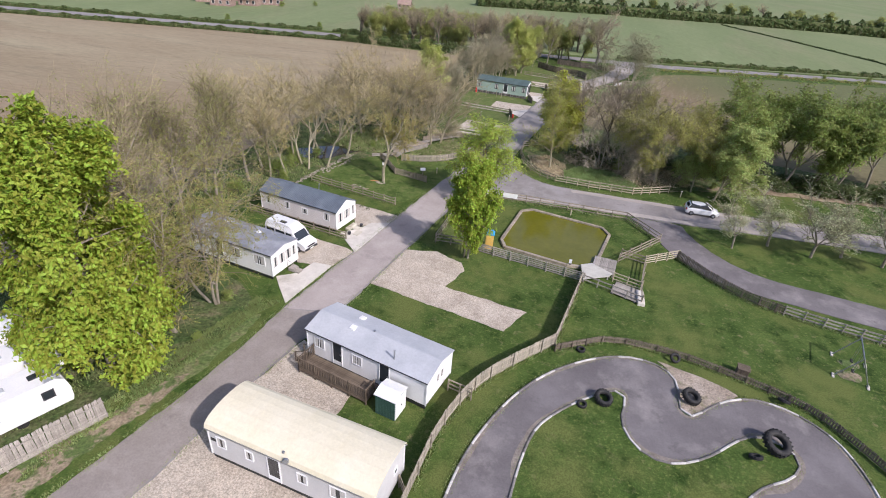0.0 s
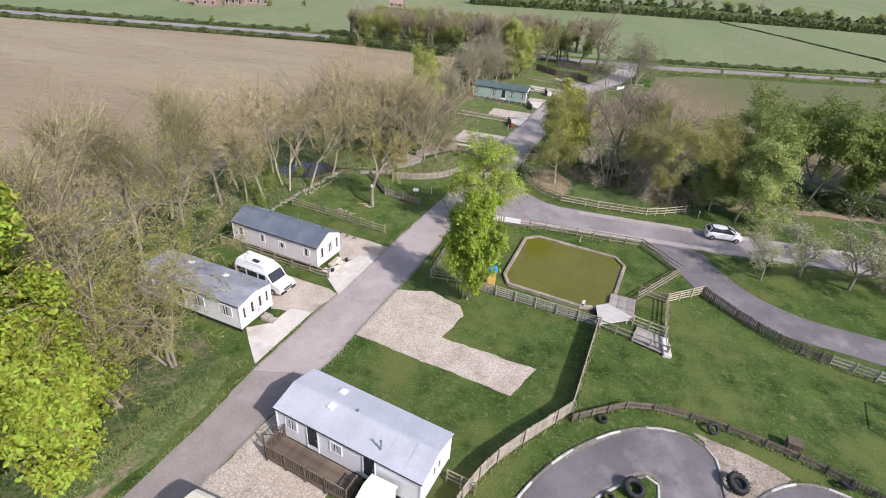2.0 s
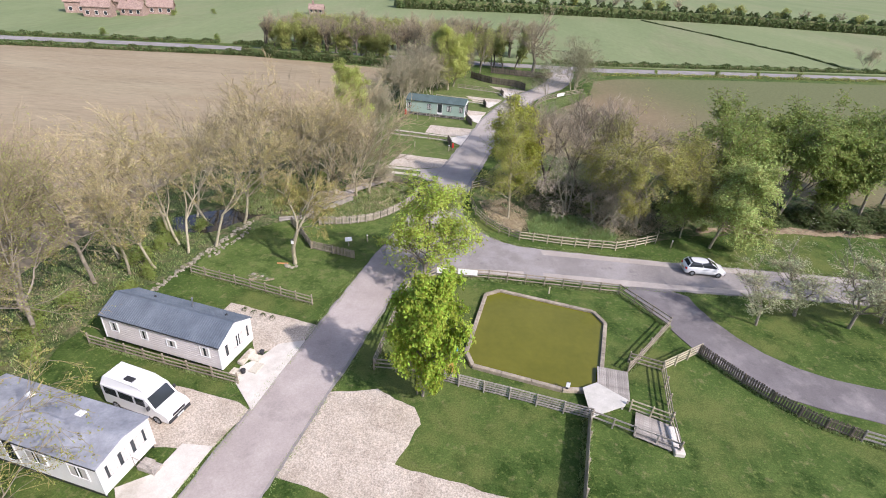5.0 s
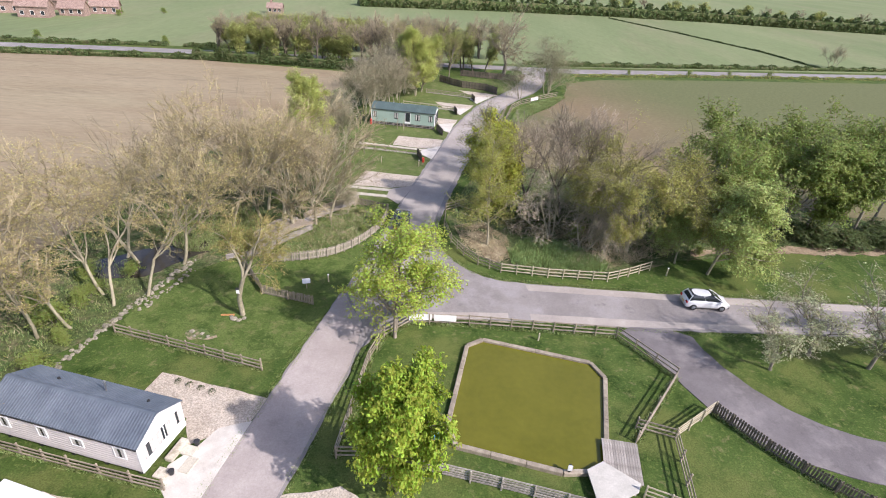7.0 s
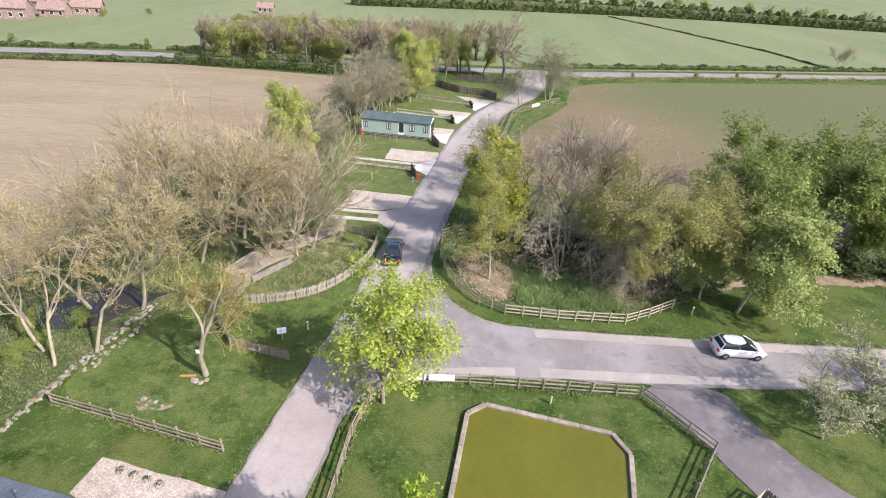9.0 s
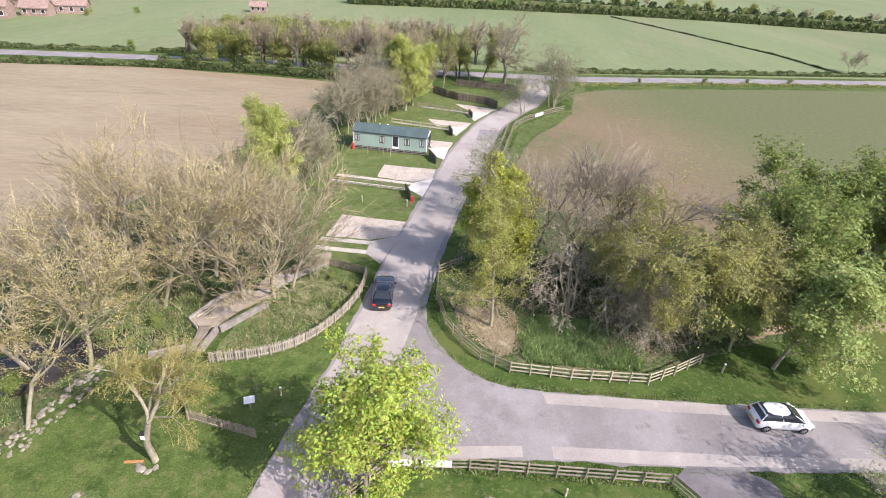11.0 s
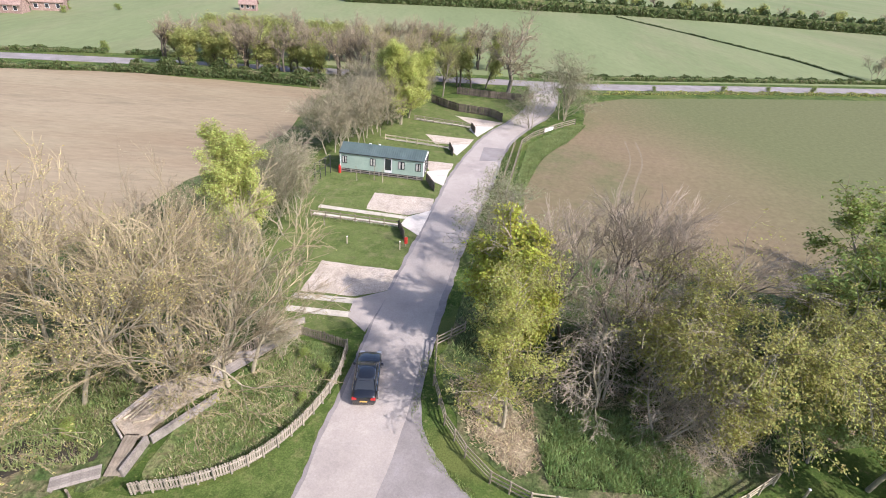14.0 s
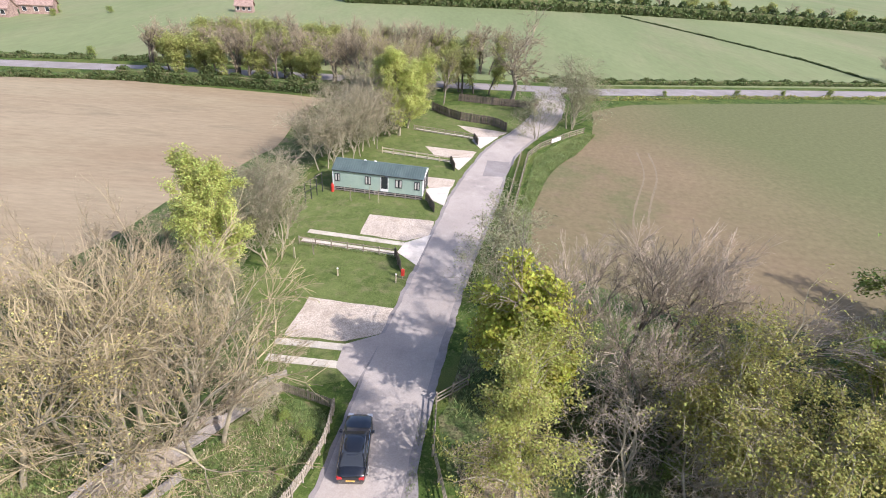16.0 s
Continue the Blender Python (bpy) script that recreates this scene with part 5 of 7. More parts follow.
# cream barrel-roofed caravan
v = caravan("pale grey static caravan with a cream curved roof", -10.3, 17.9, -7.3, 11.0, 3.7, 2.75, 3.45, GREY_WALL, CREAM_ROOF, "barrel", 0.45, seam=1.35, boards=False)
for x, w, h in ((-4.6, 0.55, 0.75), (-2.6, 0.45, 0.65), (1.0, 0.55, 0.7), (3.3, 0.9, 0.8)):
    window(v, (x, -1.85, 1.45), w, h, -90)
door(v, (-0.9, -1.85, 0.5), 0.75, 1.95, -90)
window(v, (5.5, 0.7, 1.7), 0.3, 0.35, 0, curtain=False)
part("vent_grille", Shape().box(-5.35, -1.89, 1.75, -4.95, -1.85, 1.95), PLASTIC, v)
roof_vent(v, -2.7, -1.2, 3.18, 0.4, 20)
flue(v, -0.2, -1.7, 2.85, 0.35)
part("satellite_dish", Shape().rod((0, 0, 0), (0.05, -0.1, 0.03), 0.2, 0.15, n=14).rod((0, 0, 0), (0, 0.1, -0.4), 0.025), STEEL, v, m=pose(0.1, -1.95, 2.95))

# grey caravan with its deck
v = caravan("white static caravan with a pale grey roof and timber deck", -9.3, 27.25, -13.6, 10.3, 3.7, 2.75, 3.2, WHITE_WALL, GREY_ROOF, "gable", 0.5, seam=1.3, boards=False)
for x, w, h in ((-4.0, 0.8, 0.85), (-0.6, 0.75, 0.75)):
    window(v, (x, -1.85, 1.45), w, h, -90, mullions=1)
for x in (-2.35, 1.75):
    door(v, (x, -1.85, 0.55), 0.75, 2.0, -90)
for y in (-0.25, 0.35):
    window(v, (5.15, y, 1.5), 0.4, 0.7, 0)
roof_vent(v, -2.0, -0.35, 3.16, 0.45, 8)
roof_vent(v, -2.2, 1.1, 2.98, 0.45, -12)
part("roof_vent", Shape().rod((-0.4, 0.1, 3.15), (-0.4, 0.1, 3.32), 0.1, n=10), STEEL, v)
flue(v, 2.2, -1.3, 2.95, 0.7)
V2 = v.matrix_world.copy()


def deck(m, x0, x1, y0, y1, z, gap):
    ob = thing("timber_deck", m, 0, "brown stained timber deck with balustrade beside the caravan", "deck")
    plank = Shape().box(0, 0, 0, 1, 0.135, 0.03).mesh("deck_plank", BROWN_TIMBER)
    n = int((y1 - y0) / 0.15)
    for k in range(n):
        p = part("deck_plank", plank, BROWN_TIMBER, ob, m=pose(x0, y0 + k * 0.15, z - 0.03) @ Matrix.Diagonal((x1 - x0, 1, 1, 1)))
    post = Shape().soft_box(-0.05, -0.05, 0, 0.05, 0.05, z + 1.05, 0.015).mesh("post", BROWN_TIMBER)
    baluster = Shape().box(-0.022, -0.022, 0, 0.022, 0.022, 0.78).mesh("baluster", BROWN_TIMBER)
    rail = Shape().box(0, -0.04, 0, 1, 0.04, 0.05).mesh("rail", BROWN_TIMBER)
    joist = Shape().box(0, -0.03, 0, 1, 0.03, 0.2).mesh("fascia", BROWN_TIMBER)
    runs = (((x0, y0), (x1, y0)), ((x0, y1), (x0, y0)), ((x1, y0), (x1, y0 + gap)))
    for (ax, ay), (bx, by) in runs:
        d = Vector((bx - ax, by - ay, 0))
        a = math.degrees(math.atan2(d.y, d.x))
        n = max(1, round(d.length / 1.5))
        for k in range(n + 1):
            q = Vector((ax, ay, 0)) + d * k / n
            part("post", post, BROWN_TIMBER, ob, m=pose(q.x, q.y, 0.0))
        for zz in (z + 0.08, z + 0.92):
            part("rail", rail, BROWN_TIMBER, ob, m=pose(ax, ay, zz, 0, 0, a) @ Matrix.Diagonal((d.length, 1, 1, 1)))
        part("fascia", joist, BROWN_TIMBER, ob, m=pose(ax, ay, z - 0.24, 0, 0, a) @ Matrix.Diagonal((d.length, 1, 1, 1)))
        n = int(d.length / 0.15)
        for k in range(1, n):
            q = Vector((ax, ay, 0)) + d * k / n
            part("baluster", baluster, BROWN_TIMBER, ob, m=pose(q.x, q.y, z + 0.12))
    return ob


deck(V2, -4.6, 1.35, -3.55, -1.9, 0.5, 1.0)
ob = thing("deck_steps", V2 @ pose(-4.65, -2.3, 0), 0, "brown timber steps with handrails up to the deck", "steps")
for k in range(3):
    part("tread", Shape().box(-0.3 * (k + 1), -0.45, 0.36 - k * 0.15, -0.3 * k, 0.45, 0.41 - k * 0.15), BROWN_TIMBER, ob)
for sy in (-0.48, 0.48):
    part("stringer", Shape().rod((-0.95, sy, 0.06), (0, sy, 0.42), 0.05, n=4), BROWN_TIMBER, ob)
    part("handrail", Shape().rod((-0.95, sy, 0.95), (0, sy, 1.45), 0.035, n=6), BROWN_TIMBER, ob)
    part("post", Shape().box(-0.99, sy - 0.04, 0, -0.91, sy + 0.04, 1.0), BROWN_TIMBER, ob)
ob = thing("garden_shed", V2 @ pose(3.05, -3.0, 0, 0, 0, 2), 0, "small green metal shed with a white roof and door", "shed")
part("body", Shape().box(-0.75, -0.75, 0.03, 0.75, 0.75, 1.75), GREEN_PAINT, ob)
ribs = Shape()
for k in range(13):
    ribs.box(-0.72 + k * 0.12 - 0.02, -0.77, 0.03, -0.72 + k * 0.12 + 0.02, -0.75, 1.75)
part("cladding_ribs", ribs, GREEN_PAINT, ob)
part("roof", Shape().loft([[(-0.85, -0.85, 1.78), (0.85, -0.85, 1.78), (0.85, -0.85, 1.84), (-0.85, -0.85, 1.84)], [(-0.85, 0, 2.0), (0.85, 0, 2.0), (0.85, 0, 2.06), (-0.85, 0, 2.06)], [(-0.85, 0.85, 1.78), (0.85, 0.85, 1.78), (0.85, 0.85, 1.84), (-0.85, 0.85, 1.84)]]), WHITE_PAINT, ob, "white sheet roof")
dr = part("door", Shape().box(0.75, -0.7, 0.05, 0.79, 0.7, 1.72), WHITE_PAINT, ob)
part("handle", Shape().box(0.79, 0.02, 0.85, 0.84, 0.08, 0.95), PLASTIC, dr)

# grey-roofed caravan under the willows
v = caravan("white static caravan with a flat grey roof, stains and twig shade in its colour", -27.4, 37.4, -9.8, 10.6, 3.6, 2.75, 3.05, WHITE_WALL, STAIN_SHADE_ROOF, "gable", 0.45, boards=False)
for x, w, n in ((-4.2, 0.6, 0), (-2.6, 0.7, 0), (1.0, 1.3, 1), (3.9, 1.2, 1)):
    window(v, (x, -1.8, 1.4), w, 0.9, -90, mullions=n)
door(v, (-0.9, -1.8, 0.55), 0.75, 1.95, -90)
for y, w in ((-1.3, 0.55), (-0.4, 0.8), (0.5, 0.8), (1.3, 0.55)):
    window(v, (5.3, y, 1.3), w, 1.0, 0)
roof_vent(v, -2.2, 0.9, 2.93, 0.45, -8)
roof_vent(v, 1.8, 0.7, 2.96, 0.45, -8)
steps = Shape().box(5.4, 0.2, 0.05, 6.6, 0.9, 0.2).box(5.4, 0.2, 0.2, 6.1, 0.9, 0.38).rod((6.6, 0.15, 0.05), (6.6, 0.15, 0.95), 0.025).rod((5.4, 0.15, 0.5), (5.4, 0.15, 1.3), 0.025).rod((5.4, 0.15, 1.3), (6.6, 0.15, 0.95), 0.025)
solid("entrance_steps", steps, GREY_TIMBER, "grey steps with a thin handrail at the caravan's end", "steps", m=v.matrix_world.copy())

# slate-roofed caravan
v = caravan("pale pinkish static caravan with a slate-blue ribbed roof", -25.5, 47.6, -11.0, 10.3, 3.6, 2.7, 3.5, BEIGE_WALL, SLATE_ROOF, "gable", 0.55, ribs=0.19, skirt=False)
part("end_wall", Shape().loft([[(5.15, -1.8, 0.55), (5.15, 1.8, 0.55), (5.15, 1.8, 2.7), (5.15, 0, 3.48), (5.15, -1.8, 2.7)], [(5.2, -1.8, 0.55), (5.2, 1.8, 0.55), (5.2, 1.8, 2.7), (5.2, 0, 3.48), (5.2, -1.8, 2.7)]]), WHITE_WALL, v, "white end wall")
for x, w, h in ((-4.1, 0.6, 0.75), (-1.4, 0.55, 0.75), (1.0, 0.7, 0.55), (3.9, 0.65, 0.8)):
    window(v, (x, -1.8, 1.45), w, h, -90)
for y, w, n in ((-1.1, 0.9, 0), (0.15, 1.2, 1), (1.28, 0.6, 0)):
    window(v, (5.2, y, 1.3), w, 1.05, 0, mullions=n)
flue(v, 0.9, 0.9, 3.1, 0.85, 0.12)
part("roof_vent", Shape().rod((-2.5, 0.9, 3.1), (-2.5, 0.9, 3.3), 0.12, 0.08), PLASTIC, v)
part("roof_vent", Shape().rod((3.9, 0.9, 3.1), (3.9, 0.9, 3.3), 0.12, 0.08), PLASTIC, v)
part("roof_vent", Shape().box(-0.2, -1.1, 3.0, 0.15, -0.8, 3.14), SLATE_ROOF, v)
V4 = v.matrix_world.copy()
for bx, by, bw, bd, bh in ((5.8, -1.3, 0.8, 0.7, 0.16), (6.3, 0.5, 0.9, 0.7, 0.14), (5.6, 0.3, 0.5, 1.6, 0.3), (6.9, -0.4, 0.7, 1.1, 0.12)):
    solid("paving_slab", Shape().soft_box(-bw / 2, -bd / 2, 0.03, bw / 2, bd / 2, bh, 0.03), STRIP, "loose pale paving slab at the caravan's end", "paving slab", "", "loose paving slabs", m=V4 @ pose(bx, by, 0))
for bx, by in ((6.4, -1.2), (6.5, 1.0)):
    solid("plant_pot", Shape().rod((0, 0, 0.04), (0, 0, 0.34), 0.14, 0.19, n=12), PLASTIC, "dark round plant pot on the paving", "plant pot", m=V4 @ pose(bx, by, 0.1))
for k in range(4):
    s = Shape()
    r = random.Random(k)
    for j in range(60):
        a, b = r.uniform(0, 6.28), r.uniform(0.2, 0.9)
        p = Vector((math.cos(a) * b * 0.3, math.sin(a) * b * 0.3, 0.05 + 0.35 * (1 - b * b) * r.uniform(0.6, 1)))
        s.add([p, p + Vector((0.06, 0.02, 0.05)), p + Vector((0.02, 0.07, 0.07))], [(0, 1, 2)])
    solid("small_shrub", s, LEAF_DARK, "small dark heather clump in the gravel", "shrub", m=pose(-22.6 + k * 0.9, 52.3 - k * 0.24, 0))

# sage green lodge
v = caravan("sage green static caravan with a dark tiled roof", -13.6, 118.2, -5.6, 11.4, 3.9, 2.85, 3.55, SAGE_WALL, GREEN_ROOF, "gable", 0.6, ribs=0.3)
part("end_wall", Shape().box(5.7, -1.95, 0.6, 5.76, 1.95, 2.85), WHITE_WALL, v, "white end wall")
for x, w, h in ((-5.1, 0.55, 0.9), (-1.2, 0.6, 0.95), (2.7, 0.75, 0.95), (5.0, 0.55, 0.95)):
    window(v, (x, -1.95, 1.4), w, h, -90, PLASTIC)
door(v, (0.9, -1.95, 0.65), 0.85, 1.95, -90)
for y in (-1.0, 0.3, 1.3):
    window(v, (5.76, y, 0.8), 0.7, 1.8, 0, PLASTIC, False)
for x in (-2.2, -0.9):
    part("roof_vent", Shape().box(x - 0.15, 0.5, 3.3, x + 0.15, 0.8, 3.48), WHITE_PAINT, v)
skirt = Shape()
for k in range(9):
    skirt.box(-5.6 + k * 1.3, -2.05, 0.05, -5.45 + k * 1.3, -1.97, 0.62)
skirt.box(-5.7, -2.03, 0.42, 5.7, -1.98, 0.52).box(-5.7, -2.03, 0.15, 5.7, -1.98, 0.25)
part("skirt_slats", skirt, GREY_TIMBER, v)

# touring caravans behind the paling fence
def touring(x, y, turn, length, label):
    ob = thing("touring_caravan", (x, y, 0), turn, label, "caravan", "touring caravans")
    hx = length / 2
    prof = [(-hx, 0.75), (-hx + 0.1, 0.45), (hx - 0.5, 0.45), (hx, 0.8), (hx - 0.05, 1.5), (hx - 0.5, 2.3), (hx - 0.95, 2.6), (-hx + 0.6, 2.62), (-hx + 0.15, 2.3), (-hx - 0.02, 1.5)]
    s = Shape().loft([[(px, -1.0, pz) for px, pz in prof], [(px, -1.12, pz) for px, pz in prof], [(px * 1.0, 1.12, pz) for px, pz in prof], [(px, 1.0, pz) for px, pz in prof]][1:3])
    part("body", s, WHITE_WALL, ob)
    for k, px in enumerate((-hx + 1.4, 0.2, hx - 1.9)):
        part("skylight", Shape().soft_box(px - 0.35, -0.25, 2.6, px + 0.35, 0.25, 2.7, 0.04), GLASS if k != 1 else GREY_ROOF, ob)
    for px, w in ((-hx + 1.2, 0.55), (hx - 1.9, 0.9)):
        window(ob, (px, -1.12, 1.45), w, 0.5, -90, PLASTIC, False)
        window(ob, (px, 1.12, 1.45), w, 0.5, 90, PLASTIC, False)
    glass = Shape().loft([[(hx - 0.04, -0.95, 1.45), (hx - 0.04, 0.95, 1.45), (hx - 0.47, 0.9, 2.2), (hx - 0.47, -0.9, 2.2)], [(hx + 0.03, -0.95, 1.48), (hx + 0.03, 0.95, 1.48), (hx - 0.4, 0.9, 2.23), (hx - 0.4, -0.9, 2.23)]])
    part("front_window", glass, GLASS, ob)
    for sy in (-0.95, 0.95):
        part("wheel", Shape().rod((-0.2, sy - 0.1, 0.32), (-0.2, sy + 0.1, 0.32), 0.32, n=14), RUBBER, ob)
    part("drawbar", Shape().rod((hx - 0.3, -0.5, 0.45), (hx + 1.1, 0, 0.45), 0.04).rod((hx - 0.3, 0.5, 0.45), (hx + 1.1, 0, 0.45), 0.04).rod((hx + 0.9, 0, 0), (hx + 0.9, 0, 0.5), 0.04), STEEL, ob)
    return ob


touring(-29.3, 15.4, -115, 6.2, "white touring caravan parked behind the fence")
touring(-32.2, 17.6, -115, 6.0, "white touring caravan beside another one")
touring(-35.2, 19.6, -115, 6.0, "white touring caravan half hidden by a maple")


# ---- fences ----
def rail_fence(points, height, rails, material, label, spacing=1.8, thick=0.04, deep=0.1, post_w=0.1, lift=0.0, name="post_and_rail_fence"):
    ob = thing(name, (points[0][0], points[0][1], 0), 0, label, "fence")
    inv = Vector((points[0][0], points[0][1], 0))
    post = Shape().soft_box(-post_w / 2, -post_w / 2, -0.2, post_w / 2, post_w / 2, height + 0.06, 0.012).mesh("post", material)
    rail = Shape().box(0, -thick / 2, -deep / 2, 1, thick / 2, deep / 2).mesh("rail", material)
    r = random.Random(len(points) + int(points[0][0] * 10))
    first = True
    for (ax, ay), (bx, by) in zip(points[:-1], points[1:]):
        d = Vector((bx - ax, by - ay, 0))
        a = math.degrees(math.atan2(d.y, d.x))
        n = max(1, round(d.length / spacing))
        for k in range(n):
            p = Vector((ax, ay, 0)) + d * k / n - inv
            part("post", post, material, ob, m=pose(p.x, p.y, lift, r.uniform(-2, 2), r.uniform(-2, 2), a))
            for j in range(rails):
                z = height * (j + 0.72) / rails + r.uniform(-0.012, 0.012)
                off = Vector((-d.y, d.x, 0)).normalized() * (post_w / 2 + thick / 2)
                part("rail", rail, material, ob, m=pose(p.x + off.x, p.y + off.y, z + lift, 0, r.uniform(-0.5, 0.5), a) @ Matrix.Diagonal((d.length / n, 1, 1, 1)))
    p = Vector((*points[-1], 0)) - inv
    part("post", post, material, ob, m=pose(p.x, p.y, lift))
    return ob


def paling_fence(points, height, pitch, board, material, label, spacing=2.2, ragged=0.04, name="paling_fence"):
    ob = thing(name, (points[0][0], points[0][1], 0), 0, label, "fence")
    inv = Vector((points[0][0], points[0][1], 0))
    b = board / 2
    pale = Shape().loft([[(-b, -0.011, 0.03), (b, -0.011, 0.03), (b, 0.011, 0.03), (-b, 0.011, 0.03)], [(-b, -0.011, height - 0.03), (b, -0.011, height - 0.03), (b, 0.011, height - 0.03), (-b, 0.011, height - 0.03)], [(-b * 0.5, -0.011, height), (b * 0.5, -0.011, height), (b * 0.5, 0.011, height), (-b * 0.5, 0.011, height)]]).mesh("pale", material)
    post = Shape().soft_box(-0.05, -0.05, -0.2, 0.05, 0.05, height - 0.02, 0.012).mesh("post", material)
    rail = Shape().box(0, -0.02, -0.045, 1, 0.02, 0.045).mesh("rail", material)
    r = random.Random(int(points[0][0] * 10))
    for (ax, ay), (bx, by) in zip(points[:-1], points[1:]):
        d = Vector((bx - ax, by - ay, 0))
        a = math.degrees(math.atan2(d.y, d.x))
        nrm = Vector((-d.y, d.x, 0)).normalized()
        n = max(1, round(d.length / spacing))
        for k in range(n):
            p = Vector((ax, ay, 0)) + d * k / n - inv
            q = p - nrm * 0.08
            part("post", post, material, ob, m=pose(q.x, q.y, 0, 0, 0, a))
            for z in (height * 0.22, height * 0.78):
                q = p - nrm * 0.03
                part("rail", rail, material, ob, m=pose(q.x, q.y, z, 0, 0, a) @ Matrix.Diagonal((d.length / n, 1, 1, 1)))
        n = max(1, int(d.length / pitch))
        for k in range(n):
            p = Vector((ax, ay, 0)) + d * (k + 0.5) / n - inv
            part("pale", pale, material, ob, m=pose(p.x, p.y, 0, 0, r.uniform(-2, 2), a + r.uniform(-4, 4)) @ Matrix.Diagonal((1, 1, 1 + r.uniform(-ragged, ragged), 1)))
    return ob


paling_fence(rounded([(-4.4, 12.5), (-3.9, 18.2), (-3.5, 22.5), (-2.3, 26.5), (-0.5, 29.5), (3.5, 34.2)], 1, False) + [(5.5, 44.8)], 1.35, 0.15, 0.135, SILVER_TIMBER, "weathered timber paling fence beside the kart track")
paling_fence(rounded([(3.6, 33.6), (5.4, 34.8), (8.1, 36.4), (13.2, 36.3), (17.7, 35.0), (20.7, 33.9), (22.7, 32.8), (24.2, 31), (26.4, 27.5)], 1, False), 0.7, 0.17, 0.12, DARK_TIMBER, "low dark stained paling fence round the kart track", 2.0)
paling_fence(rounded([(15.8, 53.4), (18.9, 49.4), (21.7, 47.0), (24.4, 45.9)], 1, False), 1.05, 0.17, 0.12, DARK_TIMBER, "dark paling fence along the drive")
rail_fence([(24.4, 45.9), (27.5, 45.0), (36, 43)], 1.05, 3, GREY_TIMBER, "silvered rail fence along the drive", 1.5, deep=0.14)
rail_fence([(12.1, 50.7), (15.8, 53.4)], 1.1, 4, PALE_TIMBER, "pale timber field gate fence", 1.6, deep=0.11)
rail_fence([(-10.2, 47.2), (-9.6, 56.0), (-8.9, 58.8), (-7.0, 60.9), (-1.9, 61.25), (10.7, 61.2), (14.2, 56.7), (9.3, 50.2)], 1.1, 3, TIMBER, "weathered three-rail fence round the pond", 1.85, deep=0.11)
rail_fence([(-10.2, 47.2), (-6.9, 47.35), (-6.6, 45.3)], 1.1, 3, TIMBER, "weathered rail fence by the sycamore", 1.7, deep=0.1)
rail_fence([(-5.6, 46.9), (0, 45.9), (5.7, 44.8)], 1.1, 5, GREY_TIMBER, "silvered close-railed fence on the pond's south side", 1.8, deep=0.12)
rail_fence([(5.7, 44.8), (8.4, 43.9), (11.1, 42.9)], 0.95, 2, GREY_TIMBER, "silvered low rails beside the jetty ramp", 1.4, deep=0.12)
rail_fence([(11.1, 42.9), (11.3, 45.4), (12.1, 50.7), (9.6, 51.4)], 1.1, 3, TIMBER, "weathered rail fence beside the ramp", 1.8)
rail_fence([(8.6, 46.1), (11.2, 45.2)], 1.1, 3, PALE_TIMBER, "pale rail barrier at the ramp", 1.4)
rail_fence([(-2.5, 85.2), (-4.8, 83.2), (-4.8, 78.9), (-3.9, 75.4), (-2.5, 73.0), (-1.0, 71.3), (1.3, 70.1)], 1.1, 3, TIMBER, "weathered rail fence at the lane's bend", 1.7)
rail_fence([(1.3, 70.1), (6.0, 69.8), (12.0, 69.9), (14.4, 71.1), (17.1, 72.7)], 1.1, 3, PALE_TIMBER, "pale new rail fence in front of the copse", 1.7)
rail_fence([(-17.3, 54.2), (-23.5, 55.6), (-29.9, 57.0)], 1.05, 3, TIMBER, "weathered rail fence across the grass", 1.8)
rail_fence([(-19.4, 44.2), (-25.5, 45.2), (-32.2, 46.4)], 1.0, 3, TIMBER, "weathered rail fence beside the caravan", 1.8)
rail_fence([(-3.7, 26.6), (-1.9, 26.2)], 1.1, 3, TIMBER, "short rail fence behind the caravan", 1.0)
rail_fence([(-4.6, 18.2), (-4.0, 17.4)], 1.1, 3, TIMBER, "short rail fence behind the cream-roofed caravan", 1.0)
paling_fence(rounded([(-21.4, 69.0), (-18.5, 69.6), (-15.2, 71.4), (-12.9, 75.0), (-11.7, 78.9), (-11.8, 82.1)], 2, False), 1.0, 0.135, 0.1, SILVER_TIMBER, "pale silvered picket fence curving round the wild garden", name="picket_fence")
paling_fence([(-11.8, 82.1), (-15.7, 83.3), (-18.6, 81.4), (-20.8, 78.2)], 0.95, 0.16, 0.1, TIMBER, "weathered picket fence behind the wild garden", name="picket_fence")
paling_fence([(-24.4, 68.4), (-22.6, 66.4), (-20.5, 63.6), (-15.6, 62.5)], 0.95, 0.16, 0.12, TIMBER, "weathered paling fence round the small green", name="picket_fence")
paling_fence([(-28.4, 8.5), (-26.5, 12.5), (-24.2, 17.4)], 1.8, 0.135, 0.13, GREY_TIMBER, "silvered paling fence before the touring caravans", ragged=0.02)
rail_fence([(-20.0, 103.2), (-14.9, 102.7), (-9.9, 102.1)], 0.95, 2, TIMBER, "weathered rail fence beside the pitch", 1.7)
rail_fence([(-15.2, 130.9), (-10, 129.9), (-4.8, 128.9)], 0.95, 2, PALE_TIMBER, "pale rail fence beside the pitch", 1.7, deep=0.16)
rail_fence([(-11.4, 142.6), (-6.2, 141.4), (-1.2, 140.1)], 0.95, 3, TIMBER, "weathered rail fence beside the pitch", 1.7)
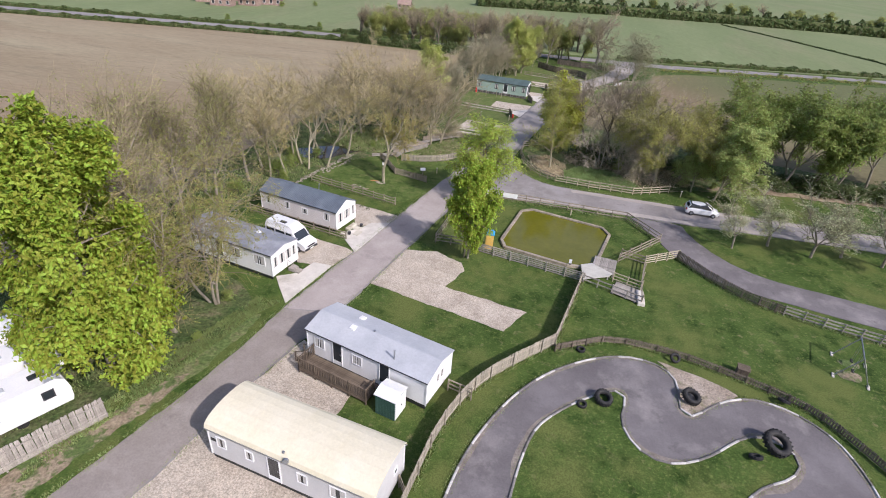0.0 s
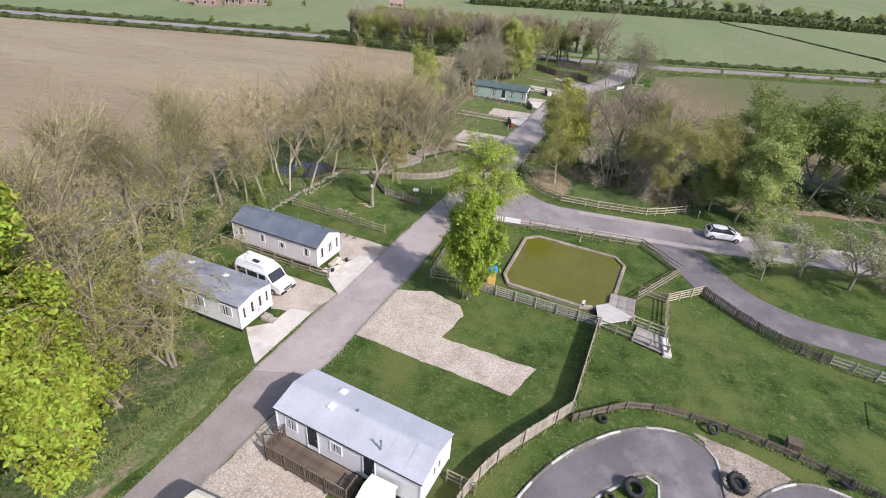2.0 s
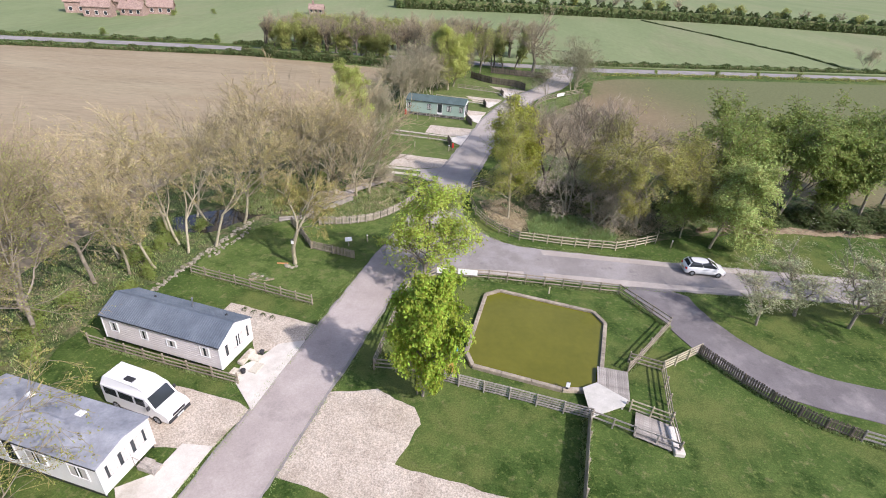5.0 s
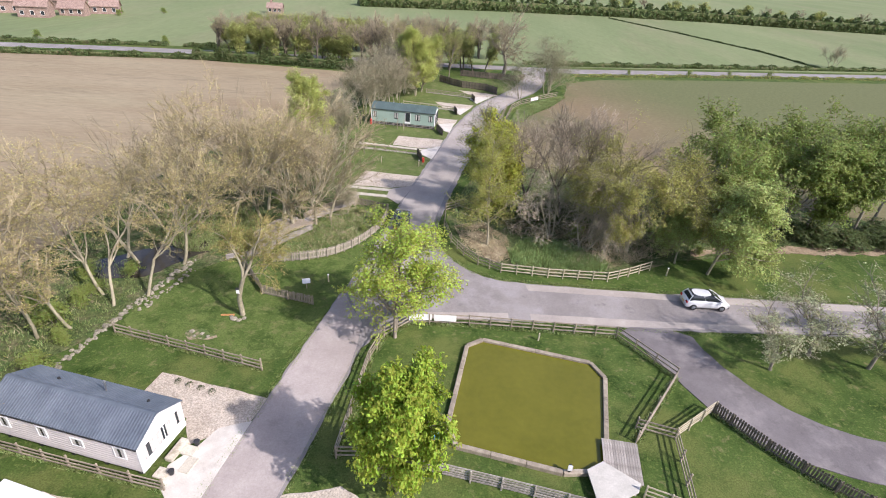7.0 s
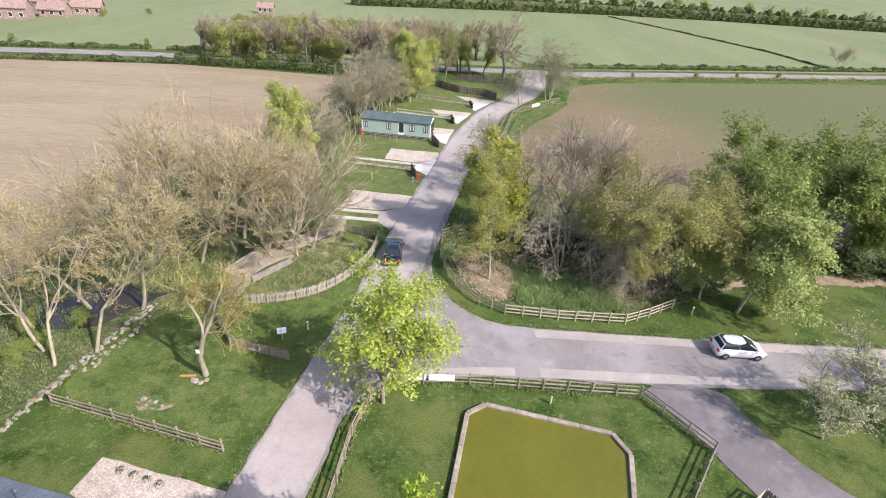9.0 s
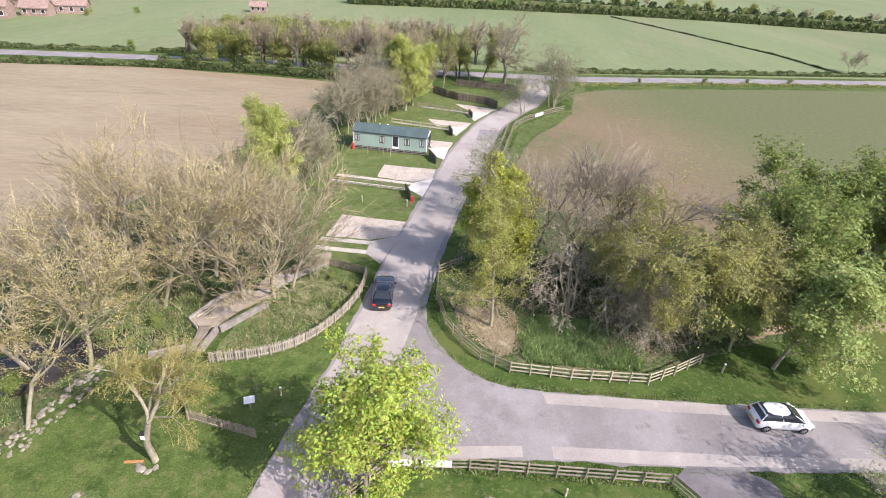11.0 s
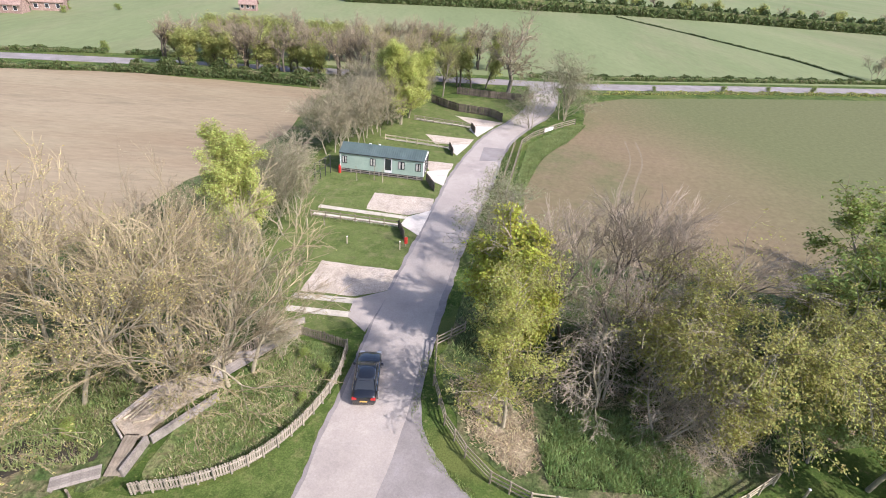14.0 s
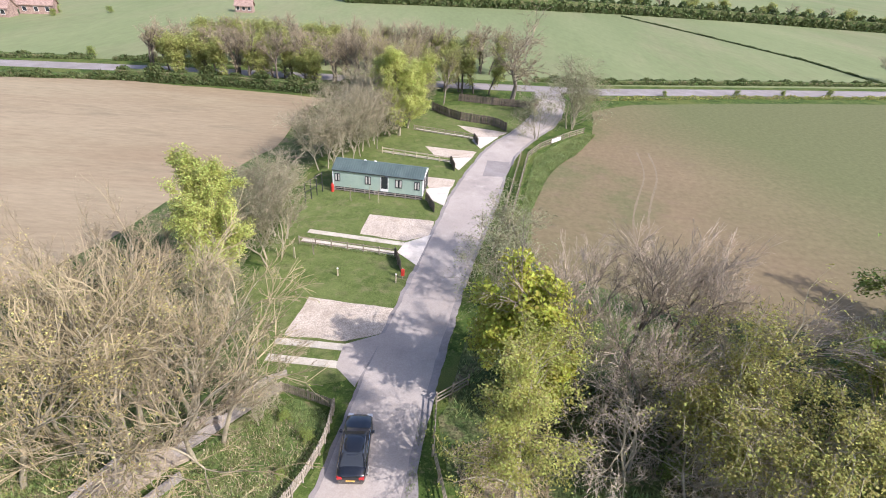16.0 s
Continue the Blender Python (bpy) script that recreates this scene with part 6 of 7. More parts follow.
for a, b in (((-9.85, 102.1), (-9.0, 99.4)), ((-4.8, 128.9), (-4.2, 126.0)), ((-1.2, 140.1), (-0.6, 137.4)), ((-7.6, 115.9), (-6.4, 112.6))):
    paling_fence([a, b], 1.2, 0.14, 0.13, DARK_TIMBER, "short dark boarded screen at the lane", 1.6)
paling_fence(rounded([(-9.0, 155.5), (-4.5, 150.5), (-0.5, 149.5), (3.0, 148.4), (4.6, 145.6)], 1, False), 1.6, 0.2, 0.19, DARK_TIMBER, "dark boarded fence round the last lawn", 2.4)
paling_fence([(-4, 163.5), (3, 162.5), (10.3, 161.9), (12.6, 164.5)], 1.5, 0.2, 0.19, DARK_TIMBER, "dark boarded fence near the park's entrance", 2.4)
rail_fence([(1.0, 102.5), (2.6, 110.8), (4.7, 121.5), (7.0, 133.2), (9.4, 137.8), (12.8, 141.9), (15.6, 145.0), (18.6, 147.9)], 1.1, 3, TIMBER, "weathered rail fence along the field edge", 1.9)
rail_fence([(0.0, 103), (1.7, 111.0), (3.7, 121.7), (6.0, 133.6)], 1.0, 2, TIMBER, "second weathered rail along the lane verge", 2.2)

# white name boards on the fences
for at, turn, w in (((-6.1, 61.0, 0.45), 8, 1.9), ((-4.0, 61.12, 0.45), 2, 1.9), ((12.6, 141.5, 0.35), 47, 2.6)):
    ob = thing("sign_board", at, turn, "plain white board fixed to the fence rails", "sign")
    part("board", Shape().box(-w / 2, -0.08, 0, w / 2, -0.055, 0.62), WHITE_PAINT, ob)
    part("batten", Shape().box(-w / 2, -0.055, 0.28, w / 2, -0.03, 0.34), TIMBER, ob)

# ---- pond, jetty, feeder hut ----
pond_edge = [(-0.8, 59.3), (-2.1, 58.4), (-3.4, 50.2), (-2.8, 48.7), (3.9, 47.3), (6.7, 47.6), (8.5, 55.9), (7.7, 57.5)]
sheet("pond_water", pond_edge, 0.12, POND, "opaque olive-green pond water", "water", depth=0.1)
edging = thing("pond_edging", (0, 0, 0), 0, "weathered timber beams edging the pond", "pond edging")
for i in range(len(pond_edge)):
    (ax, ay), (bx, by) = pond_edge[i], pond_edge[(i + 1) % len(pond_edge)]
    d = Vector((bx - ax, by - ay, 0))
    n = max(1, round(d.length / 2.4))
    for k in range(n):
        p = Vector((ax, ay, 0)) + d * k / n
        part("beam", Shape().soft_box(0.01, -0.17, 0, d.length / n - 0.01, 0.17, 0.3, 0.03), TIMBER, edging, m=pose(p.x, p.y, 0, 0, 0, math.degrees(math.atan2(d.y, d.x))))


def planking(name, label, corner, along, across, z, board, material, gap=0.012):
    """Boards laid side by side over a parallelogram from a corner."""
    ob = thing(name, (corner[0], corner[1], 0), 0, label, "jetty")
    u, w = Vector((*along, 0)), Vector((*across, 0))
    n = max(1, int(w.length / board))
    a = math.degrees(math.atan2(u.y, u.x))
    side = 1 if u.x * w.y - u.y * w.x > 0 else -1
    me = Shape().box(0, 0, -0.04, u.length, side * (w.length / n - gap), 0).mesh("plank", material)
    for k in range(n):
        p = w * k / n
        part("plank", me, material, ob, m=pose(p.x, p.y, z, 0, 0, a))
    leg = Shape().box(-0.07, -0.07, -0.2, 0.07, 0.07, z - 0.04).mesh("leg", material)
    for s in (0.06, 0.94):
        for t in (0.06, 0.94):
            p = u * s + w * t
            part("leg", leg, material, ob, m=pose(p.x, p.y, 0))
    return ob


planking("jetty", "silvered timber jetty at the pond's corner", (6.4, 46.9), (0.45, 3.1), (2.3, -0.25), 0.42, 0.16, GREY_TIMBER)
plate = [(5.6, 44.65), (8.2, 46.1), (8.5, 46.7), (6.5, 48.1), (5.36, 47.4)]
pl = Shape().loft([[(x, y, 0.44) for x, y in plate], [(x, y, 0.52) for x, y in plate]])
for px, py in ((5.7, 44.9), (8.1, 46.25), (5.6, 47.2), (6.5, 47.8)):
    pl.box(px - 0.06, py - 0.06, 0, px + 0.06, py + 0.06, 0.4)
solid("jetty_platform", pl, BLEACHED, "pale sun-bleached platform beside the jetty", "jetty")
planking("ramp", "silvered timber ramp to the jetty", (8.35, 43.75), (2.3, -0.9), (0.62, 2.2), 0.2, 0.2, GREY_TIMBER)
solid("stone_block", Shape().soft_box(10.75, 42.6, 0, 11.45, 44.9, 0.34, 0.06), CONCRETE, "long pale stone block at the end of the ramp", "stone")
ob = thing("pump_post", (4.25, 47.35, 0), 0, "small white and black pump post at the pond", "post")
part("post", Shape().box(-0.08, -0.08, 0, 0.08, 0.08, 0.9), BLACK_STEEL, ob)
part("panel", Shape().box(-0.14, -0.12, 0.5, 0.14, -0.08, 0.95), WHITE_PAINT, ob)
ob = thing("feeder_hut", (-4.5, 48.2, 0), 8, "narrow yellow hut with a bright blue cap by the pond", "hut")
part("body", Shape().soft_box(-0.42, -0.4, 0, 0.42, 0.4, 1.75, 0.03), YELLOW_PAINT, ob)
part("roof", Shape().loft([[(-0.5, -0.48, 1.75), (0.5, -0.48, 1.75), (0.5, 0.48, 1.75), (-0.5, 0.48, 1.75)], [(-0.5, -0.48, 1.82), (0.5, -0.48, 1.82), (0.5, 0.48, 1.82), (-0.5, 0.48, 1.82)], [(-0.3, -0.28, 2.05), (0.3, -0.28, 2.05), (0.3, 0.28, 2.05), (-0.3, 0.28, 2.05)]]), BLUE_PAINT, ob, "bright blue cap")
dr = part("door", Shape().box(-0.3, -0.425, 0.1, 0.3, -0.4, 1.6), YELLOW_PAINT, ob)
part("knob", Shape().rod((0.22, -0.425, 0.85), (0.22, -0.47, 0.85), 0.03), STEEL, dr)
ob = thing("marker_post", (3.9, 60.0, 0), 0, "short pale marker post in the grass", "post")
part("post", Shape().soft_box(-0.06, -0.06, 0, 0.06, 0.06, 0.75, 0.02), PALE_TIMBER, ob)

# ---- kart track kerbs, tyres, swings ----
kerbs = thing("track_kerb", (0, 0, 0), 0, "low kerb pieces in scuffed white and black", "kerb", "", "structure")
kerb_piece = {m: Shape().soft_box(0, -0.08, 0, 1, 0.08, 0.12, 0.03).mesh("kerb_piece", m) for m in (DIRTY_WHITE, BLACK_KERB)}
for loop in (kart_out, kart_in):
    pts = [Vector((*p, 0)) for p in loop] + [Vector((*loop[0], 0))]
    lens = [0.0]
    for a, b in zip(pts[:-1], pts[1:]):
        lens.append(lens[-1] + (b - a).length)

    def along(s):
        for i in range(len(pts) - 1):
            if lens[i + 1] >= s:
                return pts[i].lerp(pts[i + 1], (s - lens[i]) / (lens[i + 1] - lens[i]))
        return pts[-1]

    s, k = 0.0, 0
    while s + 1.0 < lens[-1]:
        a, b = along(s), along(s + 1.0)
        if a.y > 15:
            d = b - a
            m = DIRTY_WHITE if k % 4 < 2 else BLACK_KERB
            part("kerb_piece", kerb_piece[m], m, kerbs, m=pose(a.x, a.y, 0.03, 0, 0, math.degrees(math.atan2(d.y, d.x))) @ Matrix.Diagonal((d.length, 1, 1, 1)))
        s += 1.0
        k += 1


def tyre(x, y, radius, width, tilt, turn, label, lugs):
    """A worn tyre lying or leaning, its tread lugs modelled."""
    lift = radius * abs(math.sin(radians(tilt))) + width / 2 * abs(math.cos(radians(tilt))) + 0.04
    ob = thing("tyre", pose(x, y, lift, tilt, 0, turn), 0, label, "tyre", "old tyres at the track")
    n, ring = 28, 10
    rows = []
    for i in range(n):
        a = 2 * math.pi * i / n
        row = []
        for j in range(ring):
            b = 2 * math.pi * j / ring
            rr = radius * 0.76 + radius * 0.22 * math.copysign(abs(math.cos(b)) ** 0.7, math.cos(b))
            row.append((rr * math.cos(a), rr * math.sin(a), width / 2 * math.copysign(abs(math.sin(b)) ** 0.6, math.sin(b))))
        rows.append(row)
    part("casing", Shape().loft(rows + [rows[0]], caps=False), RUBBER, ob, smooth=True)
    t = Shape()
    for k in range(lugs):
        for sgn in (-1, 1):
            a = 360 * (k + (0.5 if sgn > 0 else 0)) / lugs
            t.box(radius * 0.93, -radius * 0.06, 0, radius * 1.02, radius * 0.06, sgn * width * 0.5, pose(0, 0, 0, 0, 0, a) @ pose(0, 0, 0, sgn * 25, 0, 0))
    part("tread", t, RUBBER, ob)
    return ob


tyre(18.8, 28.4, 0.92, 0.5, 22, 35, "huge dark tractor tyre leaning on the grass", 20)
tyre(7.4, 29.1, 0.66, 0.42, 14, 40, "large dark tractor tyre lying at the kerb", 18)
tyre(13.8, 31.3, 0.68, 0.42, 16, 50, "large dark tractor tyre on the gravel", 18)
for x, y, rr, tl, tn in ((5.7, 34.3, 0.36, 0, 0), (13.2, 35.5, 0.42, 35, 20), (5.9, 28.2, 0.36, 4, 0), (17.2, 27.0, 0.42, 30, 200), (20.7, 33.2, 0.42, 30, 160)):
    tyre(x, y, rr, 0.22, tl, tn, "small worn car tyre on the grass", 16)
ob = thing("litter_box", (18.3, 35.6, 0), -12, "brown timber bin box at the low fence", "bin")
part("body", Shape().box(-0.4, -0.35, 0, 0.4, 0.35, 0.75), BROWN_TIMBER, ob)
part("lid", Shape().soft_box(-0.46, -0.41, 0.75, 0.46, 0.41, 0.82, 0.02), BROWN_TIMBER, ob)
for k in range(5):
    part("slat", Shape().box(-0.38 + k * 0.16, -0.375, 0.04, -0.26 + k * 0.16, -0.35, 0.72), BROWN_TIMBER, ob)
ob = thing("swing_frame", (27.5, 39.2, 0), 72, "grey steel swing frame standing on worn grass", "swing")
part("crossbar", Shape().rod((-1.6, 0, 2.4), (1.6, 0, 2.4), 0.05), STEEL, ob)
for sx in (-1.55, 1.55):
    for sy in (-1.2, 1.2):
        part("leg", Shape().rod((sx, sy, 0), (sx, 0, 2.4), 0.045), STEEL, ob)
        part("foot", Shape().soft_box(sx - 0.3, sy - 0.1, 0, sx + 0.3, sy + 0.1, 0.08, 0.02), CONCRETE, ob, "pale concrete foot")
for k, sx in enumerate((-0.75, 0.75)):
    seat = part("seat", Shape().soft_box(sx - 0.25, -0.1, 0.5, sx + 0.25, 0.1, 0.56, 0.02), RUBBER, ob)
    for dx in (-0.23, 0.23):
        part("chain", Shape().rod((sx + dx, 0, 0.55), (sx + dx, 0, 2.36), 0.012, n=5), STEEL, seat)

# ---- vehicles ----
def wheel(parent, x, y, r, w=0.2):
    t = part("wheel", Shape().rod((x, y - w / 2, r), (x, y + w / 2, r), r, n=20), RUBBER, parent)
    rim = Shape()
    sgn = 1 if y > 0 else -1
    yy = y + sgn * (w / 2 + 0.006)
    rim.rod((x, yy - sgn * 0.02, r), (x, yy, r), r * 0.3, n=12)
    for k in range(7):
        a = 2 * math.pi * k / 7
        rim.rod((x, yy - sgn * 0.005, r), (x + math.cos(a) * r * 0.66, yy - sgn * 0.005, r + math.sin(a) * r * 0.66), 0.035, n=5)
    part("rim", rim, STEEL, t)
    return t


def car(name, label, x, y, turn, length, width, belt, top, stations, cabin, paint, wheels, wr, trim=True):
    """stations: (x along the length as a fraction, bonnet height, half-width factor); cabin: corner fractions of glass and roof."""
    ob = thing(name, (x, y, 0.055), turn, label, "car")
    hw = width / 2
    rings = []
    for fx, top_z, wf in stations:
        px, w = (fx - 0.5) * length, hw * wf
        half = [(w * 0.90, 0.26), (w * 0.97, 0.36), (w, 0.55), (w * 0.995, top_z * 0.8), (w * 0.96, top_z * 0.92), (w * 0.87, top_z * 0.985), (w * 0.5, top_z + 0.025)]
        rings.append([(px, -y, z) for y, z in half] + [(px, y, z) for y, z in half[::-1]])
    part("body", Shape().loft(rings), paint, ob, smooth=True)
    r0, r1, r2, r3 = [(f - 0.5) * length for f in cabin]
    wb, wm, wt = hw * 0.88, hw * 0.8, hw * 0.66
    mid = (belt + top) / 2

    def ring(a, b, w, z, cut):
        return [(a, -w + cut, z), (a + cut, -w, z), (b - cut, -w, z), (b, -w + cut, z), (b, w - cut, z), (b - cut, w, z), (a + cut, w, z), (a, w - cut, z)]
    glass = Shape().loft([ring(r0, r3, wb, belt - 0.03, 0.12), ring(r0 * 0.42 + r1 * 0.58, r3 * 0.42 + r2 * 0.58, wm, mid + 0.02, 0.12), ring(r1, r2, wt, top - 0.06, 0.12)])
    part("glasshouse", glass, GLASS, ob, "dark car glass")
    arch = []
    for k in range(7):
        f = k / 6
        px = r1 - 0.12 + (r2 - r1 + 0.2) * f
        z = top - 0.10 * (2 * f - 1) ** 2
        ws = wt + 0.03 - 0.05 * (2 * f - 1) ** 2
        arch.append([(px, -ws, z - 0.09), (px, -ws * 0.94, z - 0.035), (px, -ws * 0.55, z), (px, ws * 0.55, z), (px, ws * 0.94, z - 0.035), (px, ws, z - 0.09)])
    part("roof", Shape().loft(arch), paint, ob, smooth=True)
    for sy in (-1, 1):
        for (ax, bx) in ((r0, r1), ((r0 + r3) / 2, (r1 + r2) / 2), (r3, r2)):
            part("pillar", Shape().rod((ax, sy * wb, belt - 0.02), (bx, sy * wt, top - 0.05), 0.035, n=6), paint, ob)
        if trim:
            path = [(r0 + 0.1, wb + 0.012, belt + 0.01), (r1, wt + 0.02, top - 0.08), (r2, wt + 0.02, top - 0.08), (r3 - 0.1, wb + 0.012, belt + 0.01)]
            frame_line = Shape()
            for a, b in zip(path, path[1:] + path[:1]):
                frame_line.rod((a[0], sy * a[1], a[2]), (b[0], sy * b[1], b[2]), 0.018, n=5)
            part("window_trim", frame_line, CHROME, ob)
        part("mirror", Shape().soft_box((r2 * 0.4 + r3 * 0.6) - 0.08, sy * (hw + 0.09) - 0.1, belt - 0.02, (r2 * 0.4 + r3 * 0.6) + 0.08, sy * (hw + 0.09) + 0.1, belt + 0.13, 0.03), paint, ob)
        for fx in wheels:
            wheel(ob, (fx - 0.5) * length, sy * (hw - 0.1), wr)
        part("headlight", Shape().soft_box(length / 2 - 0.32, sy * hw * 0.68 - 0.2, 0.58, length / 2 - 0.03, sy * hw * 0.68 + 0.16, 0.74, 0.03), LAMP_CLEAR, ob)
        part("tail_light", Shape().soft_box(-length / 2 - 0.02, sy * hw * 0.7 - 0.17, 0.7, -length / 2 + 0.2, sy * hw * 0.7 + 0.17, 0.88, 0.03), LAMP_RED, ob)
    part("bumper", Shape().soft_box(length / 2 - 0.1, -hw * 0.8, 0.26, length / 2 + 0.03, hw * 0.8, 0.46, 0.03), PLASTIC, ob)
    part("number_plate", Shape().box(-length / 2 - 0.02, -0.26, 0.5, -length / 2 + 0.01, 0.26, 0.61), YELLOW_PAINT, ob, "plain yellow rear plate")
    return ob


SALOON = ((0.0, 0.86, 0.82), (0.03, 0.98, 0.93), (0.16, 1.02, 0.99), (0.3, 1.0, 1.0), (0.62, 0.97, 1.0), (0.8, 0.9, 0.99), (0.93, 0.8, 0.94), (0.985, 0.66, 0.84), (1.0, 0.55, 0.74))
HATCH = ((0.0, 0.8, 0.84), (0.03, 1.0, 0.94), (0.15, 1.04, 0.99), (0.5, 1.02, 1.0), (0.72, 0.98, 1.0), (0.86, 0.9, 0.97), (0.96, 0.76, 0.88), (1.0, 0.58, 0.76))
car("black_saloon_car", "glossy black saloon car driving up the lane", -9.65, 78.8, 93, 4.9, 1.84, 0.97, 1.45, SALOON, (0.1, 0.26, 0.54, 0.72), CAR_BLACK, (0.19, 0.8), 0.33)
car("white_hatchback_car", "white hatchback car on the lane", 20.4, 66.9, 1, 4.1, 1.75, 0.98, 1.54, HATCH, (0.03, 0.12, 0.6, 0.82), CAR_WHITE, (0.17, 0.82), 0.31, False)

ob = thing("camper_van", (-24.2, 41.3, 0.05), -13, "white high-top camper van parked on gravel", "van")
L2 = 2.6
low = [(-L2, 0.35), (L2 - 0.1, 0.35), (L2, 0.6), (L2 - 0.02, 0.85), (L2 - 0.35, 1.05), (L2 - 0.95, 1.18), (L2 - 1.55, 1.95), (-L2, 1.95)]
part("body", Shape().loft([[(px, -0.93, pz) for px, pz in low], [(px, 0.93, pz) for px, pz in low]]), CAR_WHITE, ob)
high = [(-L2 + 0.02, 1.95), (L2 - 1.5, 1.95), (L2 - 1.75, 2.3), (L2 - 2.2, 2.52), (-L2 + 0.25, 2.55), (-L2 + 0.06, 2.35)]
part("high_roof", Shape().loft([[(px, -0.9, pz) for px, pz in high[:2]] + [(px, -0.72, pz) for px, pz in high[2:]], [(px, 0.9, pz) for px, pz in high[:2]] + [(px, 0.72, pz) for px, pz in high[2:]]]), CAR_WHITE, ob, "moulded white high roof")
part("windscreen", Shape().loft([[(L2 - 0.98, -0.82, 1.22), (L2 - 0.98, 0.82, 1.22), (L2 - 1.5, 0.78, 1.9), (L2 - 1.5, -0.78, 1.9)], [(L2 - 0.93, -0.82, 1.24), (L2 - 0.93, 0.82, 1.24), (L2 - 1.45, 0.78, 1.92), (L2 - 1.45, -0.78, 1.92)]]), GLASS, ob)
for sy in (-1, 1):
    for x0, x1 in ((-2.35, -1.35), (-1.15, 0.0), (0.2, 0.95)):
        part("side_window", Shape().box(x0, sy * 0.925, 1.22, x1, sy * 0.945, 1.82), GLASS, ob)
    for wx in (-1.7, 1.65):
        wheel(ob, wx, sy * 0.84, 0.33)
    part("headlight", Shape().soft_box(L2 - 0.08, sy * 0.68 - 0.16, 0.66, L2 + 0.02, sy * 0.68 + 0.16, 0.84, 0.02), LAMP_CLEAR, ob)
    part("mirror", Shape().soft_box(1.3, sy * 1.08 - 0.1, 1.25, 1.42, sy * 1.08 + 0.1, 1.55, 0.03), PLASTIC, ob)
part("grille", Shape().box(L2 - 0.04, -0.5, 0.66, L2 + 0.03, 0.5, 0.82), PLASTIC, ob)
part("bumper", Shape().soft_box(L2 - 0.05, -0.9, 0.36, L2 + 0.08, 0.9, 0.56, 0.03), PLASTIC, ob)
part("number_plate", Shape().box(L2 + 0.08, -0.26, 0.4, L2 + 0.095, 0.26, 0.51), WHITE_PAINT, ob)
part("roof_vent", Shape().soft_box(-0.9, -0.5, 2.52, -0.2, -0.15, 2.62, 0.02), PLASTIC, ob)

# ---- small things along the lane ----
ob = thing("information_board", (-16.9, 64.9, 0), 20, "small pale lectern board on the green", "sign")
part("leg", Shape().box(-0.05, -0.05, 0, 0.05, 0.05, 0.8), TIMBER, ob)
part("panel", Shape().box(-0.35, -0.25, 0, 0.35, 0.25, 0.03), WHITE_PAINT, ob, m=pose(0, 0, 0.82, 28))
for x, y, h in ((-15.2, 66.2, 0.8), (18.6, 71.9, 0.9), (-9.3, 97.6, 0.95), (-14.9, 98, 0.85)):
    ob = thing("marker_post", (x, y, 0), 0, "short pale marker post in the grass", "post")
    part("post", Shape().soft_box(-0.06, -0.06, 0, 0.06, 0.06, h, 0.02), PALE_TIMBER, ob)
    part("cap", Shape().soft_box(-0.075, -0.075, h, 0.075, 0.075, h + 0.05, 0.02), WHITE_PAINT, ob)
ob = thing("extinguisher_point", (-8.75, 98.4, 0), 10, "red fire point box on a post", "fire point")
part("post", Shape().box(-0.05, -0.05, 0, 0.05, 0.05, 1.2), TIMBER, ob)
part("box", Shape().soft_box(-0.17, -0.2, 0.4, 0.17, -0.05, 1.15, 0.03), RED_PAINT, ob)
ob = thing("gas_bottle", (-19.5, 116.4, 0), 0, "red gas bottle at the lodge's corner", "gas bottle")
part("cylinder", Shape().rod((0, 0, 0.02), (0, 0, 0.95), 0.2, n=14), RED_PAINT, ob)
part("collar", Shape().rod((0, 0, 0.95), (0, 0, 1.15), 0.11, n=10), RED_PAINT, ob)
ob = thing("bird_box", (-20.95, 60.15, 0), 0, "", "bird box")
ob["label"] = "small white and black bird box on a maple trunk"
part("box", Shape().box(-0.13, -0.3, 2.6, 0.13, -0.1, 3.0), WHITE_PAINT, ob)
part("roof", Shape().box(-0.16, -0.34, 3.0, 0.16, -0.08, 3.05), BLACK_STEEL, ob)
ob = thing("play_frame", (-21.3, 114.4, 0), 70, "dark steel frame of posts behind the lodge", "frame")
for sx in (-1.8, -0.6, 0.6, 1.8):
    part("post", Shape().rod((sx, 0, 0), (sx, 0, 2.6), 0.06), BLACK_STEEL, ob)
for z in (1.3, 2.5):
    part("bar", Shape().rod((-1.8, 0, z), (1.8, 0, z), 0.04), BLACK_STEEL, ob)

# staked saplings on the lawns of the pitches
for k, (x, y) in enumerate(((-16.7, 114.1), (-14.5, 114.8), (-13.3, 114.3), (-19.8, 100.4), (-18.0, 101.3))):
    r = random.Random(40 + k)
    ob = thing("sapling", (x, y, 0), r.uniform(0, 360), "thin bare sapling tied to a pale stake", "sapling", "staked saplings")
    part("stem", Shape().rod((0, 0, 0), (0.05, 0.03, 1.0), 0.03, 0.022, n=6).rod((0.05, 0.03, 1.0), (0.02, 0.0, 2.1), 0.022, 0.008, n=6), BARK, ob)
    part("stake", Shape().rod((0.14, 0, 0), (0.14, 0, 1.3), 0.035, n=6), PALE_TIMBER, ob, "pale round stake")
    twigs = Shape()
    for j in range(12):
        h, a = 0.9 + j * 0.09, r.uniform(0, 6.28)
        twigs.rod((0.04, 0.02, h), (0.04 + 0.45 * math.cos(a), 0.02 + 0.45 * math.sin(a), h + 0.4), 0.012, 0.005, n=3)
    part("twig_crown", twigs, TWIG_GREY, ob)["kind"] = "stuff"

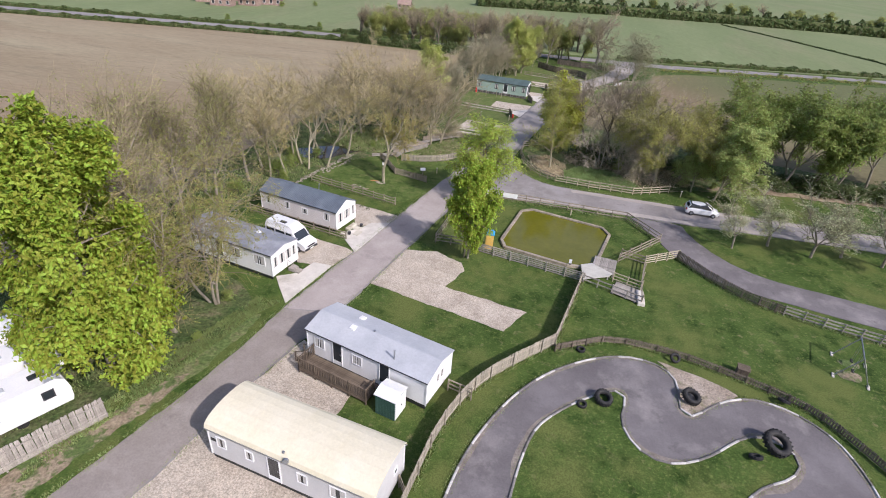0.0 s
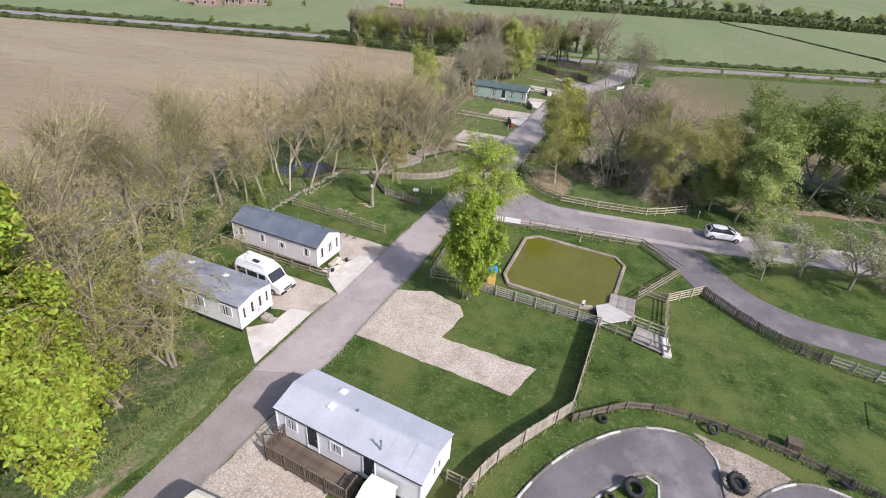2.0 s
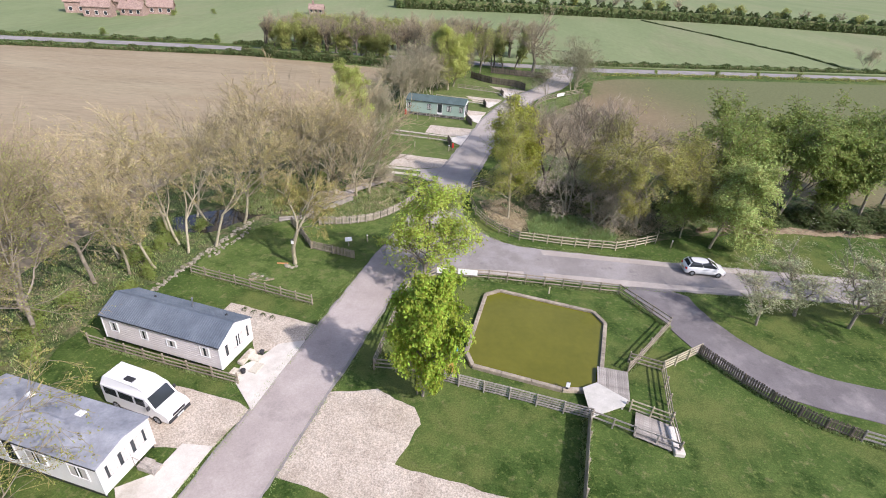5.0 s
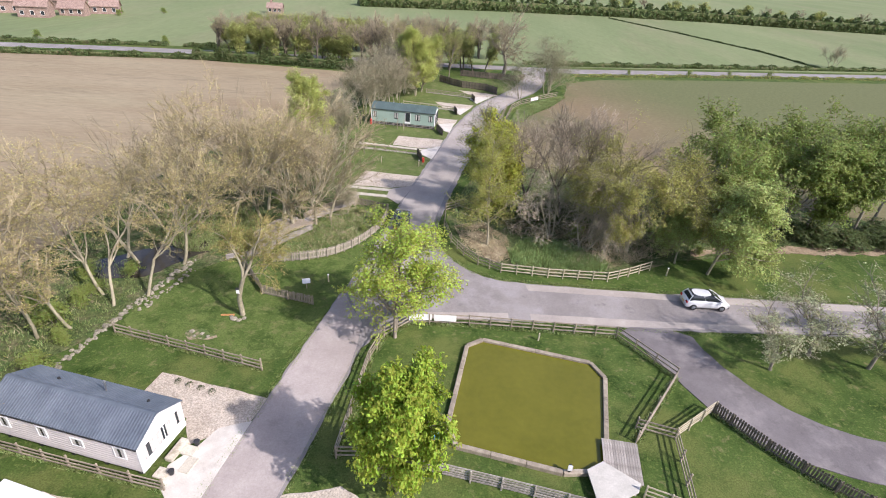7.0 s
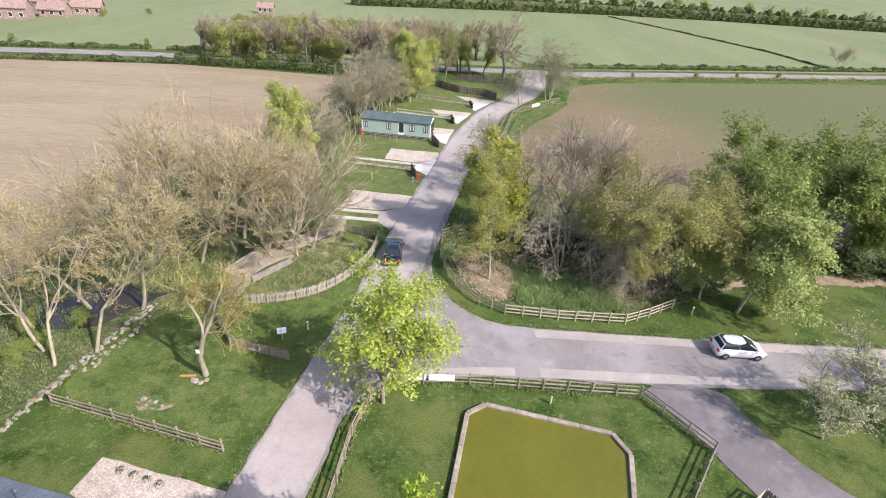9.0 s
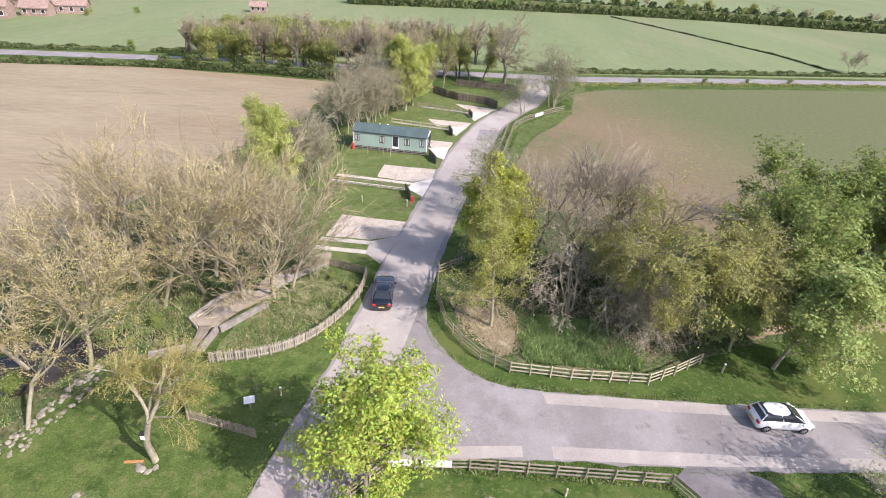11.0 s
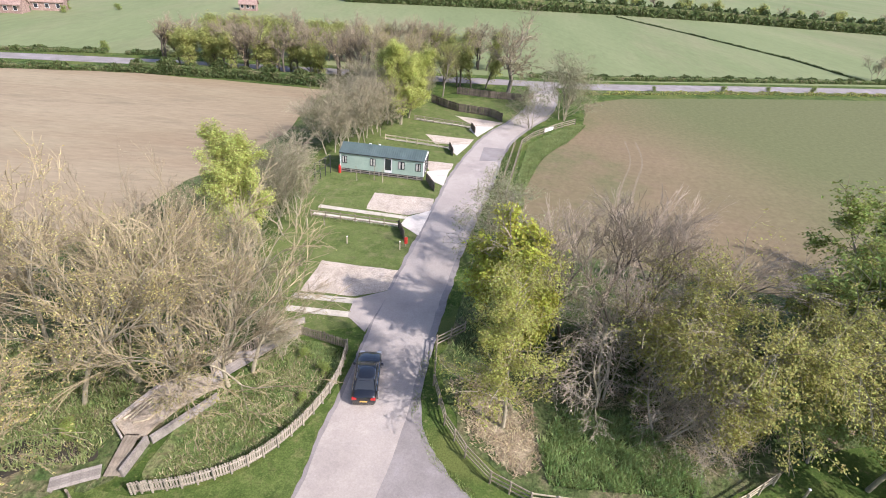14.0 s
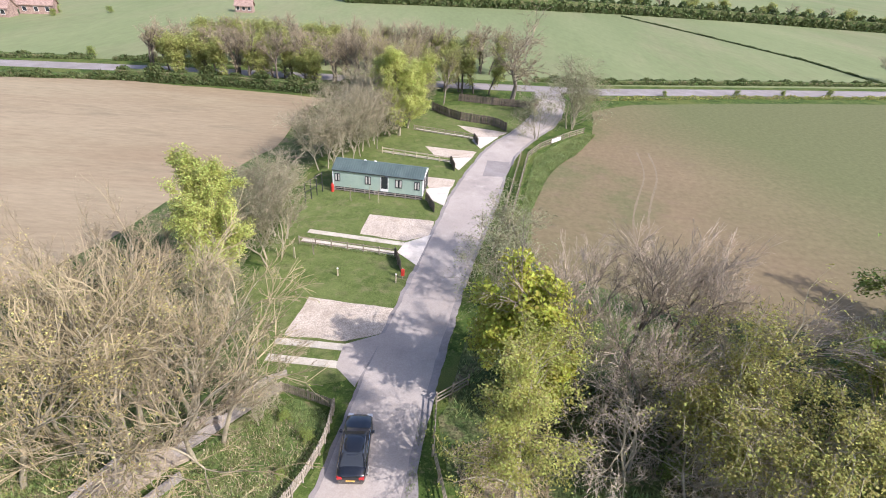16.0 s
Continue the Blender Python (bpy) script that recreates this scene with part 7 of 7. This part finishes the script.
# boardwalk through the wild garden
planking("boardwalk", "pale timber footbridge over the ditch", (-23.4, 69.7), (-0.35, 2.9), (0.85, 0.1), 0.3, 0.2, TIMBER)
planking("boardwalk", "weathered plank path leading to the footbridge", (-25.9, 68.6), (2.3, 1.1), (-0.4, 0.85), 0.16, 0.2, GREY_TIMBER)
sheet("raised_path", [(-24.9, 73.4), (-23.5, 76.9), (-21.4, 77.8), (-20.2, 78.0), (-19.4, 77.4), (-20.4, 76.6), (-21.6, 75.0), (-22.4, 73.4), (-22.6, 72.6), (-23.8, 72.5)], 0.3, SAND_PATH, "raised sandy path between timber edges", "path", 0.1, 0.5, 0.3)
edge = thing("path_edging", (0, 0, 0), 0, "weathered plank edging of the raised path", "edging")
for (ax, ay), (bx, by), wide, top in (((-24.95, 73.3), (-23.5, 77.0), 0.12, 0.5), ((-23.5, 77.0), (-21.5, 77.9), 0.05, 0.45), ((-22.0, 72.3), (-19.4, 76.1), 0.13, 0.62), ((-24.9, 73.3), (-23.85, 72.35), 0.06, 0.45),
                                      ((-22.2, 72.3), (-22.45, 69.9), 0.1, 0.72), ((-20.9, 78.6), (-20.4, 79.9), 0.14, 0.6), ((-20.4, 79.9), (-18.6, 80.2), 0.14, 0.66), ((-18.9, 81.6), (-17.0, 83.9), 0.06, 0.62), ((-16.9, 84.0), (-15.8, 84.8), 0.05, 0.62)):
    d = Vector((bx - ax, by - ay, 0))
    part("board", Shape().soft_box(0, -wide, 0.03, d.length, wide, top, 0.015), GREY_TIMBER, edge, m=pose(ax, ay, 0, 0, 0, math.degrees(math.atan2(d.y, d.x))))
for k, (x, y, turn, l) in enumerate(((-24.0, 74.6, 66, 2.2), (-23.75, 74.5, 70, 1.8), (-23.3, 73.6, 25, 0.9))):
    solid("timber_pole", Shape().rod((-l / 2, 0, 0.07), (l / 2, 0, 0.07), 0.07, 0.055, n=8), PALE_TIMBER, "loose pale timber pole lying on the path", "pole", "", "loose poles on the path", m=pose(x, y, 0.3, 0, 0, turn))
planking("boardwalk", "weathered narrow boardwalk between willows", (-20.9, 77.8), (4.5, 6.0), (0.75, -0.55), 0.32, 0.18, GREY_TIMBER)
# stones along the ditch bank
r = random.Random(3)
bank = thing("stone_bank", (0, 0, 0), 0, "rough pale stones lining the ditch bank", "stones")
stone_meshes = []
for k in range(4):
    s = Shape()
    rows = []
    for j, (rr, z) in enumerate(((0.7, 0.0), (1.0, 0.3), (0.85, 0.7), (0.4, 0.95))):
        rows.append([(rr * math.cos(a * 1.047) * r.uniform(0.8, 1.15), rr * math.sin(a * 1.047) * r.uniform(0.8, 1.15), z) for a in range(6)])
    stone_meshes.append(s.loft(rows).mesh("stone", STONE))
for (ax, ay), (bx, by), n in (((-31.9, 52.0), (-30.9, 58.3), 64), ((-30.9, 58.3), (-29.0, 68.0), 110), ((-29.6, 60), (-28.2, 66.5), 44)):
    for k in range(n):
        t = (k + r.random()) / n
        q = 0.07 + 0.11 * r.random()
        part("stone", stone_meshes[k % 4], STONE, bank, m=pose(ax + (bx - ax) * t + r.uniform(-0.35, 0.35), ay + (by - ay) * t + r.uniform(-0.3, 0.3), 0.0, 0, 0, r.uniform(0, 360)) @ Matrix.Diagonal((q * 1.3, q, q * 0.9, 1)))

# ---- hedges, far trees, farm ----
def hedge(points, width, height, count, leaf, material, label, seed, gap=0.0):
    """A clipped hedge: an uneven core of stems and twigs with many small leaves."""
    rr = np.random.default_rng(seed)
    ob = thing("hedge", (0, 0, 0), 0, label, "hedge")
    P = [np.array([*p, 0.0]) for p in points]
    seg = [np.linalg.norm(b - a) for a, b in zip(P[:-1], P[1:])]
    tot = sum(seg)
    per = np.array(seg) / tot
    idx = rr.choice(len(seg), count, p=per)
    t = rr.random(count)
    a, b = np.array(P)[idx], np.array(P)[idx + 1]
    c = a + (b - a) * t[:, None]
    d = (b - a) / np.linalg.norm(b - a, axis=1)[:, None]
    nrm = np.stack([-d[:, 1], d[:, 0], np.zeros(count)], 1)
    lump = 0.75 + 0.35 * np.sin(c[:, 0] * 0.9) * np.cos(c[:, 1] * 0.7 + c[:, 0] * 0.23)
    ang = rr.random(count) * math.pi
    rad = np.sqrt(rr.random(count) * 0.45 + 0.55)
    c = c + nrm * (np.cos(ang) * rad * width / 2)[:, None]
    c[:, 2] = np.sin(ang) * rad * height * lump + rr.random(count) * 0.1
    u = rr.normal(0, 1, (count, 3))
    u /= np.linalg.norm(u, axis=1)[:, None]
    w = np.cross(u, rr.normal(0, 1, (count, 3)))
    w /= np.linalg.norm(w, axis=1)[:, None]
    s = leaf * (0.6 + 0.8 * rr.random(count))[:, None]
    v = np.stack([c - u * s, c - w * s * 0.6, c + u * s, c + w * s * 0.6], 1).reshape(-1, 3)
    f = np.arange(count)[:, None] * 4 + np.array([[0, 1, 2, 3]])
    part("foliage", quads_mesh("foliage", v, f, material, False), material, ob)
    core = Shape()
    for pa, pb in zip(points[:-1], points[1:]):
        dd = Vector((pb[0] - pa[0], pb[1] - pa[1], 0))
        m = pose(pa[0], pa[1], 0, 0, 0, math.degrees(math.atan2(dd.y, dd.x)))
        core.soft_box(0, -width * 0.33, 0, dd.length, width * 0.33, height * 0.62, 0.1, m)
    part("core", core, IVY, ob)
    return ob


hedge([(-200, 134.5), (-93, 156.0), (-70, 160.5)], 1.8, 1.5, 9000, 0.3, LEAF_DARK, "clipped dark hedge between field and main road", 1)
hedge([(-72, 160.3), (-50, 162.0), (-30, 161.0), (-18, 161.0)], 2.6, 3.2, 12000, 0.3, LEAF_DARK, "taller dark hedge below the wood", 2)
hedge([(-260, 137), (-101, 171.0), (-86, 175.0)], 1.6, 1.3, 8000, 0.3, LEAF_DARK, "clipped dark hedge beyond the main road", 3)
hedge([(-82, 175.5), (-66, 178.5), (-40, 182)], 1.6, 1.3, 4000, 0.3, LEAF_DARK, "clipped hedge beyond the main road", 4)
hedge([(14.2, 186.2), (30.7, 188.8), (70.3, 200.6), (120.7, 215.0), (260, 256)], 1.8, 1.6, 12000, 0.3, LEAF_DARK, "clipped hedge along the far roadside", 5)
hedge([(26, 172.5), (62, 184.5), (104, 196), (260, 239)], 1.0, 0.9, 6000, 0.22, LEAF_OLIVE, "thin grassy hedge at the field's end", 6)
hedge([(79, 351), (100, 300), (118, 250), (122, 218)], 0.7, 0.6, 3500, 0.3, LEAF_DARK, "thin hedge line across the green field", 7)
hedge([(-60, 322), (11, 347), (83, 366), (149, 375), (230, 376), (420, 380)], 10, 8, 26000, 0.8, LEAF_DARK, "distant overgrown dark hedge", 8)
rng = random.Random(8)
for k in range(46):
    x = -60 + k * 10.5 + rng.uniform(-3, 3)
    y = 352 + min(k, 20) * 1.5 + rng.uniform(-4, 10)
    if x > 40 or k % 4 == 0:
        plant(WOOD_B if rng.random() < 0.55 else WOOD_A, x, y, rng.uniform(0.8, 1.25), wide=1.6)
for x, y in ((64, 187.2), (78, 191.5), (92, 195.5), (44, 181)):
    plant(SHRUB, x, y, rng.uniform(0.7, 1.0))
plant(BARE_D, 128, 222, 1.0)
for x, y in ((-88, 176.5), (-120, 172)):
    plant(SHRUB, x, y, 1.3)


def farmhouse(x, y, turn, l, w, h, label):
    ob = thing("farmhouse", (x, y, 0), turn, label, "house", "far farm buildings")
    part("wall", Shape().loft([[(-l / 2, -w / 2, 0), (-l / 2, w / 2, 0), (-l / 2, w / 2, h), (-l / 2, 0, h + w * 0.4), (-l / 2, -w / 2, h)], [(l / 2, -w / 2, 0), (l / 2, w / 2, 0), (l / 2, w / 2, h), (l / 2, 0, h + w * 0.4), (l / 2, -w / 2, h)]]), BRICK, ob)
    o = 0.4
    rf = Shape()
    for s in (-1, 1):
        rf.add([(-l / 2 - o, s * (w / 2 + o), h - o * 0.8), (l / 2 + o, s * (w / 2 + o), h - o * 0.8), (l / 2 + o, 0, h + w * 0.4 + 0.05), (-l / 2 - o, 0, h + w * 0.4 + 0.05), (-l / 2 - o, s * (w / 2 + o), h - o * 0.8 + 0.25), (l / 2 + o, s * (w / 2 + o), h - o * 0.8 + 0.25), (l / 2 + o, 0, h + w * 0.4 + 0.3), (-l / 2 - o, 0, h + w * 0.4 + 0.3)],
               [(4, 5, 6, 7), (0, 1, 5, 4), (1, 2, 6, 5), (3, 0, 4, 7), (0, 3, 2, 1)])
    roof = part("roof", rf, BRICK, ob)
    part("chimney", Shape().box(-l / 4 - 0.4, -0.4, h, -l / 4 + 0.4, 0.4, h + w * 0.4 + 1.6), BRICK, roof)
    for k in range(3):
        for z in (0.9, 3.2):
            if z + 1.2 < h:
                window(ob, (-l / 3 + k * l / 3, -w / 2, z), 1.0, 1.2, -90, curtain=False)
    return ob


for k, (x, y, turn, l, w, h) in enumerate(((-148, 215, 15, 9, 5.5, 3.6), (-160, 222, 30, 10, 6, 4.0), (-141, 224, 10, 8, 5, 2.6), (-152, 236, 5, 12, 6, 3.4), (-136, 234, 20, 9, 5, 2.8), (-166, 238, 15, 9, 6, 4.2))):
    farmhouse(x, y - 6, turn, l, w, h, "brick barn with a low red roof" if h < 3 else "red-brown brick farmhouse beyond the fields")
farmhouse(-85, 264, 8, 6, 4, 2.4, "small lone brick barn in the green field")
for x, y in ((-133, 231), (-144, 219), (-155, 228), (-146, 212), (-120, 238), (-139, 240), (-130, 225), (-158, 216)):
    plant(SHRUB, x, y, 1.2)


# ---- long grass and reeds ----
def tufts(name, outline, count, height, material, label, seed, lean=0.5, wide=0.035):
    """Blades strewn over an outline as one object."""
    rr = np.random.default_rng(seed)
    P = np.array(outline)
    lo, hi = P.min(0), P.max(0)
    keep = np.empty((0, 2))
    while len(keep) < count:
        q = lo + (hi - lo) * rr.random((count * 2, 2))
        inside = np.zeros(len(q), bool)
        for (ax, ay), (bx, by) in zip(outline, outline[1:] + outline[:1]):
            cross = ((ay > q[:, 1]) != (by > q[:, 1])) & (q[:, 0] < (bx - ax) * (q[:, 1] - ay) / (by - ay + 1e-9) + ax)
            inside ^= cross
        clump = np.sin(q[:, 0] * 2.3 + seed) * np.cos(q[:, 1] * 1.9 - seed) + rr.random(len(q)) * 1.6
        keep = np.concatenate([keep, q[inside & (clump > 0.45)]])
    q = keep[:count]
    h = height * (0.5 + 0.8 * rr.random(count))
    a = rr.random(count) * 2 * math.pi
    tip = np.stack([q[:, 0] + np.cos(a) * h * lean, q[:, 1] + np.sin(a) * h * lean, h], 1)
    b = rr.random(count) * 2 * math.pi
    side = np.stack([np.cos(b), np.sin(b), np.zeros(count)], 1) * wide
    foot = np.stack([q[:, 0], q[:, 1], np.zeros(count)], 1)
    v = np.stack([foot - side, foot + side, tip], 1).reshape(-1, 3)
    f = np.arange(count)[:, None] * 3 + np.array([[0, 1, 2]])
    ob = new(name, quads_mesh(name, v, f, material, False))
    return tagged(ob, label, "grass", "", "stuff")


tufts("daffodil_leaves", [(2.6, 71.4), (11.8, 71.2), (13.0, 73.5), (9.5, 77), (4.5, 77.5), (2.4, 74.5)], 14000, 0.42, DAFFODIL, "thick clumps of long green daffodil leaves", 1, 0.6, 0.06)
tufts("dry_grass", [(-3.6, 79.5), (-2.2, 74.2), (0.6, 71.8), (2.6, 72.6), (2.4, 77.5), (-0.5, 81)], 5000, 0.2, DRY_BLADE, "pale bent straw stalks", 2, 1.6, 0.05)
tufts("brambles", [(9, 72.0), (16.5, 74.2), (21, 76.5), (18, 82), (8, 83), (2, 82), (3.0, 78.5), (9.5, 77.5)], 6000, 0.5, DRY_BLADE, "dry brown bramble stems in the copse", 3, 1.2, 0.025)
tufts("copse_grass", [(-4.2, 82), (-1, 82), (6, 84), (20, 82), (34, 82), (30, 90), (8, 96), (0, 98), (-2.6, 90)], 9000, 0.5, BLADE, "rank green grass under the copse", 4)
tufts("garden_grass", [(-21.0, 69.4), (-18.5, 70.0), (-15.6, 71.7), (-13.3, 75.2), (-12.1, 79), (-12.2, 81.7), (-15.6, 82.6), (-18.0, 79.5), (-19.8, 75.4)], 9000, 0.26, BLADE, "lush long grass and nettles in the wild garden", 5)
tufts("garden_dry_grass", [(-20.6, 69.8), (-18.5, 70.4), (-15.8, 72.2), (-13.6, 75.4), (-12.4, 79), (-15.6, 82.0), (-18.0, 79.0), (-19.6, 75.2)], 2600, 0.25, DRY_BLADE, "dry stalks among the garden grass", 15, 0.9)
tufts("bank_dry_grass", [(-30, 69.5), (-25, 70.5), (-24.5, 73.5), (-25.6, 78), (-30, 82), (-37, 80), (-36, 72)], 3000, 0.3, DRY_BLADE, "dry stalks on the ditch bank", 16, 0.9)
tufts("bank_nettles", [(-30, 69.5), (-25, 70.5), (-24.5, 73.5), (-25.6, 78), (-30, 82), (-37, 80), (-36, 72)], 12000, 0.4, BLADE, "nettles and rough grass on the bank", 6)
tufts("verge_grass", [(2.2, 104), (3.6, 111), (5.8, 122), (8.4, 134), (13.8, 141.6), (19, 147.4), (20.6, 147.4), (16.6, 139.2), (9.7, 128.3), (5.5, 115), (4.2, 104)], 24000, 0.35, BLADE, "lush green verge at the field edge", 7, 1.0, 0.05)
tufts("belt_grass", [(-45, 5), (-31, 5), (-25.6, 24), (-33.8, 36), (-34.5, 52), (-30.8, 58), (-31, 63), (-36, 67), (-43, 84)], 26000, 0.28, BLADE, "rank grass and ivy beneath the tree belt", 8)
tufts("belt_dry_grass", [(-45, 20), (-34, 36), (-35, 52), (-31.8, 58), (-36, 67), (-43, 84), (-40, 100), (-30, 125), (-24, 125), (-26, 100), (-36, 84), (-44, 60)], 3500, 0.3, DRY_BLADE, "dry stalks at the edge of the tilled field", 9, 0.9)
tufts("lane_verge_grass", [(-25.2, 12), (-23.2, 20), (-21.2, 30), (-20.2, 32), (-22.4, 32), (-24.2, 25), (-26.0, 14)], 9000, 0.22, BLADE, "uncut grass on the lane's verge", 10)


def fringe(line, width, count, height, label, seed, material=BLADE):
    """Uneven uncut grass along a line."""
    pts = [Vector((*p, 0)) for p in line]
    left, right = [], []
    for i, p in enumerate(pts):
        d = (pts[min(i + 1, len(pts) - 1)] - pts[max(i - 1, 0)]).normalized()
        n = Vector((-d.y, d.x, 0)) * width / 2
        left.append((p.x + n.x, p.y + n.y))
        right.append((p.x - n.x, p.y - n.y))
    return tufts("edge_grass", left + right[::-1], count, height, material, label, seed, 0.7, 0.035)


fringe([p for p in road_west if p[1] < 64], 0.7, 5000, 0.12, "uncut grass creeping over the lane's west edge", 21)
fringe([p for p in road_east if p[1] < 60 and p[0] < -8], 0.6, 3500, 0.12, "uncut grass creeping over the lane's east edge", 22)
fringe([(36.9, 63.8), (18, 62.5), (10.7, 62.3), (1.8, 62.2), (-7, 61.2)], 0.5, 2500, 0.12, "grass along the road's south edge", 23)
fringe([(40, 69.3), (24.4, 68.8), (11.4, 68.5), (1.5, 68.7), (-1.4, 69.7), (-4.4, 72.5), (-6.0, 76.2), (-5.5, 81.9)], 0.6, 4000, 0.15, "grass along the bend's outer edge", 24)
fringe([p for p in kart_out if p[1] > 15], 0.7, 5000, 0.12, "ragged grass along the track's outer kerb", 25)
fringe([p for p in kart_in if p[1] > 15], 0.6, 4000, 0.12, "ragged grass along the track's inner kerb", 26)
fringe([(-3.9, 18.2), (-3.5, 22.5), (-2.3, 26.5), (-0.5, 29.5), (3.5, 34.2), (5.5, 44.8)], 0.7, 3500, 0.25, "long grass at the foot of the paling fence", 27)
fringe([(3.6, 33.6), (5.4, 34.8), (8.1, 36.4), (13.2, 36.3), (17.7, 35.0), (20.7, 33.9), (22.7, 32.8), (24.2, 31)], 0.6, 3500, 0.2, "long grass at the foot of the low fence", 28)
fringe([(-10.2, 47.2), (-9.6, 56.0), (-8.9, 58.8), (-7.0, 60.9), (-1.9, 61.25), (10.7, 61.2), (14.2, 56.7), (9.3, 50.2)], 0.6, 4500, 0.22, "long grass under the pond fence", 29)
fringe([(15.8, 53.4), (18.9, 49.4), (21.7, 47.0), (24.4, 45.9), (27.5, 45.0), (36, 43)], 0.6, 3000, 0.22, "long grass under the drive fence", 30)
fringe([(-17.3, 54.2), (-23.5, 55.6), (-29.9, 57.0)], 0.5, 1500, 0.22, "long grass under the cross fence", 31)
fringe([(-19.4, 44.2), (-25.5, 45.2), (-32.2, 46.4)], 0.5, 1500, 0.22, "long grass under the caravan's fence", 32)
fringe([(-20.0, 103.2), (-14.9, 102.7), (-9.9, 102.1)], 0.5, 1200, 0.22, "long grass under a pitch fence", 33)
fringe([(1.0, 102.5), (2.6, 110.8), (4.7, 121.5), (7.0, 133.2), (9.4, 137.8), (12.8, 141.9)], 0.6, 2500, 0.25, "long grass under the field fence", 34)

ob = thing("wheelie_bin", (-14.2, 31.4, 0), 20, "dark plastic wheelie bin at the lane", "bin")
part("body", Shape().loft([[(-0.22, -0.24, 0.06), (0.22, -0.24, 0.06), (0.22, 0.24, 0.06), (-0.22, 0.24, 0.06)], [(-0.29, -0.34, 0.95), (0.29, -0.34, 0.95), (0.29, 0.36, 0.95), (-0.29, 0.36, 0.95)]]), PLASTIC, ob)
part("lid", Shape().soft_box(-0.31, -0.37, 0.95, 0.31, 0.4, 1.05, 0.03), PLASTIC, ob)
for sx in (-0.24, 0.24):
    part("wheel", Shape().rod((sx - 0.03, 0.28, 0.1), (sx + 0.03, 0.28, 0.1), 0.1, n=12), RUBBER, ob)

for k, (x, y, q) in enumerate(((-21.6, 59.7, 0.28), (-21.1, 59.6, 0.22), (-20.8, 59.9, 0.2), (-21.9, 60.0, 0.18), (-24.2, 57.8, 0.2), (-23.3, 57.6, 0.16), (-22.7, 57.3, 0.18), (-23.8, 57.3, 0.14))):
    loose = tagged(new("stone", stone_meshes[k % 4]), "rough grey-brown stone lying on the lawn", "stone", "loose stones on the lawn")
    loose.matrix_world = pose(x, y, 0.02, 0, 0, k * 47) @ Matrix.Diagonal((q * 1.2, q, q * 0.7, 1))
solid("plank", Shape().soft_box(-0.55, -0.09, 0, 0.55, 0.09, 0.06, 0.012), ORANGE_TIMBER, "short orange-brown plank lying on the grass", "plank", m=pose(-22.3, 60.2, 0.02, 0, 0, 8))
